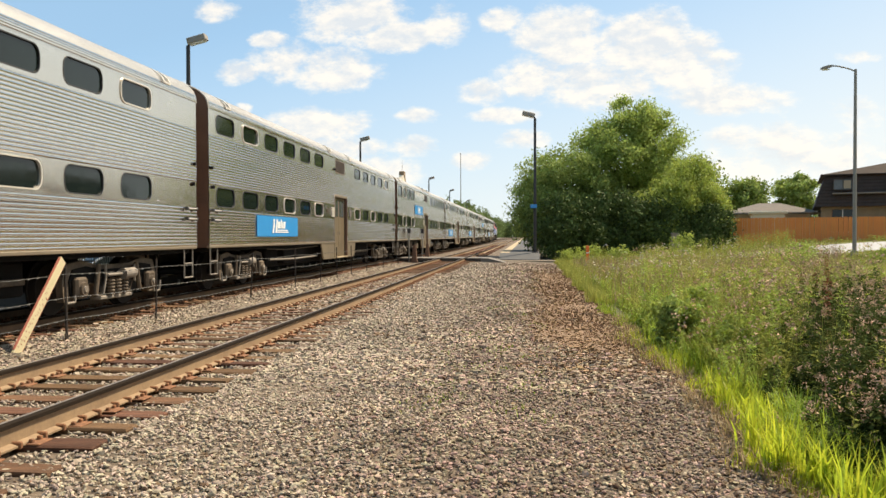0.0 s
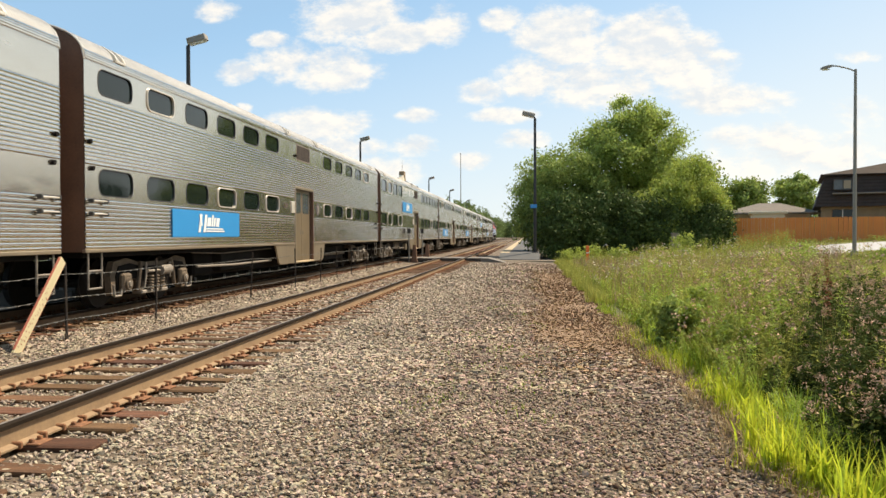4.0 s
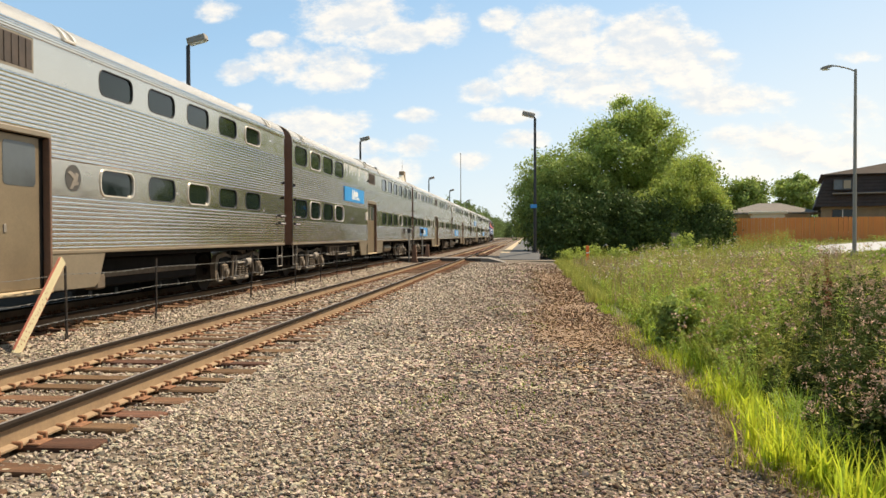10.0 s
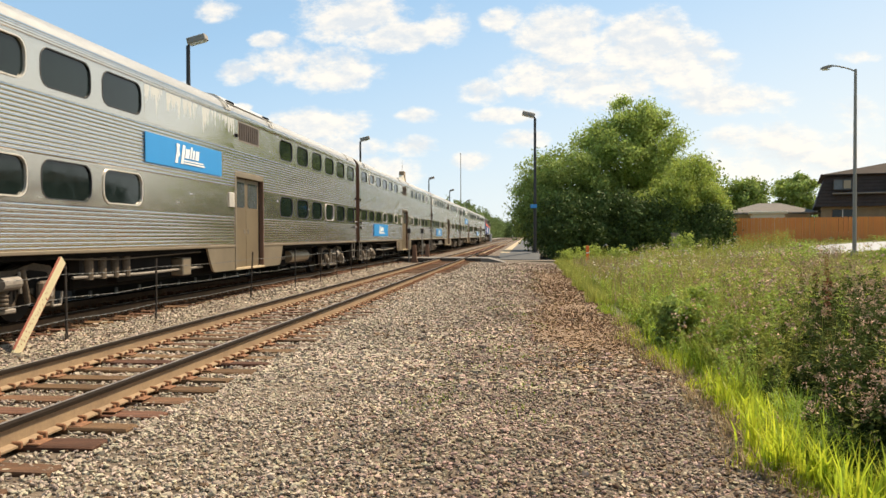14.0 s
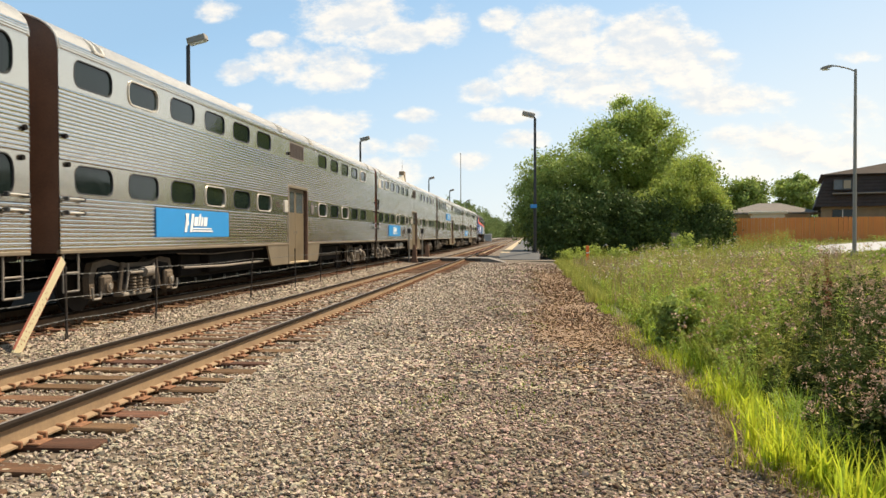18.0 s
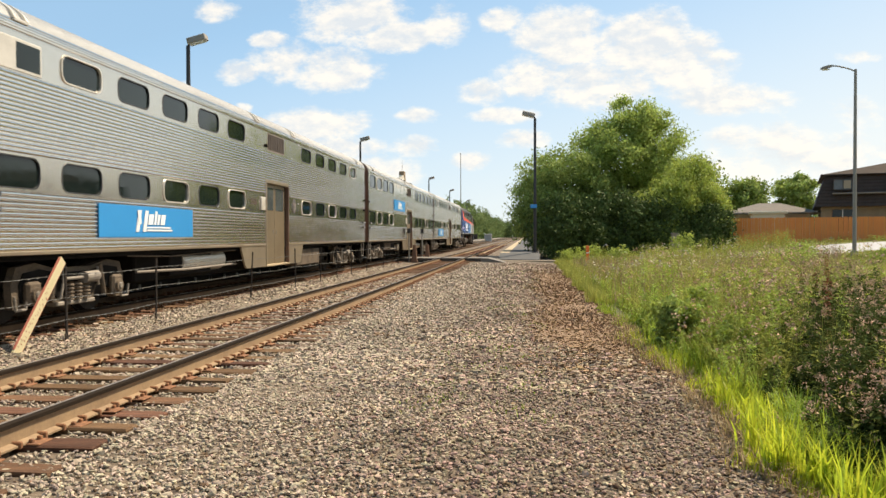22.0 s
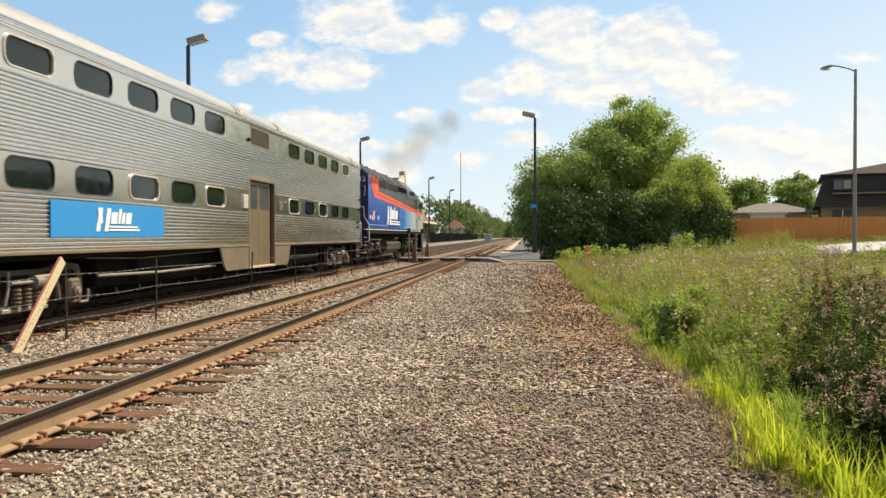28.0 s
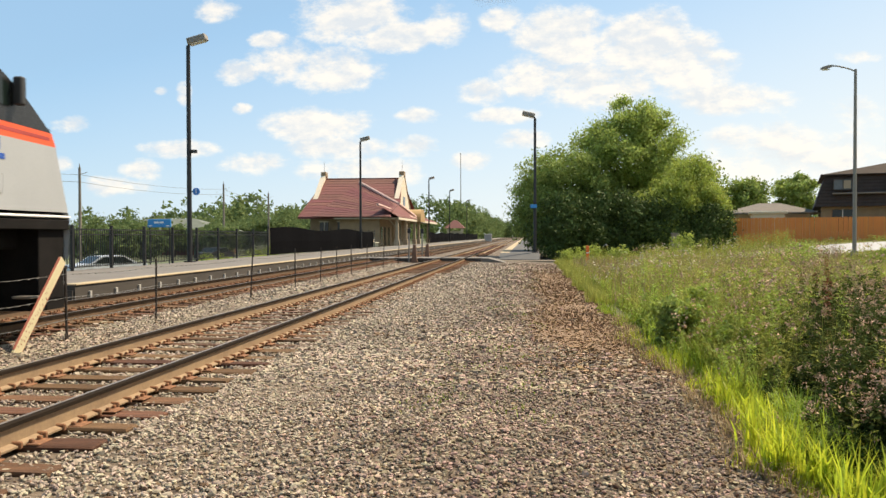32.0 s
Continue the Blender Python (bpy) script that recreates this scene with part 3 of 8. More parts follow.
def build_ground():
    xs = sorted(set([-2500, -900, -400, -200, -120, -80, -60, -40, -30, -24, -20, -17, -16, -15, -14.5, -12] + [round(-11 + 0.3 * i, 2) for i in range(48)] + [3.7, 4.5, 5.5, 7, 9, 12, 16, 20, 24, 28, 32, 36, 45, 60, 90, 160, 400, 900, 2500]))
    ys = [-2500, -600, -200, -80, -40, -20, -10, -4] + [0.6 * i for i in range(100)] + [62 + 6 * i for i in range(14)] + [150, 170, 200, 240, 300, 400, 600, 1000, 2500]
    verts, faces = [], []
    for y in ys:
        for x in xs:
            bump = 0.03 * noise.noise((x * 0.6, y * 0.4, 0)) if -3 < x < 30 and y < 90 else 0
            verts.append((x, y, height(x, y) + bump))
    n = len(xs)
    for j in range(len(ys) - 1):
        for i in range(n - 1):
            faces.append((j * n + i, j * n + i + 1, (j + 1) * n + i + 1, (j + 1) * n + i))
    ob = fast_mesh("ground", verts, faces, ground_material(), smooth=True)
    tagged(ob, "grey stone ballast, brown dirt and grassy field", "ground", kind="structure")


RAIL = ((-0.07, -0.185), (-0.07, -0.172), (-0.012, -0.155), (-0.009, -0.045), (-0.036, -0.034), (-0.036, -0.006), (-0.028, 0.0), (0.028, 0.0), (0.036, -0.006), (0.036, -0.034), (0.009, -0.045), (0.012, -0.155), (0.07, -0.172), (0.07, -0.185))


def build_track(cx, name, label, side):
    track = thing(name, pose(cx, 0, 0), label, "railway track", "tracks", "structure")
    for s in (-1, 1):
        rail = part("rail", Mesh().prism(RAIL, -60, 900), side, track, "steel rail with rusty brown sides")
        rail.location = (s * 0.7525, 0, 0)
        part("rail_head", Mesh().prism([(-0.0375, -0.036), (0.0375, -0.036), (0.0375, -0.007), (0.031, 0.001), (-0.031, 0.001), (-0.0375, -0.007)], -60, 900), M["rail_dark"], rail, "dark head edge")
        part("running_band", Mesh().box(-0.034, -0.008, -60, 900, -0.002, 0.0035), M["rail_head"], rail, "polished running surface")
    rng = random.Random(int(-cx * 10))
    ties = []
    for v in range(6):
        b = Mesh().box(-1.37, 1.37, -0.115, 0.115, -0.36, -0.19, 0.012)
        b.v = [(x + rng.uniform(-0.02, 0.02), y + rng.uniform(-0.012, 0.012), z + rng.uniform(-0.01, 0.004)) for x, y, z in b.v]
        ties.append(part("tie", b, M["tie"], track))
    plates = Mesh()
    for s in (-1, 1):
        c = s * 0.7525
        plates.box(c - 0.17, c + 0.17, -0.09, 0.09, -0.192, -0.178, 0.004)
        for dx in (-0.09, 0.09):
            for dy in (-0.05, 0.05):
                plates.box(c + dx - 0.016, c + dx + 0.016, dy - 0.016, dy + 0.016, -0.18, -0.15, 0.005)
        for dy in (-0.17, 0.13):
            plates.box(c - 0.085, c + 0.085, dy, dy + 0.035, -0.20, -0.145, 0.008)
    plate = part("tie_plate", plates, M["rust"], track, "rusty tie plates with spikes and rail anchors")
    first = True
    i, y = 0, -2.0
    far = Mesh()
    while y < 130:
        jx, jr = rng.uniform(-0.06, 0.06), rng.uniform(-1.2, 1.2)
        m = pose(jx, y, rng.uniform(-0.012, 0.006), 0, 0, jr)
        if i < 130:
            src = ties[i % 6]
            if i < 6:
                src.matrix_basis = m
            else:
                twin(src, track, m)
            if i == 0:
                plate.matrix_basis = pose(0, y, 0)
            else:
                twin(plate, track, pose(0, y, 0))
        else:
            far.box(jx - 1.37, jx + 1.37, y - 0.115, y + 0.115, -0.36, -0.19)
        i += 1
        y += 0.53 + rng.uniform(-0.02, 0.02)
    tagged(part("ties", far, M["tie"], track), "distant weathered wooden ties", kind="stuff")


build_ground()
build_track(TRACK_NEAR, "track_near", "steel rails on weathered wooden ties in pale ballast", M["rail"])
build_track(TRACK_FAR, "track_far", "steel rails on dark ties beside the platform", M["rail_far"])
# ---- the train: local x across, y along from the leading corner, z above the rails ----
HALF = 1.57
CAR = 25.05


def flutes(z0, z1, n, d=0.013, x=HALF):
    """The outline of a fluted band: n half-round ridges."""
    p = (z1 - z0) / n
    line = [(x - 0.004, z0)]
    for i in range(n):
        z = z0 + i * p
        line += [(x - 0.004, z + 0.12 * p), (x + 0.7 * d, z + 0.28 * p), (x + d, z + 0.5 * p), (x + 0.7 * d, z + 0.72 * p), (x - 0.004, z + 0.88 * p)]
    return line + [(x - 0.004, z1)]


def window(car, y0, y1, z0, z1, s, rim):
    """A pane in a rounded rim on the side s."""
    r = min(0.21, (z1 - z0) * 0.36)
    x = s * HALF
    t = 0.024 if rim else 0.018
    out = 0.02 if rim else 0.006
    pane = Mesh()
    ring = rounded(y0 + t, y1 - t, z0 + t, z1 - t, max(r - t, 0.03))
    pane.prism(ring, x - s * 0.035, x - s * 0.022, "x")
    ob = part("window", pane, M["glass"], car, "dark tinted window pane")
    b = Mesh()
    a, c = rounded(y0, y1, z0, z1, r), ring
    n = len(a)
    pts = [(x + s * out, *p) for p in a] + [(x + s * out, *p) for p in c] + [(x - s * 0.04, *p) for p in a] + [(x - s * 0.04, *p) for p in c]
    f = []
    for i in range(n):
        j = (i + 1) % n
        f += [(i, j, n + j, n + i), (i, 2 * n + i, 2 * n + j, j), (n + i, n + j, 3 * n + j, 3 * n + i)]
    b.add(pts, f)
    part("window_frame", b, M["rim"] if rim else M["gasket"], ob, "raised bright metal rim" if rim else "")


def band(car, z0, z1, wins, s, wz, y0=0.0, y1=CAR):
    """The flat strip of the side that holds a row of windows; it is cut out round them."""
    x = s * HALF
    b = Mesh()
    a = y0
    w0, w1 = wz
    for p, q in wins:
        b.add([(x, a, z0), (x, p, z0), (x, p, z1), (x, a, z1)], [(0, 1, 2, 3)])
        b.add([(x, p, z0), (x, q, z0), (x, q, w0), (x, p, w0)], [(0, 1, 2, 3)])
        b.add([(x, p, w1), (x, q, w1), (x, q, z1), (x, p, z1)], [(0, 1, 2, 3)])
        r = min(0.21, (w1 - w0) * 0.36)
        ring = rounded(p, q, w0, w1, r)
        k = len(ring) // 4
        for c, (cy, cz) in enumerate(((q, w1), (p, w1), (p, w0), (q, w0))):
            seg = ring[c * k:(c + 1) * k]
            b.add([(x, cy, cz)] + [(x, *e) for e in seg], [(0, i + 1, i + 2) for i in range(k - 1)])
        a = q
    b.add([(x, a, z0), (x, y1, z0), (x, y1, z1), (x, a, z1)], [(0, 1, 2, 3)])
    return b


def slanted_logo(parent, y0, y1, z0, z1, x, s, mat):
    """The operator's mark as plain slanted blocks over two bars."""
    w, h = y1 - y0, z1 - z0

    def block(name, a0, a1, b0, b1, lean=0.55, proud=0.0, label=""):
        pts = []
        for o in (0.004 + proud, 0.012 + proud):
            for a, c in ((a0, b0), (a1, b0), (a1, b1), (a0, b1)):
                pts.append((x + s * o, y0 + w * a + c * h * lean * 0.5, z0 + h * c))
        part(name, Mesh().add(pts, [(0, 1, 2, 3), (4, 5, 6, 7), (0, 1, 5, 4), (1, 2, 6, 5), (2, 3, 7, 6), (3, 0, 4, 7)]), mat, parent, label)

    block("emblem_stroke", 0.0, 0.075, 0.0, 1.0, label="tall white slanted stroke")
    block("emblem_slant", 0.085, 0.155, 0.36, 1.0, -0.36, 0.005)
    block("emblem_stroke", 0.175, 0.255, 0.0, 1.0, label="tall white slanted stroke")
    for a, e, top in ((0.285, 0.415, 0.84), (0.445, 0.50, 1.0), (0.53, 0.59, 0.84), (0.625, 0.745, 0.84)):
        block("emblem_block", a, e, 0.34, top)
    block("emblem_bar", 0.28, 0.95, 0.17, 0.24, 0)
    block("emblem_bar", 0.28, 1.0, 0.03, 0.11, 0)


def truck(car, y):
    t = part("truck", Mesh().box(-0.95, 0.95, y - 0.22, y + 0.22, 0.36, 0.66, 0.04).box(-0.35, 0.35, y - 0.4, y + 0.4, 0.6, 0.98, 0.03), M["under"], car, "grimy four-wheel truck, near black for shade")
    for s in (-1, 1):
        x = s * 1.20
        prof = [(-1.58, 0.26), (-1.62, 0.62), (-1.50, 0.88), (-1.05, 0.94), (-0.55, 0.84), (0.55, 0.84), (1.05, 0.94), (1.50, 0.88), (1.62, 0.62), (1.58, 0.26), (1.30, 0.24), (1.12, 0.40), (0.92, 0.55), (0.70, 0.50), (0.58, 0.28), (-0.58, 0.28), (-0.70, 0.50), (-0.92, 0.55), (-1.12, 0.40), (-1.30, 0.24)]
        part("side_frame", Mesh().prism([(y + a, c) for a, c in prof], x - 0.06, x + 0.06, "x"), M["truck"], t, "dusty cast side frame")
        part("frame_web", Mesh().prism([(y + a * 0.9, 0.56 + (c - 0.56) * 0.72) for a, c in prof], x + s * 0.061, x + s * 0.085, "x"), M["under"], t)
        # Pale metal here stands for the sunlit bottom edge of the frame.
        part("spring_plank", Mesh().box(x - 0.09, x + 0.12, y - 0.56, y + 0.56, 0.22, 0.29, 0.015), M["bright_part"], t, "lower beam, pale like the frame's sunlit bottom edge")
        for k in (-0.24, 0.0, 0.24):
            rings = [(0.30 + i * 0.02, (0.085, 0.085, 0.06)[i % 3]) for i in range(16)]
            v = [(x + s * 0.12 + r * math.cos(q * math.pi / 6), y + k + r * math.sin(q * math.pi / 6), z) for z, r in rings for q in range(12)]
            f = [(i * 12 + q, i * 12 + (q + 1) % 12, i * 12 + 12 + (q + 1) % 12, i * 12 + 12 + q) for i in range(15) for q in range(12)]
            part("spring", Mesh().add(v, f), M["truck"], t, "coil spring")
        for k in (-1.22, 1.22):
            part("journal_box", Mesh().box(x + s * 0.07, x + s * 0.19, y + k - 0.17, y + k + 0.17, 0.30, 0.66, 0.04).tube((x + s * 0.18, y + k, 0.46), (x + s * 0.23, y + k, 0.46), 0.13, 0.11, 16), M["truck"], t)
            part("bearing_cap", Mesh().tube((x + s * 0.231, y + k, 0.46), (x + s * 0.25, y + k, 0.46), 0.06, 0.05, 12), M["bright_part"], t)
            q = 1 if k > 0 else -1
            part("frame_loop", Mesh().bar([(x + s * 0.14, y + q * 1.36, 0.42), (x + s * 0.14, y + q * 1.40, 0.25), (x + s * 0.14, y + q * 1.62, 0.25), (x + s * 0.14, y + q * 1.66, 0.46)], 0.022), M["bright_part"], t, "pale bent guard bar")
            part("shock_absorber", Mesh().tube((x + s * 0.15, y + q * 0.78, 0.34), (x + s * 0.15, y + q * 0.66, 0.86), 0.045, 0.04, 10), M["truck"], t)
        part("brake_cylinder", Mesh().tube((x + s * 0.17, y + 0.10, 0.66), (x + s * 0.17, y + 0.50, 0.67), 0.10, 0.10, 14).tube((x + s * 0.17, y - 0.42, 0.66), (x + s * 0.17, y + 0.10, 0.66), 0.028, 0.028, 8), M["bright_part"], t, "pale brake cylinder with rod")
        part("brake_hanger", Mesh().bar([(x + s * 0.15, y - 0.44, 0.84), (x + s * 0.15, y - 0.44, 0.60), (x + s * 0.15, y - 0.52, 0.34)], 0.022), M["bright_part"], t)
        part("brake_hanger", Mesh().bar([(x + s * 0.15, y + 0.58, 0.82), (x + s * 0.15, y + 0.60, 0.5)], 0.022), M["bright_part"], t)
    for k in (-1.22, 1.22):
        ax = Mesh().tube((-0.9, y + k, 0.46), (0.9, y + k, 0.46), 0.08, 0.08, 10)
        for s in (-1, 1):
            ax.tube((s * 0.69, y + k, 0.46), (s * 0.82, y + k, 0.46), 0.46, 0.45, 24)
            ax.tube((s * 0.67, y + k, 0.46), (s * 0.70, y + k, 0.46), 0.49, 0.49, 24)
        part("wheelset", ax, M["tank"], t)


EAVE = [(1.575, 4.262), (1.575, 4.272), (1.596, 4.280), (1.598, 4.300), (1.577, 4.309), (1.577, 4.315), (1.595, 4.323), (1.595, 4.343), (1.573, 4.351), (1.573, 4.358), (1.587, 4.366), (1.585, 4.386), (1.563, 4.395), (1.560, 4.402), (1.572, 4.410), (1.566, 4.428), (1.545, 4.436)]
ARC = [(1.545, 4.436), (1.508, 4.508), (1.450, 4.582), (1.37, 4.652), (1.26, 4.718), (1.08, 4.792), (0.8, 4.870), (0.4, 4.930), (0.0, 4.950)]


def roof_line():
    right = EAVE[::4] + ARC[1:]
    return right + [(-a, c) for a, c in reversed(right[:-1])]


def ribbed_roof(length):
    """The roof shell: sheet steel with narrow ribs pressed across it every seven centimetres."""
    line = ARC + [(-0.8, 4.87), (-1.37, 4.652), (-1.545, 4.436)]
    n = len(line)
    out = []
    for k, (a, c) in enumerate(line):
        p, q = Vector(line[max(0, k - 1)]), Vector(line[min(n - 1, k + 1)])
        d = (q - p).normalized()
        out.append((d.y, -d.x))
    pts, ys = [], []
    count = int(length / 0.072)
    for i in range(count):
        y = length * i / count
        ys += [(y, 0.0), (y + 0.030, 0.0), (y + 0.040, 0.011), (y + 0.062, 0.011)]
    ys.append((length, 0.0))
    for y, h in ys:
        pts += [(a + o[0] * h, y, c + o[1] * h) for (a, c), o in zip(line, out)]
    faces = [(r * n + k, r * n + k + 1, (r + 1) * n + k + 1, (r + 1) * n + k) for r in range(len(ys) - 1) for k in range(n - 1)]
    return Mesh().add(pts, faces)


def passenger_car(name, label, style, number, length):
    """A double-deck stainless car. style: 'narrow' or 'wide' windows, or 'cab' with the driver's end."""
    car = thing(name, pose(0, 0, 0), label, "train car", "cars of the train")
    wide = style == "wide"
    L = length
    if wide:
        up = [(0.28 + 1.73 * i, 1.67 + 1.73 * i) for i in range(4)] + [(15.22 + 1.75 * i, 16.50 + 1.75 * i) for i in range(6)]
        low, uz, lz = list(up), (3.60, 4.21), (1.91, 2.52)
        zb = (1.13, 1.84, 2.56, 3.50)
    else:
        up = [(0.42 + 1.725 * i, 1.60 + 1.725 * i) for i in range(6)] + [(15.33 + 1.745 * i, 16.49 + 1.745 * i) for i in range(5)]
        low, uz, lz = list(up), (3.745, 4.205), (2.03, 2.50)
        zb = (1.13, 1.98, 2.53, 3.68)
        if style == "cab":
            up = up[1:]
    nlow, nup = (10, 14) if wide else (12, 18)
    D0, D1 = (11.62, 13.74) if wide else (11.82, 13.94)
    LV = D0 + (0.30 if wide else 0.22)
    for s in (1, -1):
        for a, b, nm in ((0.0, D0, "lower_fluted_side"), (D1, L, "lower_fluted_side")):
            part(nm, Mesh().sweep([(s * x, z) for x, z in flutes(zb[0], zb[1], nlow)], a, b), M["steel"], car)
        b = band(car, zb[1], zb[2], [w for w in low if w[1] < D0], s, lz, 0.0, D0)
        b2 = band(car, zb[1], zb[2], [w for w in low if w[0] > D1], s, lz, D1, L)
        part("lower_window_band", b, M["steel_flat"], car, "plain stainless window strip")
        part("lower_window_band", b2, M["steel_flat"], car, "plain stainless window strip")
        b = Mesh()
        n1 = int(nup * (2.90 - 2.53) / (zb[3] - 2.53)) + 1
        p = (zb[3] - zb[2]) / nup
        zc = zb[2] + n1 * p
        for a, e in ((0.0, D0), (D1, L)):
            b.sweep([(s * x, z) for x, z in flutes(zb[2], zc, n1)], a, e)
        b.sweep([(s * x, z) for x, z in flutes(zc, zb[3], nup - n1)], 0.0, L)
        part("upper_fluted_side", b, M["steel"], car)
        part("upper_window_band", band(car, zb[3], 4.27, up, s, uz, 0.0, L), M["steel_flat"], car, "plain stainless upper strip")
        for i, w in enumerate(low):
            window(car, *w, *lz, s, i in ((1, 3, 7) if wide else (3, 5, 6, 8)))
        for i, w in enumerate(up):
            window(car, *w, *uz, s, i in ((1,) if wide else (0, 9) if style == "cab" else (1, 10)))
        x = s * HALF
        # door bay
        part("door_header", Mesh().box(x - s * 0.10, x + s * 0.015, D0, D1, 2.83, zc, 0.01), M["skirt"], car)
        part("door_frame", Mesh().box(x - s * 0.10, x + s * 0.02, D0, D0 + 0.09, 0.55, 2.83, 0.01), M["skirt"], car)
        part("door_frame", Mesh().box(x - s * 0.10, x + s * 0.02, D1 - 0.055, D1, 0.55, 2.83, 0.01), M["end_brown"], car)
        # Near-black strip painted in for the shaded gap beside the leaf.
        part("door_pocket", Mesh().box(x - s * 0.13, x - s * 0.09, D1 - 0.16, D1 - 0.057, 0.55, 2.83, 0.004), M["under"], car)
        mid = (D0 + D1) / 2 - 0.05
        for a, e in ((D0 + 0.09, mid - 0.01), (mid + 0.01, D1 - 0.16)):
            leaf = part("door", Mesh().box(x - s * 0.13, x - s * 0.085, a, e, 0.56, 2.82, 0.012), M["door"], car, "tan metal door leaf with a tall window")
            part("door_window", Mesh().prism(rounded(a + 0.10, e - 0.10, 2.08, 2.72, 0.08), x - s * 0.08, x - s * 0.095, "x"), M["door_glass"], leaf)
            part("door_handle", Mesh().box(x - s * 0.07, x - s * 0.085, e - 0.16 if a < mid - 0.5 else a + 0.10, e - 0.10 if a < mid - 0.5 else a + 0.16, 1.40, 1.52, 0.005), M["bright_part"], leaf)
        part("door_sill", Mesh().box(x - s * 0.3, x + s * 0.03, D0, D1, 0.49, 0.55, 0.01), M["yellow_edge"], car, "worn yellow door sill")
        for ring in ([(9.88, 1.13), (D0, 1.13), (D0, 0.50), (10.36, 0.50), (10.23, 0.56), (10.10, 0.75)], [(D1, 1.13), (15.52, 1.13), (15.28, 0.58), (15.15, 0.50), (D1, 0.50)]):
            part("door_skirt", Mesh().prism([(a, c) for a, c in ring], x - s * 0.05, x - s * 0.004, "x"), M["skirt"], car, "dusty step skirt beside the doors")
        for a, e in ((0.0, D0), (D1, L)):
            part("side_sill", Mesh().box(x - s * 0.06, x + s * 0.012, a, e, 1.07, 1.13, 0.008), M["skirt"], car)
        part("control_box", Mesh().box(x, x + s * 0.03, D0 - 0.42, D0 - 0.08, 2.06, 2.42, 0.01), M["rim"], car)
        # intake louvre above the doors
        part("louvre_frame", Mesh().box(x - s * 0.02, x + s * 0.003, LV - 0.04, LV + 1.50, 3.74, 4.255, 0.002), M["skirt"], car)
        lv = part("louvre", Mesh().box(x - s * 0.02, x + s * 0.006, LV, LV + 1.46, 3.78, 4.22, 0.004), M["louvre"], car, "brown air intake louvre")
        b = Mesh()
        for i in range(9):
            b.box(x, x + s * 0.016, LV + 0.03 + i * 0.16, LV + 0.07 + i * 0.16, 3.79, 4.21)
        part("louvre_slats", b, M["louvre"], lv)
        part("marker_lamp", Mesh().tube((x, LV - 0.2, 3.86), (x + s * 0.05, LV - 0.2, 3.86), 0.05, 0.045, 12), M["under"], car)
        y0, z0 = (6.95, 2.76) if wide else (3.16, 1.33)
        sg = part("blue_sign", Mesh().box(x + s * 0.012, x + s * 0.03, y0, y0 + 3.76, z0, z0 + 0.58, 0.003), M["sign_blue"], car, "bright blue sign panel")
        slanted_logo(sg, y0 + 1.25, y0 + 2.75, z0 + 0.10, z0 + 0.50, x + s * 0.03, s, M["white"])
        if wide:
            part("blank_panel", Mesh().box(x - s * 0.005, x + s * 0.004, 7.0, D0 - 0.02, 1.86, 2.54, 0.002), M["steel_flat"], car)
            part("stained_panel", Mesh().box(x - s * 0.005, x + s * 0.004, 6.98, 11.6, 3.53, 4.25, 0.002), M["streaked"], car, "plain panel with chalky drip stains")
        else:
            em = part("round_emblem", Mesh().tube((x, 14.53, 2.275), (x + s * 0.008, 14.53, 2.275), 0.215, 0.215, 32), M["badge"], car, "grey round emblem")
            b = Mesh()
            for ring in ([(14.42, 2.10), (14.50, 2.10), (14.68, 2.34), (14.60, 2.37)], [(14.36, 2.36), (14.45, 2.39), (14.66, 2.29), (14.62, 2.22)], [(14.52, 2.16), (14.66, 2.17), (14.68, 2.22), (14.55, 2.22)]):
                b.prism(ring, x + s * 0.009, x + s * 0.014, "x")
            part("emblem_stroke", b, M["bright_part"], em, "pale slanted strokes")
        if number and s == 1:
            text_mesh(number, 0.24, M["truck"], Matrix(((0, 0, 1, x + 0.004), (1, 0, 0, 10.85), (0, 1, 0, 2.26), (0, 0, 0, 1))), car, "fleet_number")
        # ends of the side: stirrups, handholds, lamps
        for y, k in ((0.06, 1), (L - 0.06, -1)):
            b = Mesh().bar([(x - s * 0.04, y + k * 0.08, 1.08), (x - s * 0.04, y + k * 0.08, 0.46), (x - s * 0.04, y + k * 0.50, 0.46), (x - s * 0.04, y + k * 0.50, 1.08)], 0.018).bar([(x - s * 0.04, y + k * 0.08, 0.76), (x - s * 0.04, y + k * 0.50, 0.76)], 0.018)
            part("step_ladder", b, M["bright_part"], car)
            for z in (1.72, 1.94):
                part("handhold", Mesh().bar([(x, y + k * 0.06, z), (x + s * 0.07, y + k * 0.06, z), (x + s * 0.07, y + k * 0.52, z), (x, y + k * 0.52, z)], 0.014), M["rim"], car)
                for w in (0.06, 0.52):
                    part("handhold_foot", Mesh().box(x + s * 0.008, x + s * 0.085, y + k * w - 0.028, y + k * w + 0.028, z - 0.035, z + 0.035, 0.008), M["gasket"], car)
            for z, w in ((2.48, 0.14), (2.92, 0.07)):
                part("end_lamp", Mesh().tube((x, y + k * w, z), (x + s * 0.05, y + k * w, z), 0.045, 0.04, 10), M["under"], car)
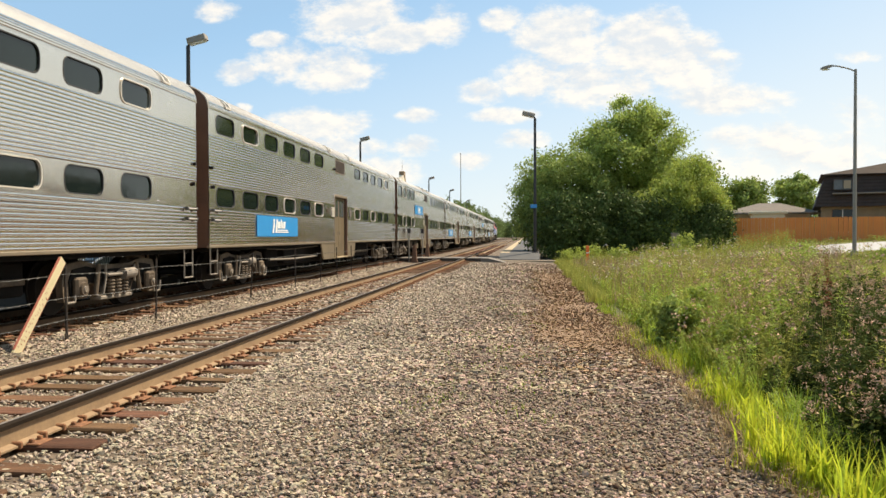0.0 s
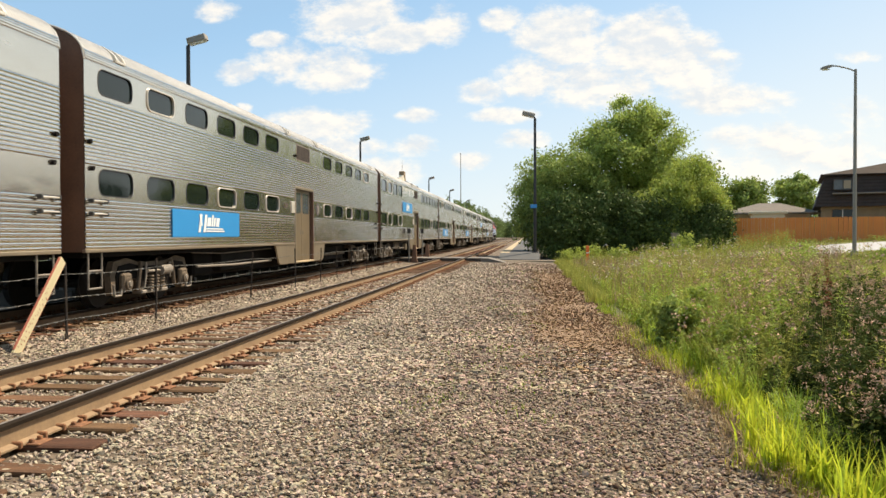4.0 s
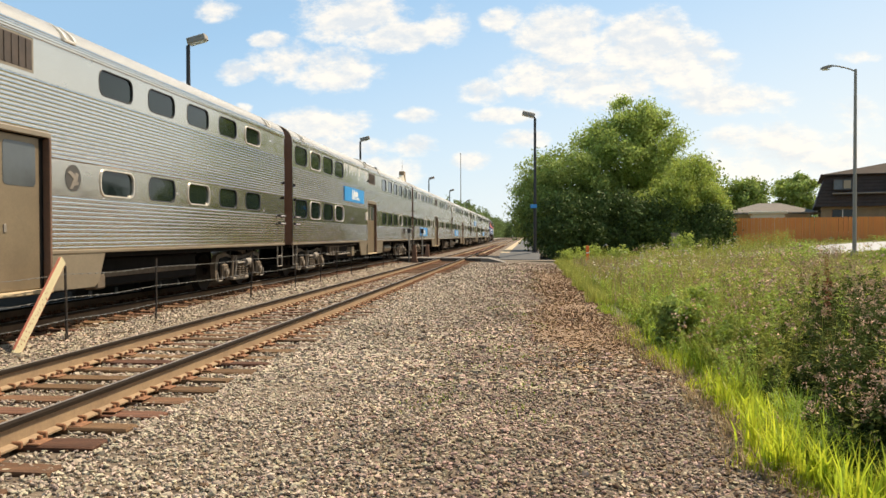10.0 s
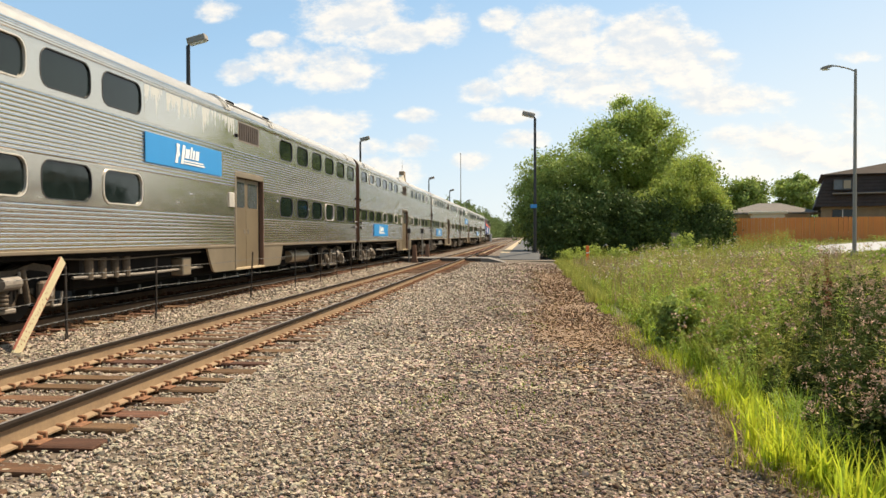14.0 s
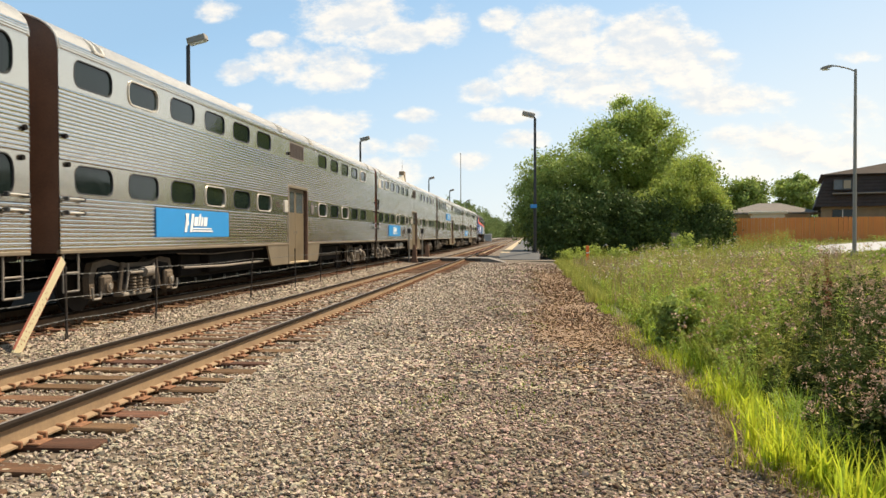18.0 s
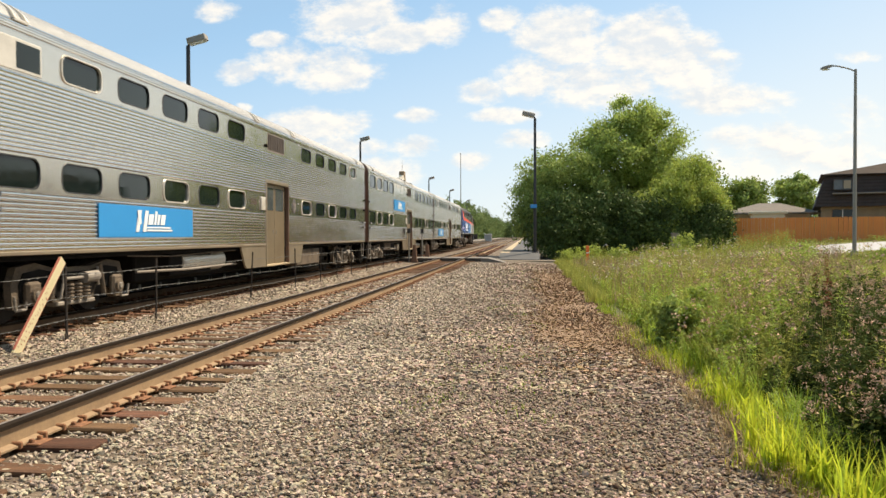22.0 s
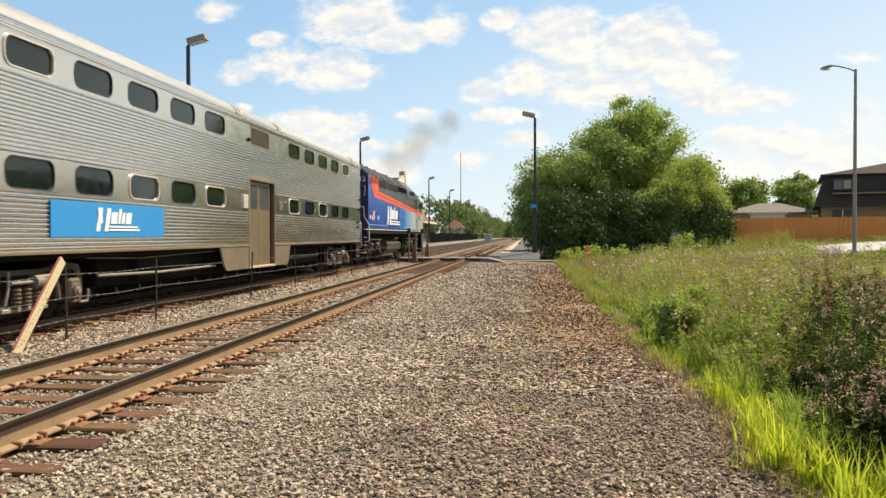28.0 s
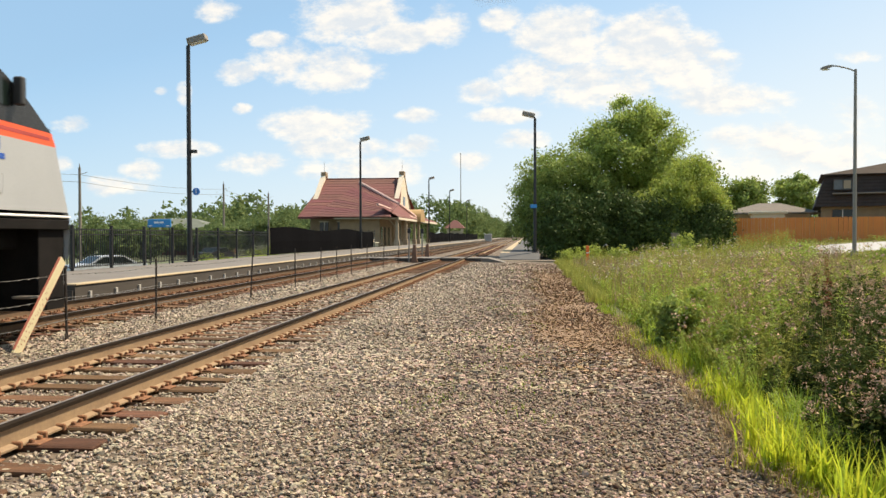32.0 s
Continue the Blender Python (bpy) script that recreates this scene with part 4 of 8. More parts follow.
        for y in (1.0, 11.0, 14.3, L - 1.6):
            part("roof_step", Mesh().prism([(1.30 * s, 4.655), (1.56 * s, 4.42), (1.60 * s, 4.45), (1.55 * s, 4.54), (1.46 * s, 4.62), (1.34 * s, 4.70)], y, y + 0.05).prism([(1.30 * s, 4.655), (1.56 * s, 4.42), (1.60 * s, 4.45), (1.55 * s, 4.54), (1.46 * s, 4.62), (1.34 * s, 4.70)], y + 0.27, y + 0.32).box(1.53 * s, 1.60 * s, y, y + 0.32, 4.40, 4.45, 0.01), M["rim"], car)
        part("equipment_box", Mesh().box(x - s * 0.75, x - s * 0.25, 6.4, 8.6, 0.50, 1.0, 0.03), M["under"], car)
        if style == "cab":
            part("air_tank", Mesh().tube((x - s * 0.45, 7.0, 0.78), (x - s * 0.45, 9.4, 0.78), 0.24, 0.24, 20), M["rim"], car, "pale cylindrical air tank")
            part("motor_box", Mesh().box(x - s * 0.6, x - s * 0.16, 15.36, 18.1, 0.38, 0.92, 0.03), M["truck"], car, "dusty brown equipment box")
        elif not wide:
            part("valve_box", Mesh().box(x - s * 0.45, x - s * 0.2, 15.55, 15.85, 0.42, 0.70, 0.03), M["truck"], car)
        part("brake_pipe", Mesh().bar([(x - s * 0.22, 4.9, 0.66), (x - s * 0.22, 7.2, 0.62), (x - s * 0.22, 10.1, 0.64)], 0.028), M["bright_part"], car, "long pale air pipe")
        part("cable_run", Mesh().bar([(x - s * 0.12, 4.4, 0.98), (x - s * 0.12, 6.2, 0.93), (x - s * 0.12, 9.8, 0.99)], 0.014), M["truck"], car)
        part("conduit", Mesh().box(x - s * 0.5, x - s * 0.42, 15.6, 20.2, 0.60, 0.70, 0.01), M["truck"], car)
        if wide:
            hu = part("roof_unit", Mesh().prism([(s * 1.05, 4.74), (s * 1.42, 4.58), (s * 1.46, 4.64), (s * 1.2, 4.82), (s * 0.6, 4.94)], 11.3, 14.9), M["steel_roof"], car, "low cooling unit on the roof edge")
            for y in (11.5, 14.2):
                part("unit_opening", Mesh().box(s * 1.30, s * 1.44, y, y + 0.45, 4.65, 4.71, 0.01), M["cloth"], hu)
            part("air_tank", Mesh().tube((x - s * 0.42, 17.2, 0.68), (x - s * 0.42, 19.2, 0.68), 0.19, 0.19, 20), M["skirt"], car, "dusty tan air tank")
            part("battery_box", Mesh().box(x - s * 0.5, x - s * 0.25, 5.2, 6.9, 0.62, 1.04, 0.03), M["tank"], car)
            for k in range(4):
                part("air_cylinder", Mesh().tube((x - s * 0.24, 5.4 + k * 0.42, 0.60), (x - s * 0.24, 5.4 + k * 0.42, 1.0), 0.09, 0.09, 12), M["truck"], car)
            part("valve_cabinet", Mesh().box(x - s * 0.4, x - s * 0.12, 8.9, 9.3, 0.50, 0.88, 0.02), M["skirt"], car)
    if style == "cab":
        x = HALF
        cw = part("cab_window", Mesh().box(x - 0.02, x + 0.012, 0.35, 1.65, 3.70, 4.17, 0.01), M["rim"], car, "sliding driver's window")
        part("window_pane", Mesh().box(x, x + 0.016, 1.05, 1.60, 3.75, 4.12), M["glass"], cw)
        part("number_slot", Mesh().box(x, x + 0.03, 0.20, 0.42, 2.62, 3.10, 0.01), M["under"], car)
    roof = part("roof", ribbed_roof(L), M["steel_roof"], car, "weathered stainless roof with fine cross ribs")
    for s in (1, -1):
        part("eave_ridge", Mesh().sweep([(s * a, c) for a, c in EAVE], 0.0, L), M["steel"], roof, "bright ridges along the roof edge")
        for y in (0.0, L):
            rim = Mesh()
            path = [(s * 1.578, 4.262)] + [(s * a, c) for a, c in ARC]
            for p, q in zip(path, path[1:]):
                rim.tube((p[0], y, p[1]), (q[0], y, q[1]), 0.02, 0.02, 6)
            part("roof_rim", rim, M["rim"], roof)
    ring = [(HALF - 0.02, 1.08)] + [(a - 0.02 if a > 0 else a + 0.02, c - 0.02) for a, c in roof_line()] + [(-HALF + 0.02, 1.08)]
    for y in (0.02, L - 0.02):
        e = part("end_wall", Mesh().prism(ring, y - 0.015, y + 0.015), M["end_brown"], car, "dark brown end wall")
        if style == "cab" and y < 1:
            for za, zb_ in ((1.55, 2.15), (2.55, 3.0), (4.0, 4.4)):
                part("red_panel", Mesh().prism([(0.7, za), (1.5, za + 0.25), (1.5, zb_ + 0.2), (0.7, zb_ - 0.05)], y - 0.03, y - 0.016), M["end_red"], e, "slanted red stripe")
        k = -1 if y < 1 else 1
        part("diaphragm", Mesh().box(-0.55, 0.55, y, y + k * 0.38, 1.15, 3.55, 0.04), M["end_brown"], e)
        part("buffer_beam", Mesh().box(-0.9, 0.9, y, y + k * 0.30, 0.98, 1.22, 0.03), M["end_brown"], e)
        part("coupler", Mesh().box(-0.13, 0.13, y, y + k * 0.42, 0.74, 1.0, 0.03), M["truck"], e)
        part("air_hose", Mesh().bar([(0.35, y + k * 0.1, 0.95), (0.34, y + k * 0.25, 0.5), (0.3, y + k * 0.41, 0.55)], 0.025), M["under"], e)
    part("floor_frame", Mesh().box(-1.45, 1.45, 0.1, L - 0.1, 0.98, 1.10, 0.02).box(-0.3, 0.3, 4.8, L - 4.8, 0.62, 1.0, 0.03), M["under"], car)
    part("underfloor_box", Mesh().box(-1.1, 1.1, 5.3, L - 5.3, 0.42, 0.97, 0.04), M["under"], car, "grimy underfloor boxes, near black for shade")
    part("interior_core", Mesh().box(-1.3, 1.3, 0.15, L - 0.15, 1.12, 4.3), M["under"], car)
    for y in (2.95, L - 2.95):
        truck(car, y)
    return car


# ---- locomotive ----
def locomotive():
    loco = thing("locomotive", pose(0, 0, 0), "blue, orange and grey diesel locomotive pushing the train", "locomotive")
    R0, R1 = 0.92, 16.15
    TOP, SILL = 4.16, 1.72

    def side_piece(name, ring, mat, s, label="", proud=0.0):
        return part(name, Mesh().prism(ring, s * (HALF - 0.04), s * (HALF + proud), "x"), mat, loco, label)

    def stripe_top(y):
        return 3.56 + (y - 3.0) * (2.92 - 3.56) / 16.2

    def stripe_low(y):
        return 3.20 + (y - 2.6) * (2.72 - 3.20) / 16.6

    for s in (1, -1):
        # lower side in its colour fields, from the royal blue rear to the pale cab end
        side_piece("blue_side", [(R0, SILL), (9.98, SILL), (9.98, stripe_low(9.98)), (2.5, 3.2), (1.02, TOP), (R0, TOP)], M["loco_blue"], s, "royal blue side with hinged doors")
        side_piece("mid_blue_side", [(9.984, SILL), (11.8, SILL), (11.8, stripe_low(11.8)), (9.984, stripe_low(9.98))], M["loco_sky"], s, "brighter blue door panels")
        side_piece("pale_side", [(11.804, SILL), (15.4, SILL), (15.4, stripe_low(15.4)), (11.804, stripe_low(11.8))], M["loco_fade"], s, "sky blue panels fading to pale blue")
        side_piece("grey_side", [(15.404, SILL), (19.86, SILL), (19.55, stripe_low(19.5)), (15.404, stripe_low(15.4))], M["loco_grey"], s, "light grey cab side")
        side_piece("orange_stripe", [(1.02, TOP), (2.5, 3.2), (19.55, stripe_low(19.5)), (19.45, stripe_top(19.4)), (3.55, stripe_top(3.55)), (3.22, TOP)], M["loco_orange"], s, "orange-red stripe that sweeps up at the rear", 0.0)
        for a, e in ((3.1, 9.998), (10.0, 19.4)):
            b = Mesh()
            za, ze = (stripe_top(a) * 0.42 + stripe_low(a) * 0.58), (stripe_top(e) * 0.42 + stripe_low(e) * 0.58)
            b.add([(s * (HALF + 0.004), a, za), (s * (HALF + 0.004), e, ze), (s * (HALF + 0.004), e, ze + 0.05), (s * (HALF + 0.004), a, za + 0.07)], [(0, 1, 2, 3)])
            part("dark_pinstripe", b, M["end_red"], loco)
        side_piece("charcoal_side", [(3.224, TOP), (3.554, stripe_top(3.55) + 0.003), (16.6, stripe_top(16.6) + 0.003), (16.6, 4.05), (15.6, TOP)], M["loco_black"], s, "charcoal upper side")
        side_piece("cab_side", [(16.604, stripe_top(16.6) + 0.003), (19.43, stripe_top(19.4) + 0.003), (18.85, 3.35), (17.7, 3.98), (16.604, 4.05)], M["loco_black"], s, "charcoal cab side")
        # sloped hood panels
        hood = Mesh()
        x0, x1 = s * HALF, s * 0.98
        for a, e in ((R0, 15.6),):
            hood.add([(x0, a, TOP), (x0, e, TOP), (x1, e, 4.70), (x1, a, 4.70)], [(0, 1, 2, 3)])
        part("hood_slope", hood, M["loco_black"], loco, "sloping charcoal hood")
        for a, e, nm in ((1.4, 3.4, "rear_grille"), (3.6, 5.4, "grille"), (5.6, 8.8, "grille"), (9.15, 12.4, "radiator_grille")):
            k = 0.012
            g = Mesh()
            pts = []
            for o in (0.004, 0.02):
                for y, q in ((a, 0.12), (e, 0.12), (e, 0.85), (a, 0.85)):
                    pts.append((x0 + (x1 - x0) * q + s * o * 0.7, y, TOP + (4.70 - TOP) * q + o * 0.7))
            g.add(pts, [(0, 1, 2, 3), (4, 5, 6, 7), (0, 1, 5, 4), (1, 2, 6, 5), (2, 3, 7, 6), (3, 0, 4, 7)])
            gr = part(nm, g, M["mesh_grille"], loco, "dark wire mesh grille")
            for y in (a, e):
                part("grille_bar", Mesh().tube(Vector((x0 + s * 0.02, y, TOP + 0.03)), Vector((x1 + s * 0.02, y, 4.71)), 0.022, 0.022, 6).tube((x0 + s * 0.025, y, TOP + 0.04), (x0 + s * 0.025, y, 3.74), 0.022, 0.022, 6), M["grey_steel"], gr)
        part("side_grille", Mesh().box(s * HALF, s * (HALF + 0.012), 3.5, 9.0, 3.76, 4.13, 0.004), M["mesh_grille"], loco, "dark wire mesh grille")
        part("red_grille", Mesh().prism([(1.45, TOP - 0.02), (1.78, 3.86), (3.02, 3.86), (3.10, TOP - 0.02)], s * HALF, s * (HALF + 0.012), "x"), M["red_mesh"], loco, "red wire mesh panel in the stripe")
        part("stripe_seam", Mesh().prism([(1.62, 3.90), (1.74, 3.90), (2.72, 3.44), (2.62, 3.40)], s * HALF, s * (HALF + 0.005), "x"), M["end_red"], loco)
        fan = part("fan_opening", Mesh().box(s * (HALF - 0.03), s * (HALF + 0.015), 9.12, 12.45, 3.84, 4.15, 0.01), M["cloth"], loco, "black radiator opening")
        part("fan_rim", Mesh().box(s * HALF, s * (HALF + 0.03), 9.05, 12.55, 3.80, 3.84, 0.008), M["loco_black"], fan)
        for z in (3.92, 4.05):
            part("cab_vent", Mesh().box(s * HALF, s * (HALF + 0.01), 13.7, 15.7, z - 0.055, z + 0.045, 0.004), M["cloth"], loco)
        # cab door, ladder and windows
        cd = part("cab_door", Mesh().box(s * HALF, s * (HALF + 0.010), 16.5, 17.05, 3.12, 3.86, 0.006), M["loco_black"], loco, "charcoal cab door with a pane")
        for y in (16.49, 17.045):
            part("door_seam", Mesh().box(s * HALF, s * (HALF + 0.004), y, y + 0.015, 1.75, 2.8), M["under"], cd)
        for z in (1.86, 2.08, 2.30, 2.52):
            part("rung", Mesh().box(s * (HALF + 0.01), s * (HALF + 0.07), 16.56, 17.0, z, z + 0.03, 0.006), M["rim"], cd)
        part("door_pane", Mesh().box(s * (HALF + 0.01), s * (HALF + 0.016), 16.58, 16.98, 3.22, 3.78), M["glass"], cd)
        for a, e in ((17.4, 17.8), (17.88, 18.45)):
            part("cab_window", Mesh().prism([(a, 3.20), (e, 3.17), (e, 3.78 - (e - 17.4) * 0.28), (a, 3.80 - (a - 17.4) * 0.28)], s * HALF, s * (HALF + 0.012), "x"), M["glass"], loco)
        for y in (16.5, 17.06):
            part("grab_rail", Mesh().bar([(s * (HALF + 0.02), y, 3.85), (s * (HALF + 0.08), y, 3.8), (s * (HALF + 0.08), y, 1.9), (s * (HALF + 0.02), y, 1.85)], 0.018), M["rim"], loco)
        lad = part("cab_ladder", Mesh().box(s * (HALF - 0.14), s * (HALF - 0.02), 16.48, 16.51, 0.48, 1.66, 0.005), M["bright_part"], loco, "pale step ladder")
        part("ladder_side", Mesh().box(s * (HALF - 0.14), s * (HALF - 0.02), 17.05, 17.08, 0.48, 1.66, 0.005), M["bright_part"], lad)
        for z in (0.5, 0.8, 1.1, 1.4):
            part("ladder_step", Mesh().box(s * (HALF - 0.16), s * HALF, 16.5, 17.05, z, z + 0.04, 0.008), M["bright_part"], lad)
        for a, e, z0, z1 in ((17.55, 18.35, 2.42, 2.50), (17.65, 18.25, 2.55, 2.72)):
            part("nose_emblem", Mesh().box(s * HALF, s * (HALF + 0.006), a, e, z0, z1), M["loco_blue"], loco)
        part("nose_vent", Mesh().box(s * HALF, s * (HALF + 0.01), 17.6, 18.3, 1.95, 2.22, 0.01), M["loco_grey"], loco)
        # sill stripe and panel lines
        part("sill_stripe", Mesh().box(s * (HALF - 0.1), s * (HALF + 0.02), R0 - 0.5, 19.9, 1.635, 1.67, 0.006), M["white"], loco, "white sill stripe")
        part("sill", Mesh().box(s * (HALF - 0.2), s * (HALF + 0.005), R0 - 0.5, 19.9, 1.45, 1.60, 0.01), M["under"], loco)
        for y in (9.98, 10.9, 11.8):
            part("panel_seam", Mesh().box(s * HALF, s * (HALF + 0.004), y - 0.012, y + 0.012, 1.74, 3.0), M["loco_navy"], loco)
        for y in (10.1, 10.8, 11.7, 12.9):
            for z in (1.95, 2.72):
                part("door_hinge", Mesh().box(s * HALF, s * (HALF + 0.018), y - 0.05, y + 0.05, z - 0.02, z + 0.02, 0.005), M["loco_navy"], loco)
        for y in (10.45, 11.35):
            part("door_latch", Mesh().box(s * HALF, s * (HALF + 0.022), y - 0.03, y + 0.03, 2.26, 2.36, 0.006), M["gasket"], loco)
        part("side_step", Mesh().box(s * HALF, s * (HALF + 0.03), 12.6, 16.0, 3.60, 3.625, 0.004), M["gasket"], loco, "thin dark ledge under the vents")
        part("hood_panel_line", Mesh().box(s * HALF, s * (HALF + 0.006), 9.05, 15.6, 3.70, 3.715).box(s * HALF, s * (HALF + 0.006), 12.75, 12.77, 3.2, 4.1), M["cloth"], loco)
        for a, e in ((R0 + 0.2, 5.5), (11.3, 16.2)):
            part("trim_line", Mesh().box(s * HALF, s * (HALF + 0.008), a, e, 1.86, 1.885), M["loco_pale"], loco)
        slanted_logo(loco, 5.80, 10.0, 1.92, 2.90, s * HALF, s, M["white"])
        # small flag decal as plain bars
        fl = part("flag_decal", Mesh().box(s * (HALF + 0.002), s * (HALF + 0.008), 1.72, 2.42, 2.08, 2.52), M["white"], loco, "small red, white and blue flag decal")
        part("flag_field", Mesh().box(s * (HALF + 0.008), s * (HALF + 0.012), 1.72, 2.02, 2.30, 2.52), M["loco_navy"], fl)
        for i in range(4):
            part("flag_stripe", Mesh().box(s * (HALF + 0.008), s * (HALF + 0.012), 2.03 if i > 1 else 1.72, 2.42, 2.09 + i * 0.115, 2.145 + i * 0.115), M["end_red"], fl)
        part("round_badge", Mesh().tube((s * HALF, 1.35, 2.22), (s * (HALF + 0.008), 1.35, 2.22), 0.09, 0.09, 16), M["white"], loco)
        # rear corner handrails and steps
        part("rear_handrail", Mesh().bar([(s * 1.24, R0 - 0.05, 2.69), (s * 1.38, R0 - 0.10, 2.68), (s * 1.38, R0 - 0.10, 2.26), (s * 1.62, R0 - 0.08, 1.84), (s * 1.62, R0 - 0.08, 1.10), (s * 1.40, R0 - 0.10, 1.06)], 0.024), M["rim"], loco, "pale bent handrail")
        part("rear_handrail", Mesh().bar([(s * 0.80, R0 - 0.38, 2.70), (s * 1.31, R0 - 0.40, 1.86), (s * 1.32, R0 - 0.40, 0.86), (s * 1.15, R0 - 0.40, 0.82)], 0.024), M["rim"], loco, "pale bent handrail")
        part("air_hose", Mesh().bar([(s * 0.80, R0 - 0.35, 1.38), (s * 0.95, R0 - 0.38, 1.42), (s * 1.10, R0 - 0.38, 1.28), (s * 1.18, R0 - 0.36, 1.0)], 0.03), M["bright_part"], loco)
        for z in (0.55, 0.9, 1.25):
            part("rear_step", Mesh().box(s * 1.1, s * 1.5, R0 - 0.45, R0, z, z + 0.04, 0.01), M["bright_part"], loco)
        part("mirror", Mesh().box(s * (HALF + 0.02), s * (HALF + 0.16), 18.5, 18.62, 3.2, 3.6, 0.02), M["gasket"], loco)
        if s == 1:
            text_mesh("412", 0.30, M["white"], Matrix(((0, 0, 1, s * HALF + 0.005), (1, 0, 0, 3.35), (0, 1, 0, 2.22), (0, 0, 0, 1))), loco, "fleet_number")
    # rear face
    ring = [(-HALF, 1.0), (HALF, 1.0), (HALF, TOP), (0.98, 4.70), (-0.98, 4.70), (-HALF, TOP)]
    rear = part("rear_wall", Mesh().prism(ring, R0 - 0.03, R0 + 0.02), M["loco_navy"], loco, "navy blue rear wall")
    part("rear_window", Mesh().box(0.98, 1.31, R0 - 0.05, R0 - 0.02, 3.30, 3.66, 0.01), M["gasket"], rear)
    part("rear_door_rail", Mesh().bar([(1.37, R0 - 0.03, 3.64), (1.43, R0 - 0.10, 3.64), (1.43, R0 - 0.10, 3.22), (1.37, R0 - 0.03, 3.22)], 0.018), M["rim"], rear)
    part("horn", Mesh().tube((0.6, R0 + 0.1, 4.74), (0.6, R0 + 0.5, 4.78), 0.05, 0.11, 12), M["under"], rear)
    text_mesh("412", 0.32, M["white"], Matrix(((1, 0, 0, 1.22), (0, 0, -1, R0 - 0.034), (0, 1, 0, 3.95), (0, 0, 0, 1))), rear, "fleet_number")
    # roof and cab shell
    b = Mesh().box(-1.0, 1.0, R0, 15.6, 4.66, 4.73, 0.03)
    for y in (2.3, 3.5, 5.5, 8.9):
        b.box(-1.02, 1.02, y, y + 0.06, 4.72, 4.77, 0.01)
    part("roof", b, M["loco_black"], loco, "charcoal roof")
    part("exhaust_stack", Mesh().box(-0.35, 0.35, 11.8, 12.6, 4.70, 4.86, 0.04), M["gasket"], loco, "sooty exhaust stack")
    for y, r in ((13.4, 0.5), (14.7, 0.62)):
        part("roof_fan", Mesh().tube((0, y, 4.7), (0, y, 4.86), r, r, 28), M["loco_black"], loco)
    shell = Mesh()
    rows = [(15.6, HALF, TOP, 0.98, 4.70), (16.6, HALF, 4.05, 1.05, 4.58), (17.7, HALF, 3.98, 1.1, 4.30), (18.85, HALF, 3.35, 1.2, 3.55), (19.43, HALF - 0.05, stripe_top(19.4), 1.25, 2.98)]
    for (ya, xa, za, ia, ta), (yb, xb, zb_, ib, tb) in zip(rows, rows[1:]):
        for s in (1, -1):
            shell.add([(s * xa, ya, za), (s * xb, yb, zb_), (s * ib, yb, tb), (s * ia, ya, ta)], [(0, 1, 2, 3)])
        shell.add([(ia, ya, ta), (ib, yb, tb), (-ib, yb, tb), (-ia, ya, ta)], [(0, 1, 2, 3)])
    part("cab_shell", shell, M["loco_black"], loco, "charcoal sloping cab roof")
    for s in (1, -1):
        part("windscreen", Mesh().add([(s * 0.08, 18.02, 4.15), (s * 1.0, 18.02, 4.15), (s * 1.05, 18.75, 3.66), (s * 0.08, 18.75, 3.66)], [(0, 1, 2, 3)]), M["glass"], loco)
    nose = Mesh()
    prof = [(19.43, 2.98), (19.55, 2.70), (19.9, 1.72), (19.95, 1.60), (19.9, 1.0)]
    for (ya, za), (yb, zb_) in zip(prof, prof[1:]):
        nose.add([(-HALF + 0.05, ya - 0.12, za), (-0.9, ya, za), (0.9, ya, za), (HALF - 0.0, ya - 0.04, za), (HALF - 0.0, yb - 0.04, zb_), (0.9, yb, zb_), (-0.9, yb, zb_), (-HALF + 0.05, yb - 0.12, zb_)], [(0, 1, 6, 7), (1, 2, 5, 6), (2, 3, 4, 5)])
    part("nose", nose, M["loco_grey"], loco, "light grey blunt nose")
    part("pilot", Mesh().prism([(-1.5, 19.2), (1.5, 19.2), (1.5, 19.85), (0.8, 20.15), (-0.8, 20.15), (-1.5, 19.85)], 0.22, 1.45, "z"), M["under"], loco, "black pilot plate")
    for s in (1, -1):
        part("fuel_filler", Mesh().tube((s * 1.34, 10.2, 1.16), (s * 1.34, 10.45, 1.22), 0.09, 0.07, 12), M["end_red"], loco, "red fuel valve")
        part("filler_pipe", Mesh().bar([(s * 1.3, 9.6, 1.22), (s * 1.34, 10.0, 1.2), (s * 1.3, 10.2, 1.12)], 0.04), M["bright_part"], loco)
        part("pilot_step", Mesh().box(s * 1.2, s * 1.5, 19.0, 19.3, 0.42, 0.46, 0.01), M["bright_part"], loco)
    part("coupler", Mesh().box(-0.15, 0.15, 19.9, 20.6, 0.75, 1.0, 0.03), M["truck"], loco)
    part("headlight", Mesh().tube((0, 19.5, 2.75), (0, 19.62, 2.73), 0.16, 0.15, 16), M["rim"], loco)
    part("underframe", Mesh().box(-1.15, 1.15, R0 - 0.4, 19.6, 1.15, 1.50, 0.03), M["under"], loco)
    part("engine_core", Mesh().box(-1.45, 1.45, R0 + 0.1, 16.5, 1.5, 4.1).box(-0.9, 0.9, R0 + 0.1, 15.5, 4.0, 4.6), M["under"], loco)
    part("fuel_tank", Mesh().prism([(-1.0, 1.22), (1.0, 1.22), (1.42, 0.94), (1.40, 0.62), (1.0, 0.36), (-1.0, 0.36), (-1.40, 0.62), (-1.42, 0.94)], 6.7, 11.2), M["fuel_tank"], loco, "black-brown fuel tank")
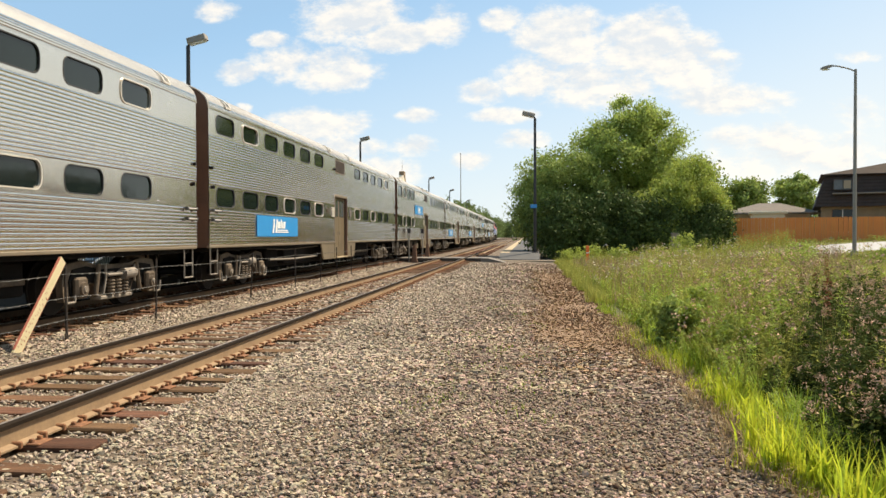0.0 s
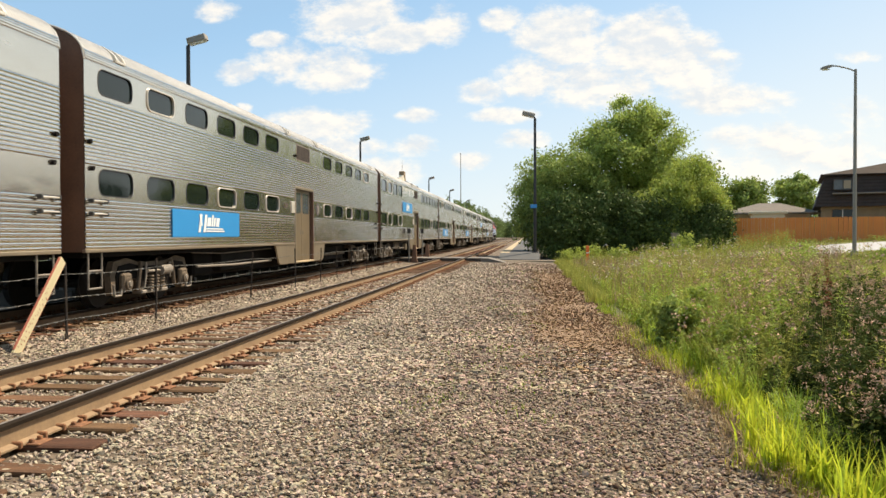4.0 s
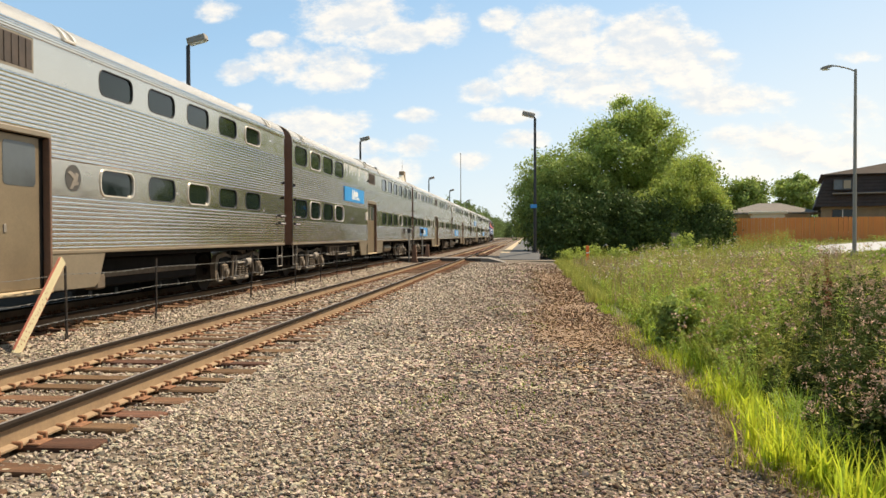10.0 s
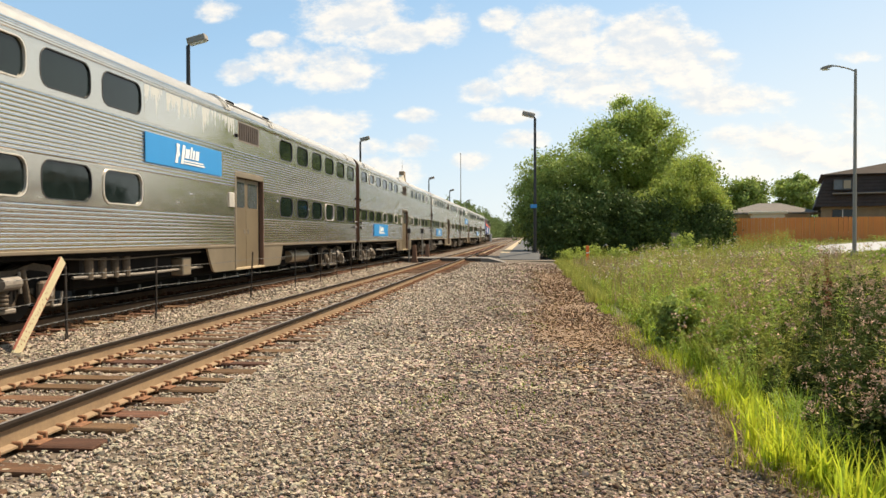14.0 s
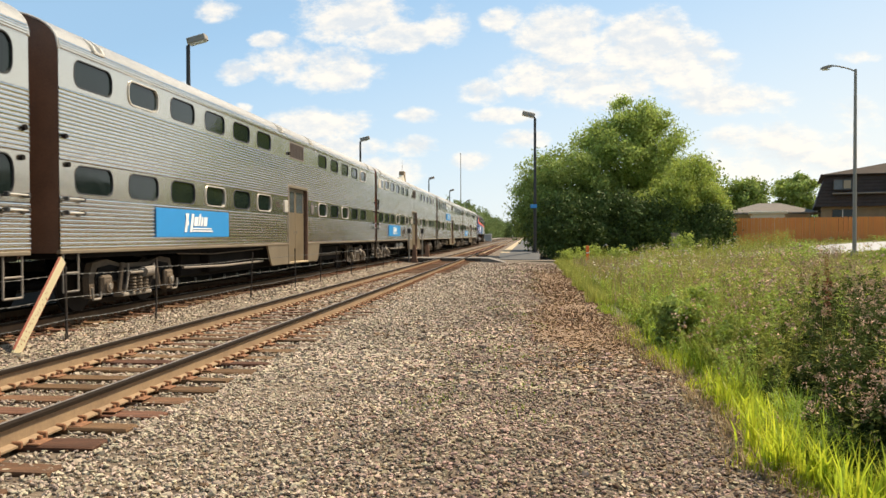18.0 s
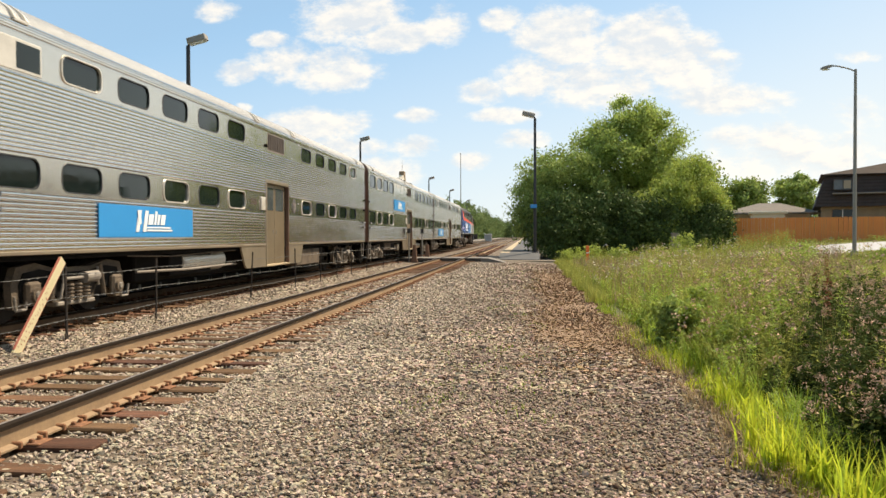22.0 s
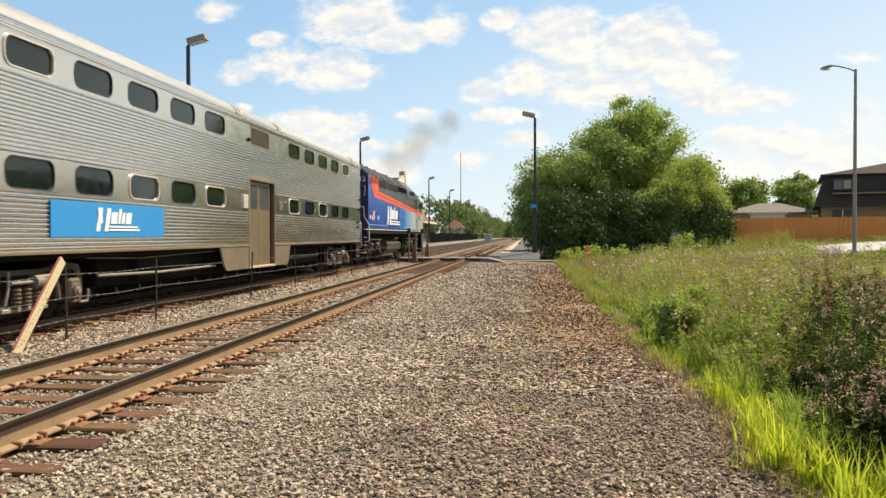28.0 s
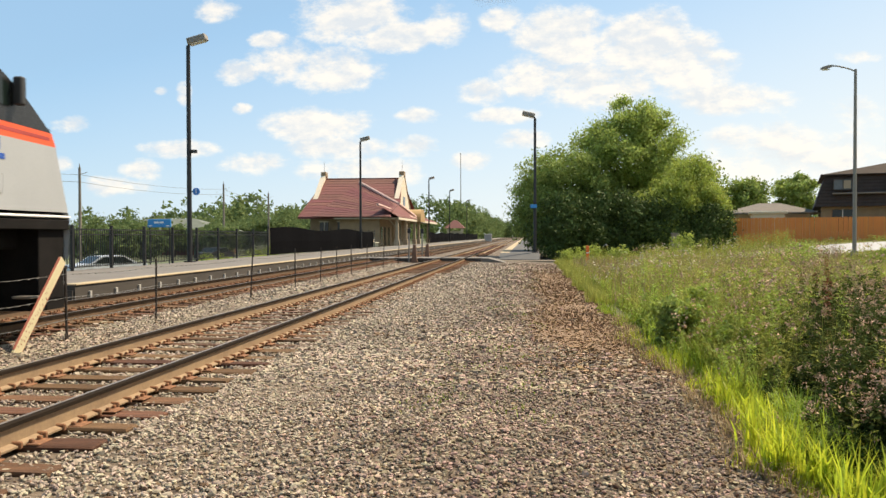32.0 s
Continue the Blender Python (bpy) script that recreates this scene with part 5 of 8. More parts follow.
    for y in (3.3, 14.6):
        t = part("truck", Mesh().box(-1.0, 1.0, y - 0.3, y + 0.3, 0.4, 1.1, 0.05), M["under"], loco, "black three-beam truck")
        for s in (1, -1):
            b = Mesh().prism([(y + a, c) for a, c in ((-1.9, 0.5), (-1.8, 0.85), (-0.6, 0.95), (0.6, 0.95), (1.8, 0.85), (1.9, 0.5), (1.3, 0.45), (0.8, 0.60), (-0.8, 0.60), (-1.3, 0.45))], s * 1.12, s * 1.26, "x")
            part("side_frame", b, M["tank"], t)
            for k in (-1.35, 1.35):
                part("journal_box", Mesh().box(s * 1.24, s * 1.38, y + k - 0.18, y + k + 0.18, 0.35, 0.72, 0.03).tube((s * 1.37, y + k, 0.52), (s * 1.44, y + k, 0.52), 0.12, 0.1, 12), M["tank"], t)
                part("sand_pipe", Mesh().bar([(s * 1.3, y + k * 1.35, 1.2), (s * 1.32, y + k * 1.42, 0.6), (s * 1.0, y + k * 1.36, 0.14)], 0.022), M["truck"], t)
                part("brake_cylinder", Mesh().tube((s * 1.36, y + k * 0.35, 0.92), (s * 1.36, y + k * 0.72, 0.95), 0.085, 0.085, 12), M["truck"], t)
                part("damper", Mesh().tube((s * 1.38, y + k * 0.85, 0.55), (s * 1.38, y + k * 0.95, 1.1), 0.045, 0.035, 10), M["truck"], t)
                part("spring", Mesh().tube((s * 1.2, y + k * 0.55, 0.6), (s * 1.2, y + k * 0.55, 1.1), 0.10, 0.10, 12), M["tank"], t)
            part("air_pipe", Mesh().bar([(s * 1.42, y - 1.7, 1.16), (s * 1.42, y + 1.7, 1.16)], 0.018), M["truck"], t)
            part("brake_rod", Mesh().bar([(s * 1.22, y - 0.5, 1.05), (s * 1.22, y - 0.2, 0.62), (s * 1.22, y + 0.5, 0.62)], 0.03), M["truck"], t)
        for k in (-1.35, 1.35):
            ax = Mesh().tube((-0.95, y + k, 0.51), (0.95, y + k, 0.51), 0.09, 0.09, 10)
            for s in (1, -1):
                ax.tube((s * 0.69, y + k, 0.51), (s * 0.82, y + k, 0.51), 0.51, 0.50, 24)
            part("wheelset", ax, M["tank"], t)
    for o in loco.children_recursive:
        for v in o.data.vertices:
            v.co.y += 0.28 * min(1.0, max(0.0, (v.co.y - 13.0) / 3.0))
    return loco


STARTS = (-25.62, 0.62, 27.05, 53.39, 79.59, 105.81, 131.53, 158.13)
TRAVEL = (16.74, 15.78, 14.61, 13.24, 11.65, 9.84, 7.8, 5.46, 2.87, 0.0, -3.22, -6.79, -10.75, -15.08, -19.7, -24.61, -29.98, -35.64, -41.83, -48.36, -55.18, -62.42, -70.11, -77.92, -86.26, -95.08, -104.06, -113.48, -123.41, -133.69, -144.42, -155.29, -166.49)
PLAIN = "double-deck stainless steel car with fluted sides, rolling by"
BLANK = [
    passenger_car("passenger_car", PLAIN, "narrow", "", 25.55),
    passenger_car("passenger_car", PLAIN, "narrow", "7364", 25.6),
    passenger_car("passenger_car", "double-deck stainless steel car with large windows and a high blue sign", "wide", "", 25.6),
    passenger_car("passenger_car", PLAIN, "narrow", "7353", 25.65),
    passenger_car("cab_car", "double-deck stainless cab car with a red striped end", "cab", "8268", 25.3),
    passenger_car("passenger_car", "double-deck stainless steel car with large windows and a high blue sign", "wide", "", 25.2),
    passenger_car("passenger_car", PLAIN, "narrow", "", 25.7),
    locomotive(),
]
TRAIN = list(zip(BLANK, STARTS))
# ---- platforms, fences, lamps and the station ----
def build_platforms():
    plat = thing("platform_far", pose(0, 0, 0), "low concrete platform with a yellow edge", "platform", "platforms", "structure")
    part("slab", Mesh().box(-14.95, -10.865, 17.5, 420, 0.08, 0.22, 0.006), M["deck"], plat, "worn grey deck")
    part("yellow_edge", Mesh().box(-10.86, -10.53, 17.5, 420, 0.19, 0.224, 0.006), M["yellow_edge"], plat, "worn yellow warning strip")
    part("facing", Mesh().box(-10.86, -10.56, 17.5, 420, -0.30, 0.186, 0.004), M["timber"], plat, "dark timber facing")
    part("end_wall", Mesh().box(-14.9, -10.6, 17.45, 17.55, -0.4, 0.08, 0.004), M["timber"], plat)
    first = None
    for i in range(60):
        y = 18.1 + i * 1.22
        if first is None:
            first = part("bracket", Mesh().box(-10.555, -10.50, -0.045, 0.045, -0.26, 0.03, 0.008).box(-10.555, -10.46, -0.06, 0.06, -0.30, -0.22, 0.008), M["concrete"], plat, "short white bracket")
            first.location = (0, y, 0)
        else:
            o = twin(first, plat)
            o.location = (0, y, 0)
    near = thing("platform_near", pose(0, 0, 0), "low asphalt platform with a pale edge", "platform", "platforms", "structure")
    part("slab", Mesh().box(-1.15, 0.85, 52.6, 400, 0.0, 0.20, 0.01), M["asphalt"], near, "dark asphalt deck")
    part("pale_edge", Mesh().box(-1.75, -1.15, 52.6, 400, 0.0, 0.205, 0.008), M["yellow_edge"], near, "pale worn edge strip")
    part("ramp", Mesh().prism([(50.3, -0.3), (52.6, -0.3), (52.6, 0.2), (50.3, -0.18)], -1.75, 0.85, "x"), M["asphalt"], near, "dark asphalt ramp")
    cross = thing("crossing", pose(0, 0, 0), "level pedestrian crossing of pale panels over both tracks", "crossing", "", "structure")
    for a, b in ((-10.5, -9.62), (-9.44, -8.12), (-7.94, -5.31), (-5.13, -3.81), (-3.63, -2.75)):
        part("panel", Mesh().box(a, b, 47.6, 50.4, -0.22, -0.010, 0.012), M["deck"], cross)
    part("apron", Mesh().prism([(-2.74, -0.35), (-2.74, -0.015), (-2.3, -0.03), (-1.2, -0.30), (-1.2, -0.35)], 47.5, 50.4), M["deck"], cross, "worn asphalt apron")
    part("kerb", Mesh().box(-1.74, 2.2, 49.7, 50.2, -0.45, -0.22, 0.02), M["porch"], cross, "pale kerb beside the path")
    part("edge_timber", Mesh().box(-10.4, -2.75, 47.42, 47.58, -0.22, -0.012, 0.01), M["timber"], cross)


def lamp_post(x, y, name="platform_lamp", disc=False, face=1, top=9.4):
    lamp = thing(name, pose(x, y, height(x, y) if name != "platform_lamp" else 0.21), "tall black platform lamp with a box head", "lamp post", "platform lamps")
    part("pole", Mesh().tube((0, 0, 0), (0, 0, top), 0.11, 0.085, 14).box(-0.2, 0.2, -0.2, 0.2, 0, 0.06, 0.01), M["black_steel"], lamp)
    arm = part("arm", Mesh().tube((0, 0, top - 0.05), (0.1 * face, 0, top + 0.18), 0.05, 0.05, 8), M["black_steel"], lamp)
    m = pose(0.42 * face, 0, top + 0.26, 0, -14 * face, 0)
    part("lamp_head", Mesh().box(-0.42, 0.42, -0.2, 0.2, -0.14, 0.14, 0.03, m), M["grey_steel"], lamp, "pale grey box head")
    part("lens", Mesh().box(-0.36, 0.36, -0.16, 0.16, -0.165, -0.14, 0.005, m), M["white"], lamp)
    if disc:
        part("speaker", Mesh().box(0.08, 0.36, -0.08, 0.08, 4.75, 4.9, 0.02), M["black_steel"], lamp)
        d = part("number_disc", Mesh().tube((0.33, -0.02, 3.08), (0.33, -0.05, 3.08), 0.16, 0.16, 24), M["loco_sky"], lamp, "round dark blue disc")
        text_mesh("1", 0.26, M["white"], Matrix(((1, 0, 0, 0.33), (0, 0, -1, -0.055), (0, 1, 0, 3.08), (0, 0, 0, 1))), d, "disc_number")
        part("disc_bracket", Mesh().box(0.08, 0.33, -0.03, 0.0, 3.05, 3.11), M["black_steel"], lamp)
    return lamp


def build_lamps():
    lamp_post(-14.6, 33.0, disc=True)
    for y in (68.2, 115.5, 147.0, 190.0):
        lamp_post(-14.5 if y < 80 else -14.3, y)
    l3 = lamp_post(0.57, 52.8, face=-1, top=8.92)
    part("number_disc", Mesh().box(-0.3, 0.12, -0.13, -0.10, 2.95, 3.2, 0.01), M["sign_blue"], l3, "small blue sign")


def build_fences():
    fence = thing("picket_fence", pose(-14.75, 0, 0.2), "black steel picket fence along the platform back", "fence")
    post = part("post", Mesh().box(-0.045, 0.045, -0.045, 0.045, 0, 1.5, 0.008).box(-0.06, 0.06, -0.06, 0.06, 1.5, 1.53, 0.006), M["black_steel"], fence)
    picket = part("picket", Mesh().box(-0.011, 0.011, -0.011, 0.011, 0.1, 1.42), M["black_steel"], fence)
    ys = [14.5 + 2.45 * i for i in range(13)]
    for i, y in enumerate(ys):
        if i == 0:
            post.location = (0, y, 0)
        else:
            twin(post, fence, pose(0, y, 0))
        if i < len(ys) - 1:
            for z in (0.12, 1.2, 1.36):
                part("rail", Mesh().box(-0.018, 0.018, y, y + 2.45, z, z + 0.035), M["black_steel"], fence)
            for k in range(1, 17):
                if i == 0 and k == 1:
                    picket.location = (0, y + 0.144, 0)
                else:
                    twin(picket, fence, pose(0, y + 0.144 * k, 0))
    tarp_sets = ((44.2, 76.5, "screened_fence"), (118.0, 240.0, "screened_fence"))
    for a, b, nm in tarp_sets:
        f = thing(nm, pose(-14.75, 0, 0.2), "fence hung with a black screen cloth", "fence", "screened fences")
        rng = random.Random(5)
        n = int((b - a) / 1.1)
        grid = []
        for i in range(n):
            y0, y1 = a + (b - a) * i / n, a + (b - a) * (i + 1) / n
            t0, t1 = 1.62 + 0.10 * math.sin(i * 0.45), 1.62 + 0.10 * math.sin((i + 1) * 0.45)
            x0, x1 = 0.04 * math.sin(i * 1.1), 0.04 * math.sin((i + 1) * 1.1)
            grid += [(x0, y0, 0.06), (x0 + 0.05, y0, 0.8), (x0, y0, t0)]
        cells = [(3 * i + j, 3 * i + j + 1, 3 * i + j + 4, 3 * i + j + 3) for i in range(n - 1) for j in range(2)]
        part("screen_cloth", Mesh().add(grid, cells), M["cloth"], f, "sagging black screen cloth")
        part("top_rail", Mesh().box(-0.10, -0.07, a, b, 1.42, 1.46), M["grey_steel"], f)
        k = 0
        y = a
        while y < b:
            part("post", Mesh().tube((-0.05, y, 0), (-0.05, y, 1.72), 0.035, 0.035, 8), M["black_steel"], f)
            y += 2.9 if b < 100 else 6
    wire_fence = thing("wire_fence", pose(-7.05, 0, -0.30), "sagging wire fence on thin dark posts between the tracks", "fence")
    rng = random.Random(3)
    ys = [6.2, 8.75, 11.45, 14.4, 19.6, 23.55, 26.5, 28.9, 31.3, 34.4, 38.4, 43.0]
    tops = []
    for y in ys:
        lx, ly, h = rng.uniform(-0.03, 0.08), rng.uniform(-0.03, 0.03), rng.uniform(1.16, 1.28)
        b = Mesh().tube((0, y, 0), (lx, y + ly, h), 0.02, 0.02, 6)
        b.box(-0.008, 0.008, y - 0.03, y + 0.03, 0.0, 0.16)
        part("post", b, M["post"], wire_fence)
        tops.append((lx, y + ly, h))
    for z in (0.36, 0.70, 1.06):
        w = Mesh()
        for p, q in zip(tops, tops[1:]):
            a = Vector((p[0] * z / p[2], p[1], z))
            c = Vector((q[0] * z / q[2], q[1], z))
            m = (a + c) / 2 - Vector((0, 0, 0.03))
            w.bar([a, m, c], 0.0045, 4)
            for k in range(int((c - a).length / 0.22)):
                u = k * 0.22 / (c - a).length
                e = a + (c - a) * u - Vector((0, 0, 0.12 * u * (1 - u)))
                w.box(e.x - 0.012, e.x + 0.012, e.y - 0.03, e.y + 0.03, e.z - 0.006, e.z + 0.006)
        part("wire", w, M["wire"], wire_fence, "thin twisted wire")
    # board that leans on the wire fence
    base, top = Vector((-6.93, 10.03, -0.28)), Vector((-6.99, 11.26, 0.99))
    d = (top - base).normalized()
    side = Vector((1, 0, 0)).cross(d).normalized()
    m = Matrix((( *(side), 0), (*(d.cross(side)), 0), (*d, 0), (0, 0, 0, 1))).transposed()
    m.translation = base
    board = thing("leaning_board", m, "bare pine board with red marks leaning on the fence", "board")
    part("plank", Mesh().box(-0.075, 0.075, -0.02, 0.02, 0, (top - base).length, 0.004), M["board"], board)
    b = Mesh()
    for i in range(22):
        for f in (-0.0225, 0.02):
            a, z = rng.uniform(-0.06, 0.03), 0.10 + i * 0.05 + rng.uniform(0, 0.03)
            b.box(a, a + rng.uniform(0.012, 0.05), f, f + 0.0025, z, z + rng.uniform(0.006, 0.016))
    tagged(part("red_print", b, M["board_red"], board), "faded red printed marks", kind="stuff")
    part("red_edge", Mesh().box(0.0755, 0.079, -0.018, 0.018, 0.05, (top - base).length - 0.02), M["board_edge"], board)
    part("red_edge", Mesh().box(-0.079, -0.0755, -0.018, 0.018, 0.05, (top - base).length - 0.02), M["board_edge"], board)


def build_crossing_posts():
    for x, y in ((-7.05, 47.1), (-6.75, 50.9)):
        p = thing("crossing_post", pose(x, y, -0.25), "grey crossing post with a dark lower box", "post", "crossing posts")
        part("pole", Mesh().tube((0, 0, 0), (0, 0, 2.0), 0.05, 0.045, 10), M["grey_steel"], p)
        part("cap", Mesh().box(-0.1, 0.1, -0.06, 0.06, 1.75, 2.05, 0.02), M["black_steel"], p)
        part("box", Mesh().prism([(0.12, 0.0), (0.52, 0.0), (0.46, 0.35), (0.42, 1.05), (0.25, 1.05), (0.2, 0.35)], -0.12, 0.12), M["end_brown"], p)


def roof_plane(name, a, b, c, d, parent, rows, mat):
    """A roof slope laid in overlapping courses: a-b is the eave, d-c the ridge."""
    a, b, c, d = (Vector(p) for p in (a, b, c, d))
    nrm = (b - a).cross(d - a).normalized()
    if nrm.z < 0:
        nrm = -nrm
    deck = part(name, Mesh().add([a, b, c, d], [(0, 1, 2, 3)]), mat, parent, "red shingled slope")
    for i in range(rows):
        u0, u1 = i / rows, (i + 1) / rows + 0.006
        p0, p1, p2, p3 = a.lerp(d, u0), b.lerp(c, u0), b.lerp(c, min(1, u1)), a.lerp(d, min(1, u1))
        m = Mesh().add([p0 + nrm * 0.06, p1 + nrm * 0.06, p2 + nrm * 0.03, p3 + nrm * 0.03, p0 + nrm * 0.005, p1 + nrm * 0.005], [(0, 1, 2, 3), (0, 4, 5, 1)])
        part("shingle_course", m, mat, deck)
    return deck


def build_station():
    st = thing("station_house", pose(0, 0, 0), "buff station house with a steep red shingled roof", "station house")
    X0, X1, Y0, Y1 = -27.3, -16.6, 97.8, 112.0
    part("wall", Mesh().box(X0, X1, Y0, Y1, -0.5, 4.1), M["brick"], st, "buff brick wall")
    part("plinth", Mesh().box(X0 - 0.06, X1 + 0.06, Y0 - 0.06, Y1 + 0.06, -0.5, 0.6, 0.02), M["porch"], st)
    for x in (-25.5, -23.2, -20.2, -18.0):
        w = part("window", Mesh().box(x - 0.55, x + 0.55, Y0 - 0.03, Y0 + 0.02, 1.2, 3.1, 0.01), M["glass"], st)
        part("window_frame", Mesh().box(x - 0.65, x + 0.65, Y0 - 0.08, Y0 - 0.031, 3.1, 3.25).box(x - 0.65, x + 0.65, Y0 - 0.1, Y0 - 0.031, 1.05, 1.2).box(x - 0.04, x + 0.04, Y0 - 0.07, Y0 - 0.031, 1.2, 3.1), M["stucco"], w)
    for y in (100.0, 103.0, 107.5, 110.0):
        w = part("window", Mesh().box(X1 - 0.02, X1 + 0.03, y - 0.5, y + 0.5, 0.9, 3.2, 0.01), M["glass"], st)
        part("window_frame", Mesh().box(X1 + 0.031, X1 + 0.09, y - 0.6, y + 0.6, 3.2, 3.36).box(X1 + 0.031, X1 + 0.09, y - 0.6, y - 0.5, 0.9, 3.2).box(X1 + 0.031, X1 + 0.09, y + 0.5, y + 0.6, 0.9, 3.2), M["stucco"], w)
    RZ, YR = 9.05, 105.0
    roof_plane("front_slope", (X0 - 1.2, Y0 - 1.5, 3.72), (X1 + 1.0, Y0 - 1.5, 3.72), (X1, YR, RZ), (X0 + 0.2, YR, RZ), st, 14, M["roof_red"])
    roof_plane("rear_slope", (X0 - 1.2, Y1 + 1.5, 3.72), (X1 + 1.0, Y1 + 1.5, 3.72), (X1, YR, RZ), (X0 + 0.2, YR, RZ), st, 4, M["roof_red"])
    part("eave_board", Mesh().box(X0 - 1.2, X1 + 1.0, Y0 - 1.55, Y0 - 1.4, 3.50, 3.72, 0.02), M["roof_red"], st)
    part("ridge_cap", Mesh().box(X0, X1, YR - 0.12, YR + 0.12, RZ, RZ + 0.12, 0.03), M["roof_red"], st)
    for x in (X0, X1):
        g = part("gable", Mesh().prism([(Y0 - 0.2, 4.0), (Y1 + 0.2, 4.0), (YR + 0.5, RZ + 0.35), (YR - 0.5, RZ + 0.35)], x - 0.22, x + 0.22, "x"), M["stucco"], st, "cream parapet gable")
        part("coping", Mesh().box(x - 0.34, x + 0.34, YR - 0.62, YR + 0.62, RZ + 0.3, RZ + 0.95, 0.05), M["brick"], g)
        part("finial", Mesh().tube((x, YR, RZ + 0.9), (x, YR, RZ + 2.4), 0.03, 0.015, 6), M["grey_steel"], g)
        for s in (-1, 1):
            b = Mesh().add([(x - 0.3, YR + s * 0.6, RZ + 0.45), (x + 0.3, YR + s * 0.6, RZ + 0.45), (x + 0.3, (Y1 if s > 0 else Y0) + s * 0.4, 3.95), (x - 0.3, (Y1 if s > 0 else Y0) + s * 0.4, 3.95), (x - 0.3, YR + s * 0.6, RZ + 0.2), (x + 0.3, YR + s * 0.6, RZ + 0.2), (x + 0.3, (Y1 if s > 0 else Y0) + s * 0.4, 3.7), (x - 0.3, (Y1 if s > 0 else Y0) + s * 0.4, 3.7)], [(0, 1, 2, 3), (4, 5, 6, 7), (0, 1, 5, 4), (1, 2, 6, 5), (2, 3, 7, 6), (3, 0, 4, 7)])
            part("parapet", b, M["stucco"], g)
    part("gable_window", Mesh().box(X1 + 0.2, X1 + 0.26, YR - 0.9, YR + 0.9, 5.2, 6.6, 0.02), M["glass"], st)
    # cross roof and canopy towards the track
    A, B, C, D = Vector((-26.5, 95.8, 3.74)), Vector((-15.4, 87.6, 3.50)), Vector((-21.9, 102.6, 8.35)), Vector((-14.4, 104.2, 3.55))
    E, F = Vector((-16.0, 98.0, 5.27)), Vector((-17.15, 90.0, 4.95))
    roof_plane("hip_face", A, B, E, C, st, 14, M["roof_red"])
    roof_plane("cross_slope", B, D, C, E, st, 10, M["roof_red"])
    # Pale tubes along hip and canopy draw the sunlit slopes as lines.
    part("hip_ridge", Mesh().bar([C + Vector((0, 0, 0.1)), E + Vector((0, 0, 0.12)), D + Vector((0, 0, 0.1))], 0.2, 6), M["sunlit_edge"], st, "pale tube drawn for the sunlit slope seen edge-on")
    roof_plane("canopy_slope", (-14.4, 88.5, 3.45), (-14.4, 103.2, 3.45), (-16.6, 103.2, 4.6), F, st, 6, M["roof_red"])
    part("canopy_edge", Mesh().tube(F + Vector((0, 0, 0.06)), (-14.5, 103.2, 3.62), 0.16, 0.16, 6), M["sunlit_edge"], st, "pale tube drawn for the sunlit slope seen edge-on")
    roof_plane("canopy_slope", (-14.4, 108.0, 3.45), (-14.4, 127.0, 3.45), (-18.6, 124.0, 5.2), (-18.6, 108.0, 5.2), st, 8, M["roof_red"])
    part("soffit", Mesh().box(-22.0, -14.45, 88.6, 127.0, 3.30, 3.43), M["porch"], st)
    part("fascia", Mesh().box(-14.46, -14.38, 88.5, 127.0, 3.2, 3.45), M["stucco"], st)
    arch = [(103.3, 3.2)] + [(105.5 + 2.2 * math.cos(radians(w)), 3.5 + 1.4 * math.sin(radians(w))) for w in range(180, -1, -15)] + [(107.7, 3.2)]
    part("arched_dormer", Mesh().prism(arch, -19.5, -13.9, "x"), M["ochre"], st, "ochre arched entrance front")
    for y in (89.5, 96.0, 103.4, 107.6, 118.0):
        part("canopy_post", Mesh().box(-14.95, -14.6, y - 0.18, y + 0.18, 0.2, 3.3, 0.03).box(-15.05, -14.5, y - 0.28, y + 0.28, 0.2, 0.9, 0.03), M["porch"], st, "buff canopy post")
        part("canopy_brace", Mesh().tube((-14.8, y, 2.2), (-15.8, y, 3.3), 0.07, 0.07, 6), M["porch"], st)
    part("waiting_room", Mesh().box(-21.5, -16.8, 89.5, 97.75, -0.4, 3.3), M["brick"], st)
    for y in (90.6, 92.8, 95.5):
        part("doorway", Mesh().box(-16.82, -16.74, y - 0.5, y + 0.5, 0.22, 2.4, 0.01), M["glass"], st)
    bench = thing("bench", pose(-15.6, 80.5, 0.22), "pale slatted bench on the platform", "bench")
    part("seat", Mesh().box(-0.25, 0.25, -0.9, 0.9, 0.40, 0.47, 0.01), M["stucco"], bench)
    part("backrest", Mesh().box(-0.28, -0.22, -0.9, 0.9, 0.5, 0.9, 0.01), M["stucco"], bench)
    for y in (-0.7, 0.7):
        part("leg", Mesh().box(-0.2, 0.2, y - 0.05, y + 0.05, 0, 0.4, 0.01), M["stucco"], bench)
    sh = thing("shelter", pose(-18.5, 205.0, 0.2), "small shelter with a red hipped roof", "shelter")
    for x in (-1.8, 1.8):
        for y in (-1.8, 1.8):
            part("post", Mesh().box(x - 0.2, x + 0.2, y - 0.2, y + 0.2, 0, 3.2), M["stucco"], sh)
    part("roof", Mesh().add([(-2.6, -2.6, 3.1), (2.6, -2.6, 3.1), (2.6, 2.6, 3.1), (-2.6, 2.6, 3.1), (-0.5, 0, 5.2), (0.5, 0, 5.2)], [(0, 1, 5, 4), (2, 3, 4, 5), (1, 2, 5), (3, 0, 4), (0, 1, 2, 3)]), M["roof_red"], sh, "red hipped roof")
    part("wall", Mesh().box(-1.6, 1.6, -0.1, 0.1, 0, 2.4), M["stucco"], sh)
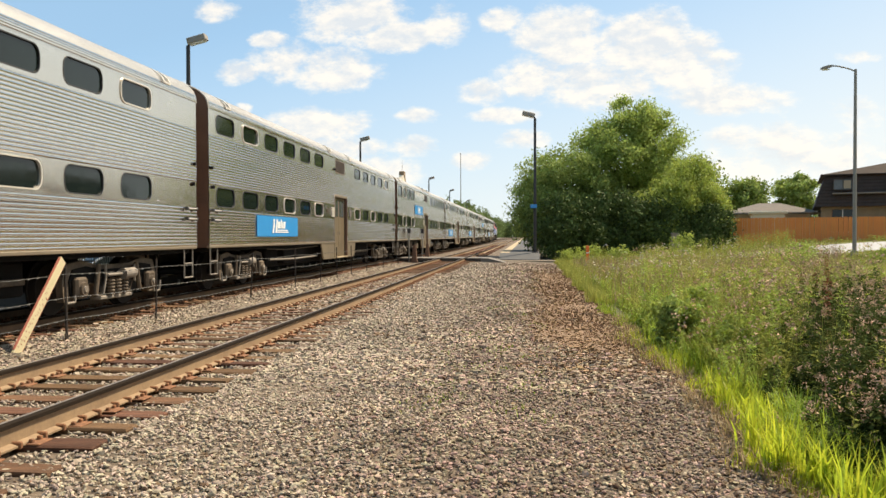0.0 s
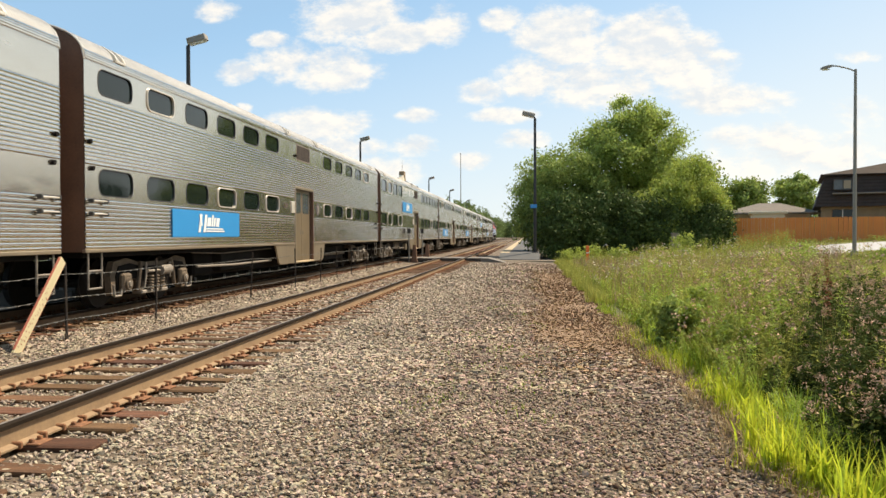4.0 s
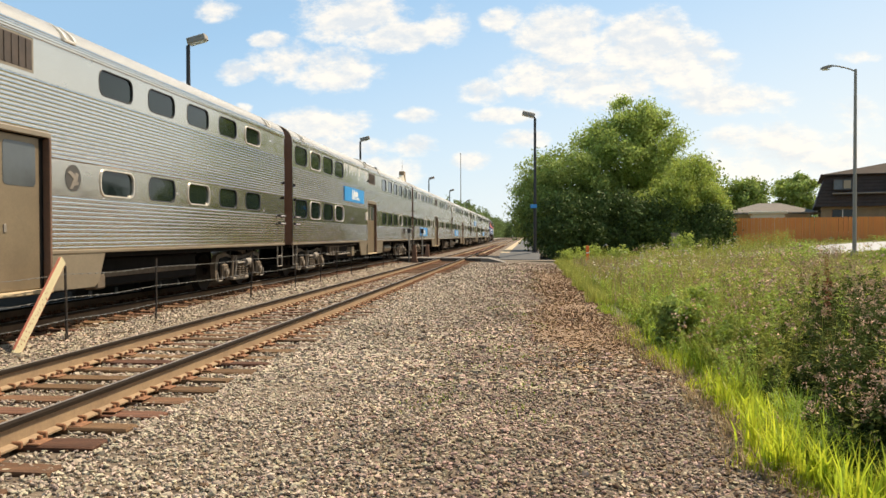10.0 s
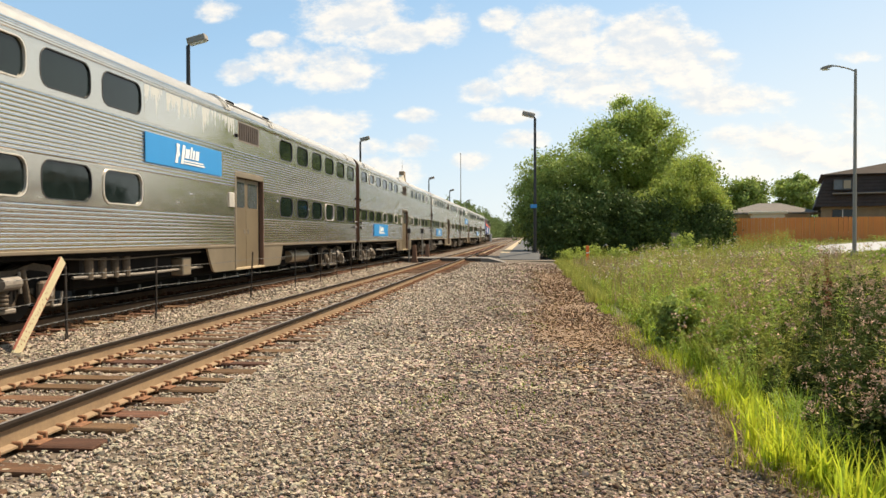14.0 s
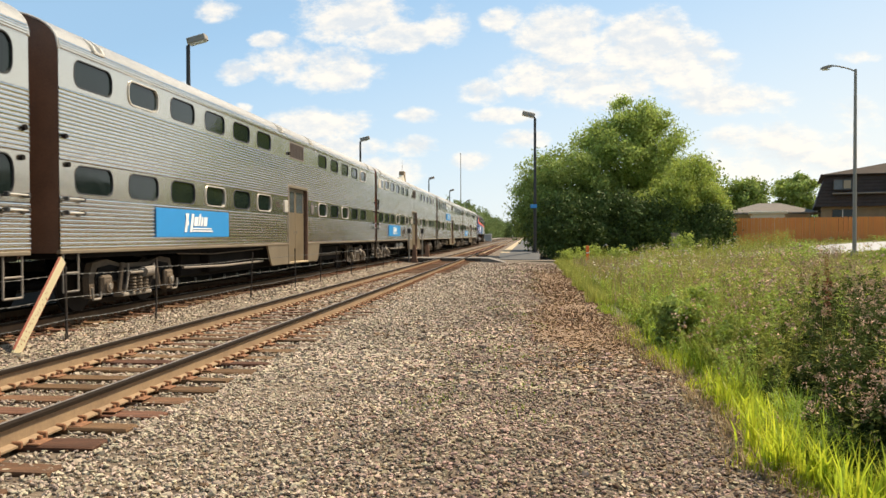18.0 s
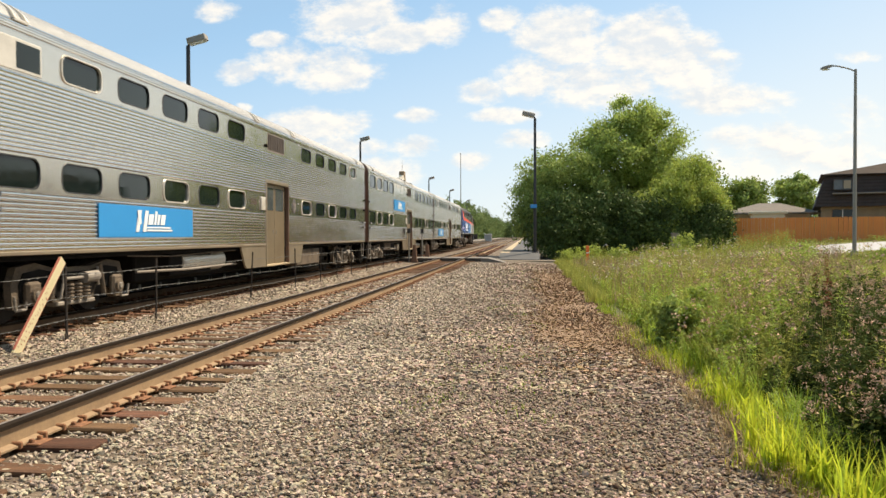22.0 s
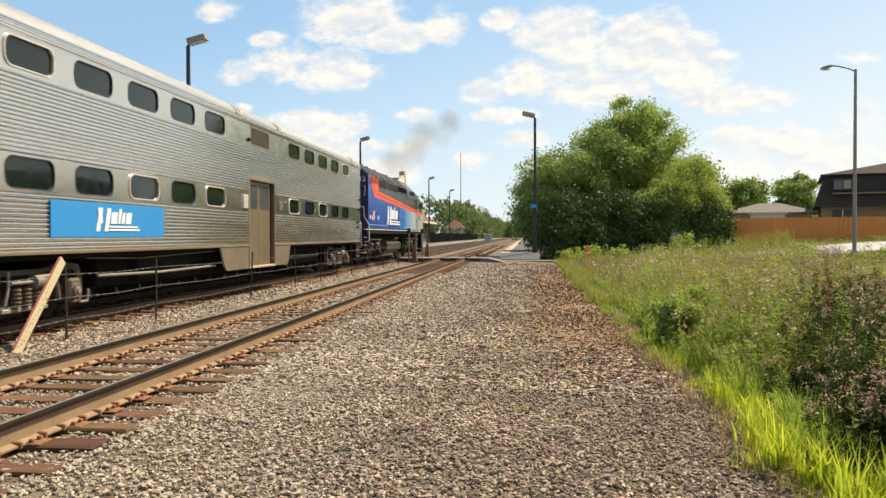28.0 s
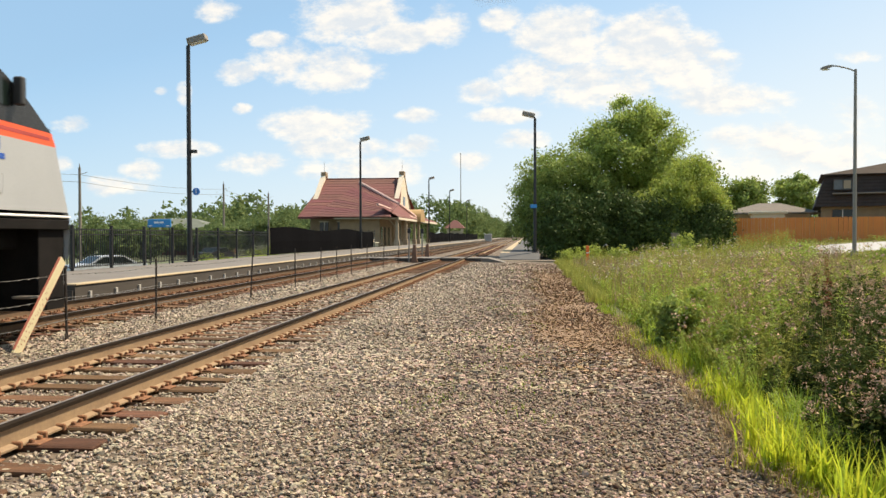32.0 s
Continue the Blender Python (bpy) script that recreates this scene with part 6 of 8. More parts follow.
    sg = thing("station_sign", pose(-15.1, 31.2, 0.0), "blue station name sign on two posts", "sign")
    part("panel", Mesh().box(-0.5, 0.5, -0.03, 0.03, 1.72, 2.06, 0.01), M["sign_blue"], sg)
    b = Mesh()
    for i, (a, c) in enumerate(((-0.22, 0.0), (0.03, 0.2))):
        b.box(a, c, -0.036, -0.031, 1.88, 1.96)
    b.box(-0.45, -0.3, -0.036, -0.031, 1.76, 1.80)
    b.box(0.3, 0.45, -0.036, -0.031, 1.76, 1.80)
    part("lettering_bars", b, M["white"], sg)
    for x in (-0.42, 0.42):
        part("post", Mesh().tube((x, 0.02, -0.4), (x, 0.02, 1.9), 0.03, 0.03, 8), M["black_steel"], sg)


def utility_pole(x, y, top):
    z = height(x, y)
    p = thing("utility_pole", pose(x, y, z), "weathered wooden utility pole", "utility pole", "utility poles")
    part("pole", Mesh().tube((0, 0, 0), (0, 0, top - z), 0.15, 0.10, 10), M["pole_wood"], p)
    part("insulator", Mesh().tube((0, 0, top - z), (0, 0, top - z + 0.3), 0.05, 0.03, 8), M["grey_steel"], p)
    part("bracket", Mesh().tube((0, 0, top - z - 0.6), (0.7, 0, top - z - 0.4), 0.025, 0.02, 6), M["grey_steel"], p)


def parked_car(x, y, turn, mat, label):
    c = thing("parked_car", pose(x, y, height(x, y), 0, 0, turn), label, "car", "parked cars")
    prof = [(-2.2, 0.35), (-2.25, 0.7), (-2.1, 0.92), (-1.3, 1.0), (-0.6, 1.42), (0.7, 1.45), (1.5, 1.02), (2.15, 0.92), (2.25, 0.6), (2.2, 0.35)]
    part("body", Mesh().prism(prof, -0.86, 0.86), mat, c)
    for s in (-1, 1):
        part("side_window", Mesh().prism([(-1.15, 1.0), (-0.55, 1.36), (0.65, 1.38), (1.3, 1.0)], s * 0.865, s * 0.87), M["glass"], c)
        for k in (-1.35, 1.35):
            w = part("wheel", Mesh().tube((k, s * 0.66, 0.33), (k, s * 0.88, 0.33), 0.33, 0.33, 20), M["gasket"], c)
            part("rim", Mesh().tube((k, s * 0.88, 0.33), (k, s * 0.89, 0.33), 0.2, 0.18, 16), M["rim"], w)
    part("windscreen", Mesh().add([(-1.28, -0.75, 1.02), (-1.28, 0.75, 1.02), (-0.64, 0.7, 1.42), (-0.64, -0.7, 1.42)], [(0, 1, 2, 3)]), M["glass"], c)


build_platforms()
build_lamps()
build_fences()
build_crossing_posts()
build_station()
for x, y, z in ((-36.9, 62.0, 7.1), (-35.6, 90.0, 7.5), (-33.5, 100.0, 6.9)):
    utility_pole(x, y, z)
line = thing("power_line", pose(0, 0, 0), "thin sagging power wires between wooden poles", "power line")
for dz in (-0.6, -1.2):
    wire = []
    for (xa, ya, za), (xb, yb, zb) in (((-60.0, 40.0, 8.0), (-36.9, 62.0, 7.1)), ((-36.9, 62.0, 7.1), (-35.6, 90.0, 7.5)), ((-35.6, 90.0, 7.5), (-33.5, 100.0, 6.9))):
        for i in range(8):
            u = i / 7
            wire.append((xa + (xb - xa) * u, ya + (yb - ya) * u, za + (zb - za) * u + dz - 1.4 * u * (1 - u)))
    part("wire", Mesh().bar(wire, 0.018, 4), M["wire"], line)
parked_car(-24.6, 44.0, 55, M["car_white"], "white parked hatchback behind the fence")
parked_car(-31.0, 76.0, 80, M["black_steel"], "dark parked car beyond the fence")
brick_house = thing("brick_building", pose(0, 0, 0), "low brick building with a grey-green roof among trees", "building")
part("wall", Mesh().box(-58, -42.5, 104, 112, -1.6, 2.2), M["red_brick"], brick_house, "red-brown brick wall")
part("roof", Mesh().add([(-59, 103, 2.1), (-41.5, 103, 2.1), (-41.5, 113, 2.1), (-59, 113, 2.1), (-54, 108, 3.9), (-47, 108, 3.9)], [(0, 1, 5, 4), (1, 2, 5), (2, 3, 4, 5), (3, 0, 4), (0, 1, 2, 3)]), M["roof_moss"], brick_house, "low grey-green hipped roof")
for x in (-55.5, -51.5, -47.5):
    w = part("window", Mesh().box(x - 0.7, x + 0.7, 103.94, 104.02, -0.2, 1.3), M["glass"], brick_house)
    part("window_frame", Mesh().box(x - 0.8, x + 0.8, 103.9, 103.935, 1.3, 1.42).box(x - 0.8, x + 0.8, 103.9, 103.935, -0.32, -0.2), M["white"], w)
part("door", Mesh().box(-45.4, -44.4, 103.93, 104.02, -1.5, 0.8, 0.02), M["green_door"], brick_house, "green door")
cabinet = thing("signal_cabinet", pose(-9.9, 205.0, -0.3), "pale grey signal cabinet beside the far track", "cabinet")
part("body", Mesh().box(-0.95, 0.95, -0.6, 0.6, 0.0, 2.0, 0.04), M["concrete"], cabinet)
part("roof_cap", Mesh().box(-1.05, 1.05, -0.7, 0.7, 2.0, 2.08, 0.02), M["white"], cabinet)
mast = thing("radio_mast", pose(-24.9, 300.0, -1.2), "thin tall lattice radio mast", "mast")
part("mast", Mesh().tube((0, 0, 0), (0, 0, 34), 0.22, 0.12, 6), M["grey_steel"], mast)
# ---- the road side: fence, houses, street lamp ----
def build_roadside():
    verts, faces = [], []
    xs, ys = [11 + 1.5 * i for i in range(60)], [42.5 + 1.3 * j for j in range(7)]
    for y in ys:
        for x in xs:
            verts.append((x, y, height(x, y) + 0.05))
    n = len(xs)
    for j in range(len(ys) - 1):
        for i in range(n - 1):
            faces.append((j * n + i, j * n + i + 1, (j + 1) * n + i + 1, (j + 1) * n + i))
    tagged(fast_mesh("road", verts, faces, M["road"]), "pale worn asphalt road", "road", kind="structure")
    a, b = Vector((14.5, 58.5)), Vector((40.0, 51.5))
    d = (b - a).normalized()
    fence = thing("board_fence", pose(a.x, a.y, 0, 0, 0, math.degrees(math.atan2(d.y, d.x))), "tall orange-stained cedar board fence", "fence")
    rng = random.Random(8)
    n = int((b - a).length / 0.15)
    board = None
    for i in range(n):
        p = a + d * (i * 0.15)
        z = 0.84
        if board is None:
            board = part("board", Mesh().prism([(0, -0.9), (0.143, -0.9), (0.143, 1.67), (0.11, 1.72), (0.03, 1.72), (0, 1.67)], -0.012, 0.012), M["cedar"], fence)
            board.matrix_basis = pose(0, 0, z)
        else:
            twin(board, fence, pose(i * 0.15, rng.uniform(-0.006, 0.006), z + rng.uniform(-0.01, 0.015), 0, rng.uniform(-0.5, 0.5), 0))
    for i in range(0, n, 16):
        p = a + d * (i * 0.15)
        part("post", Mesh().box(i * 0.15, i * 0.15 + 0.09, 0.02, 0.11, 0.1, 2.55, 0.01), M["cedar"], fence)
    house = thing("mansard_house", pose(24.7, 71, 0) @ pose(0, 0, 0, 0, 0, -18) @ pose(-24.7, -71, 0), "two-storey house with a dark shingled mansard roof", "house")
    X0, X1, Y0, Y1, G = 24.7, 44.0, 71.0, 84.0, 0.9
    part("wall", Mesh().box(X0 + 0.6, X1 - 0.6, Y0 + 0.6, Y1 - 0.6, G - 0.3, 4.0), M["brick"], house)
    part("mansard", Mesh().add([(X0, Y0, 3.75), (X1, Y0, 3.75), (X1, Y1, 3.75), (X0, Y1, 3.75), (X0 + 0.9, Y0 + 0.9, 6.55), (X1 - 0.9, Y0 + 0.9, 6.55), (X1 - 0.9, Y1 - 0.9, 6.55), (X0 + 0.9, Y1 - 0.9, 6.55)], [(0, 1, 5, 4), (1, 2, 6, 5), (2, 3, 7, 6), (3, 0, 4, 7), (0, 1, 2, 3)]), M["mansard"], house, "dark brown shingled mansard")
    for i in range(10):
        u = i / 10
        part("shingle_course", Mesh().box(X0 + 0.9 * u - 0.03, X1 - 0.9 * u + 0.03, Y0 + 0.9 * u - 0.05, Y0 + 0.9 * u + 0.05, 3.75 + 2.8 * u, 3.75 + 2.8 * u + 0.05), M["mansard"], house)
    part("roof", Mesh().add([(X0 + 0.6, Y0 + 0.6, 6.55), (X1 - 0.6, Y0 + 0.6, 6.55), (X1 - 0.6, Y1 - 0.6, 6.55), (X0 + 0.6, Y1 - 0.6, 6.55), (X0 + 7, 77.5, 8.0), (X1 - 6, 77.5, 8.0)], [(0, 1, 5, 4), (1, 2, 5), (2, 3, 4, 5), (3, 0, 4), (0, 1, 2, 3)]), M["roof_grey"], house, "low brown-grey hipped roof")
    part("vent_pipe", Mesh().tube((31.4, 76.0, 7.4), (31.4, 76.0, 8.6), 0.12, 0.12, 10), M["mansard"], house)
    part("eave", Mesh().box(X0 + 0.5, X1 - 0.5, Y0 + 0.5, Y1 - 0.5, 6.45, 6.56, 0.02), M["mansard"], house)
    for x in (26.9, 31.0, 35.1, 39.2):
        w = part("window", Mesh().box(x - 0.7, x + 0.7, Y0 + 0.26, Y0 + 0.55, 5.2, 6.05, 0.02), M["door_glass"], house)
        part("blind", Mesh().box(x + 0.06, x + 0.60, Y0 + 0.24, Y0 + 0.257, 5.28, 5.98, 0.004), M["porch"], w, "buff blind drawn over half the window")
        part("window_frame", Mesh().box(x - 0.76, x + 0.76, Y0 + 0.16, Y0 + 0.255, 5.13, 5.2).box(x - 0.76, x + 0.76, Y0 + 0.16, Y0 + 0.255, 6.05, 6.12).box(x - 0.03, x + 0.03, Y0 + 0.21, Y0 + 0.255, 5.2, 6.05).box(x - 0.76, x - 0.7, Y0 + 0.16, Y0 + 0.255, 5.2, 6.05).box(x + 0.7, x + 0.76, Y0 + 0.16, Y0 + 0.255, 5.2, 6.05), M["roof_grey"], w)
        w = part("lower_window", Mesh().box(x - 0.8, x + 0.8, Y0 + 0.55, Y0 + 0.62, 1.6, 3.5, 0.02), M["glass"], house)
        part("window_frame", Mesh().box(x - 0.9, x + 0.9, Y0 + 0.5, Y0 + 0.545, 1.5, 1.6).box(x - 0.04, x + 0.04, Y0 + 0.5, Y0 + 0.545, 1.6, 3.5), M["white"], w)
    part("balcony_ledge", Mesh().box(X0 + 1.4, X0 + 6.0, Y0 - 0.15, Y0 + 0.45, 4.80, 4.92, 0.02), M["pole_wood"], house)
    low = thing("low_building", pose(18.4, 77, -0.45) @ pose(0, 0, 0, 0, 0, -14) @ pose(-19.6, -77, 0), "low building with a grey hipped roof", "house")
    part("wall", Mesh().box(20.3, 27.3, 78.0, 88.0, 0.6, 4.0), M["stucco"], low)
    part("roof", Mesh().add([(19.6, 77.0, 3.9), (28.0, 77.0, 3.9), (28.0, 89.0, 3.9), (19.6, 89.0, 3.9), (23.0, 83.0, 4.95), (25.0, 83.0, 4.95)], [(0, 1, 5, 4), (1, 2, 5), (2, 3, 4, 5), (3, 0, 4), (0, 1, 2, 3)]), M["roof_pale"], low, "grey hipped roof")
    part("fascia", Mesh().box(19.5, 28.1, 76.9, 89.1, 3.75, 3.9, 0.02), M["pole_wood"], low)
    part("annex", Mesh().box(22.1, 24.8, 71.5, 76.7, 0.6, 3.62, 0.02), M["stucco"], low)
    part("annex_cap", Mesh().box(21.9, 25.0, 71.3, 76.6, 3.62, 3.84, 0.03), M["stucco"], low)
    sl = thing("street_lamp", pose(15.78, 40.0, height(15.9, 40.0)), "tall grey steel street lamp with a curved arm", "street lamp")
    part("pole", Mesh().tube((0, 0, 0), (0, 0, 9.05), 0.10, 0.065, 14).tube((0, 0, 0), (0, 0, 0.3), 0.18, 0.16, 14), M["grey_steel"], sl)
    part("arm", Mesh().bar([(0, 0, 8.95), (-0.3, 0, 9.08), (-0.8, 0, 9.22), (-1.15, 0, 9.25)], 0.035), M["grey_steel"], sl)
    part("lamp_head", Mesh().prism([(-1.62, 9.10), (-1.55, 9.19), (-1.2, 9.28), (-1.05, 9.25), (-1.1, 9.18), (-1.5, 9.08)], -0.12, 0.12), M["grey_steel"], sl)
    part("lens", Mesh().box(-1.55, -1.2, -0.09, 0.09, 9.04, 9.10, 0.02), M["white"], sl)
    mk = thing("marker_post", pose(3.5, 46.0, -0.45), "slim orange marker post in the weeds", "marker post")
    part("post", Mesh().box(-0.09, 0.09, -0.03, 0.03, 0, 1.2, 0.015), M["orange_post"], mk)
    part("collar", Mesh().box(-0.095, 0.095, -0.035, 0.035, 0.75, 0.81, 0.005), M["white"], mk)
    bx = thing("utility_box", pose(9.7, 53.0, 0.0), "small weathered utility box", "utility box")
    part("body", Mesh().box(-0.24, 0.24, -0.2, 0.2, 0, 1.42, 0.03), M["pole_wood"], bx)
    part("lid", Mesh().box(-0.27, 0.27, -0.23, 0.23, 1.42, 1.48, 0.01), M["pole_wood"], bx)


build_roadside()
# ---- stones and plants ----
def scatter_stones():
    rng = np.random.default_rng(4)
    # angular eight-cornered stones
    cube = np.array([(x, y, z) for x in (-1, 1) for y in (-1, 1) for z in (-1, 1)], dtype=float)
    tri = np.array([(0, 1, 3), (0, 3, 2), (4, 6, 7), (4, 7, 5), (0, 4, 5), (0, 5, 1), (2, 3, 7), (2, 7, 6), (0, 2, 6), (0, 6, 4), (1, 5, 7), (1, 7, 3)])
    zones = ((-3.2, 2.2, 4.2, 8.0, 1000, 0.0205), (-3.2, 2.2, 8.0, 12.0, 800, 0.0205), (-3.2, 1.9, 12.0, 24.0, 430, 0.0215), (-3.2, 1.7, 24.0, 46.0, 110, 0.031), (-5.85, -3.1, 4.5, 14.0, 540, 0.0195), (-5.85, -3.1, 14.0, 32.0, 210, 0.027),
             (-7.5, -5.85, 7.5, 20.0, 580, 0.0205), (-7.5, -5.85, 20.0, 44.0, 260, 0.029), (-10.3, -7.5, 11.0, 26.0, 60, 0.03))
    P, R = [], []
    for x0, x1, y0, y1, dens, r in zones:
        n = int((x1 - x0) * (y1 - y0) * dens)
        p = np.column_stack((rng.uniform(x0, x1, n), rng.uniform(y0, y1, n)))
        keep = np.ones(n, bool)
        if x0 > -4:
            # the dirt strip and the verge hold few stones
            soft = np.clip((p[:, 1] - 9.6) / 2.2, 0, 1) * np.clip((44 - p[:, 1]) / 10, 0, 1)
            edge = 0.16 + 0.25 * np.sin(p[:, 1] * 0.7) + 0.15 * np.sin(p[:, 1] * 2.3)
            chance = 1 - soft * np.clip((p[:, 0] - edge) / 0.6 + 0.65, 0, 0.975)
            keep = (rng.random(n) < chance) & (p[:, 0] < verge_edge(p[:, 1]) + 0.25)
        p = p[keep]
        P.append(p)
        R.append(r * rng.uniform(0.6, 1.3, len(p)))
    P, R = np.concatenate(P), np.concatenate(R)
    for c in (TRACK_NEAR, TRACK_FAR):
        rail = (np.abs(np.abs(P[:, 0] - c) - 0.7525) > 0.10)
        P, R = P[rail], R[rail]
    n = len(P)
    z = np.array([height(x, y) for x, y in P]) + R * 0.42 + rng.uniform(0, 0.014, n)
    a, b = rng.uniform(0, 2 * np.pi, n), rng.normal(0, 1.1, n)
    ca, sa, cb, sb = (q[:, None] for q in (np.cos(a), np.sin(a), np.cos(b), np.sin(b)))
    girth = np.stack((rng.uniform(1.0, 1.85, n), rng.uniform(0.65, 1.10, n), rng.uniform(0.50, 0.9, n)), 1) * (R * np.where(rng.random(n) < 0.08, 1.35, 1.0))[:, None]

    def shaped(corners, low, who):
        """Stones with these corners, each pulled in by chance, turned and set in place."""
        v = corners[None] * rng.uniform(low, 1.0, (len(who), len(corners), 1)) * rng.uniform(0.8, 1.0, (len(who), len(corners), 3)) * girth[who][:, None, :]
        x, y, q = v[..., 0], v[..., 1] * cb[who] - v[..., 2] * sb[who], v[..., 1] * sb[who] + v[..., 2] * cb[who]
        return np.stack((x * ca[who] - y * sa[who] + P[who, 0:1], x * sa[who] + y * ca[who] + P[who, 1:2], q + z[who][:, None]), -1)

    g = (1 + 5 ** 0.5) / 2
    ball = np.array([(-1, g, 0), (1, g, 0), (-1, -g, 0), (1, -g, 0), (0, -1, g), (0, 1, g), (0, -1, -g), (0, 1, -g), (g, 0, -1), (g, 0, 1), (-g, 0, -1), (-g, 0, 1)]) / 1.9
    facets = np.array([(0, 11, 5), (0, 5, 1), (0, 1, 7), (0, 7, 10), (0, 10, 11), (1, 5, 9), (5, 11, 4), (11, 10, 2), (10, 7, 6), (7, 1, 8), (3, 9, 4), (3, 4, 2), (3, 2, 6), (3, 6, 8), (3, 8, 9), (4, 9, 5), (2, 4, 11), (6, 2, 10), (8, 6, 7), (9, 8, 1)])
    near = (P[:, 1] < 8.2) & (P[:, 0] > -5.0)
    muddy = (rng.random(n) < np.where(P[:, 0] > -3.0, np.clip((P[:, 0] + 0.2) / 2.4, 0.08, 0.45) * np.where(P[:, 1] < 9, 0.6, 1.0), 0.05)) | (P[:, 0] < -7.6)
    clean = P[:, 0] + rng.normal(0, 0.7, n) < -1.35
    for name, mat, label, chosen in (("ballast_stones", "stone", "loose crushed pinkish limestone ballast", ~muddy & ~clean), ("clean_ballast", "stone_pale", "clean pale ballast round the tracks", ~muddy & clean), ("earthy_stones", "stone_brown", "brown earth-stained stones in the ballast", muddy)):
        one, two = shaped(ball, 0.42, np.where(chosen & near)[0]), shaped(cube, 0.5, np.where(chosen & ~near)[0])
        k = len(one) * 12
        f = np.concatenate(((facets[None] + (np.arange(len(one)) * 12)[:, None, None]).reshape(-1, 3), (tri[None] + (k + np.arange(len(two)) * 8)[:, None, None]).reshape(-1, 3)))
        tagged(fast_mesh(name, np.concatenate((one.reshape(-1, 3), two.reshape(-1, 3))), f, M[mat]), label, "gravel", kind="stuff")
    # low moss and sprouts in the ballast
    c = np.column_stack((rng.uniform(-1.1, 0.2, 60), 7 + 30 * rng.random(60) ** 1.5))
    p = c[rng.integers(0, 60, 1500)] + rng.normal(0, 0.12, (1500, 2))
    blades(rng, np.column_stack((p, ground_z(p))), rng.uniform(0.02, 0.075, len(p)), 0.009, 0.6, "ballast_sprouts", M["green_weed"], "low yellow-green sprouts among the stones", "weeds")
    for x, y, a, ln in ((0.45, 15.2, 20, 0.5), (-0.35, 9.6, 35, 0.45), (0.42, 6.9, 70, 0.4), (0.36, 6.3, 140, 0.35), (-0.9, 8.2, 10, 0.3), (0.7, 7.7, 100, 0.3)):
        tw = Mesh().bar([(0, 0, 0), (ln * 0.5, 0.03, 0.012), (ln, -0.02, 0.004)], 0.008)
        t = thing("dry_twig", pose(x, y, height(x, y) + 0.035, 0, 0, a), "dry pale twig lying on the ballast", "twig", "twigs")
        part("stem", tw, M["stick"], t)
        part("side_shoot", Mesh().bar([(ln * 0.45, 0.03, 0.012), (ln * 0.62, 0.11, 0.02)], 0.005), M["stick"], t)
    # crumbs of earth on the bare patch
    n = 14000
    p = np.column_stack((rng.uniform(-0.5, 1.8, n), 9.6 + 30 * rng.random(n) ** 1.6))
    p = p[(rng.random(n) < np.clip((p[:, 0] + 0.5) / 1.0, 0, 1)) & (p[:, 0] < verge_edge(p[:, 1]) + 0.2)]
    n = len(p)
    r = rng.gamma(2.0, 0.0042, n) + 0.006
    q = cube[None] * rng.uniform(0.35, 1.0, (n, 8, 3)) * r[:, None, None]
    q = q + np.column_stack((p, ground_z(p) + r * 0.3 + 0.008))[:, None, :]
    f = (tri[None] + (np.arange(n) * 8)[:, None, None]).reshape(-1, 3)
    tagged(fast_mesh("earth_clods", q.reshape(-1, 3), f, M["clod"]), "dark brown crumbs of bare earth", "earth", kind="stuff")


def blades(rng, P, H, width, lean, name, mat, label, category, parent=None):
    """Curved grass blades standing at P (x, y, z)."""
    n = len(P)
    a = rng.uniform(0, 2 * np.pi, n)
    d = np.column_stack((np.cos(a), np.sin(a), np.zeros(n)))
    s = np.column_stack((-np.sin(a), np.cos(a), np.zeros(n)))
    up = np.array((0, 0, 1.0))
    L = (lean * rng.uniform(0.3, 1.5, n))[:, None]
    W = (width * rng.uniform(0.6, 1.4, n))[:, None]
    Hh = H[:, None]
    base = P
    mid = P + up * Hh * 0.55 + d * Hh * L * 0.25
    tip = P + up * Hh * (1 - 0.25 * L) + d * Hh * L * 0.9
    v = np.stack((base - s * W * 0.5, base + s * W * 0.5, mid + s * W * 0.45, mid - s * W * 0.45, tip), 1).reshape(-1, 3)
    k = (np.arange(n) * 5)[:, None]
    f = np.concatenate((k + np.array((0, 1, 2)), k + np.array((0, 2, 3)), k + np.array((3, 2, 4))), 0)
    return tagged(fast_mesh(name, v, f, mat, parent), label, category, kind="stuff")


def ground_z(P):
    return np.array([height(x, y) for x, y in P])


def verge_edge(y):
    return 1.66 + 0.16 * np.exp(-((y - 4.5) / 2.0) ** 2) + 0.11 * np.sin(y * 0.9) + 0.09 * np.sin(y * 2.7 + 1) + 0.05 * np.sin(y * 6.1) + 0.006 * (y - 5)


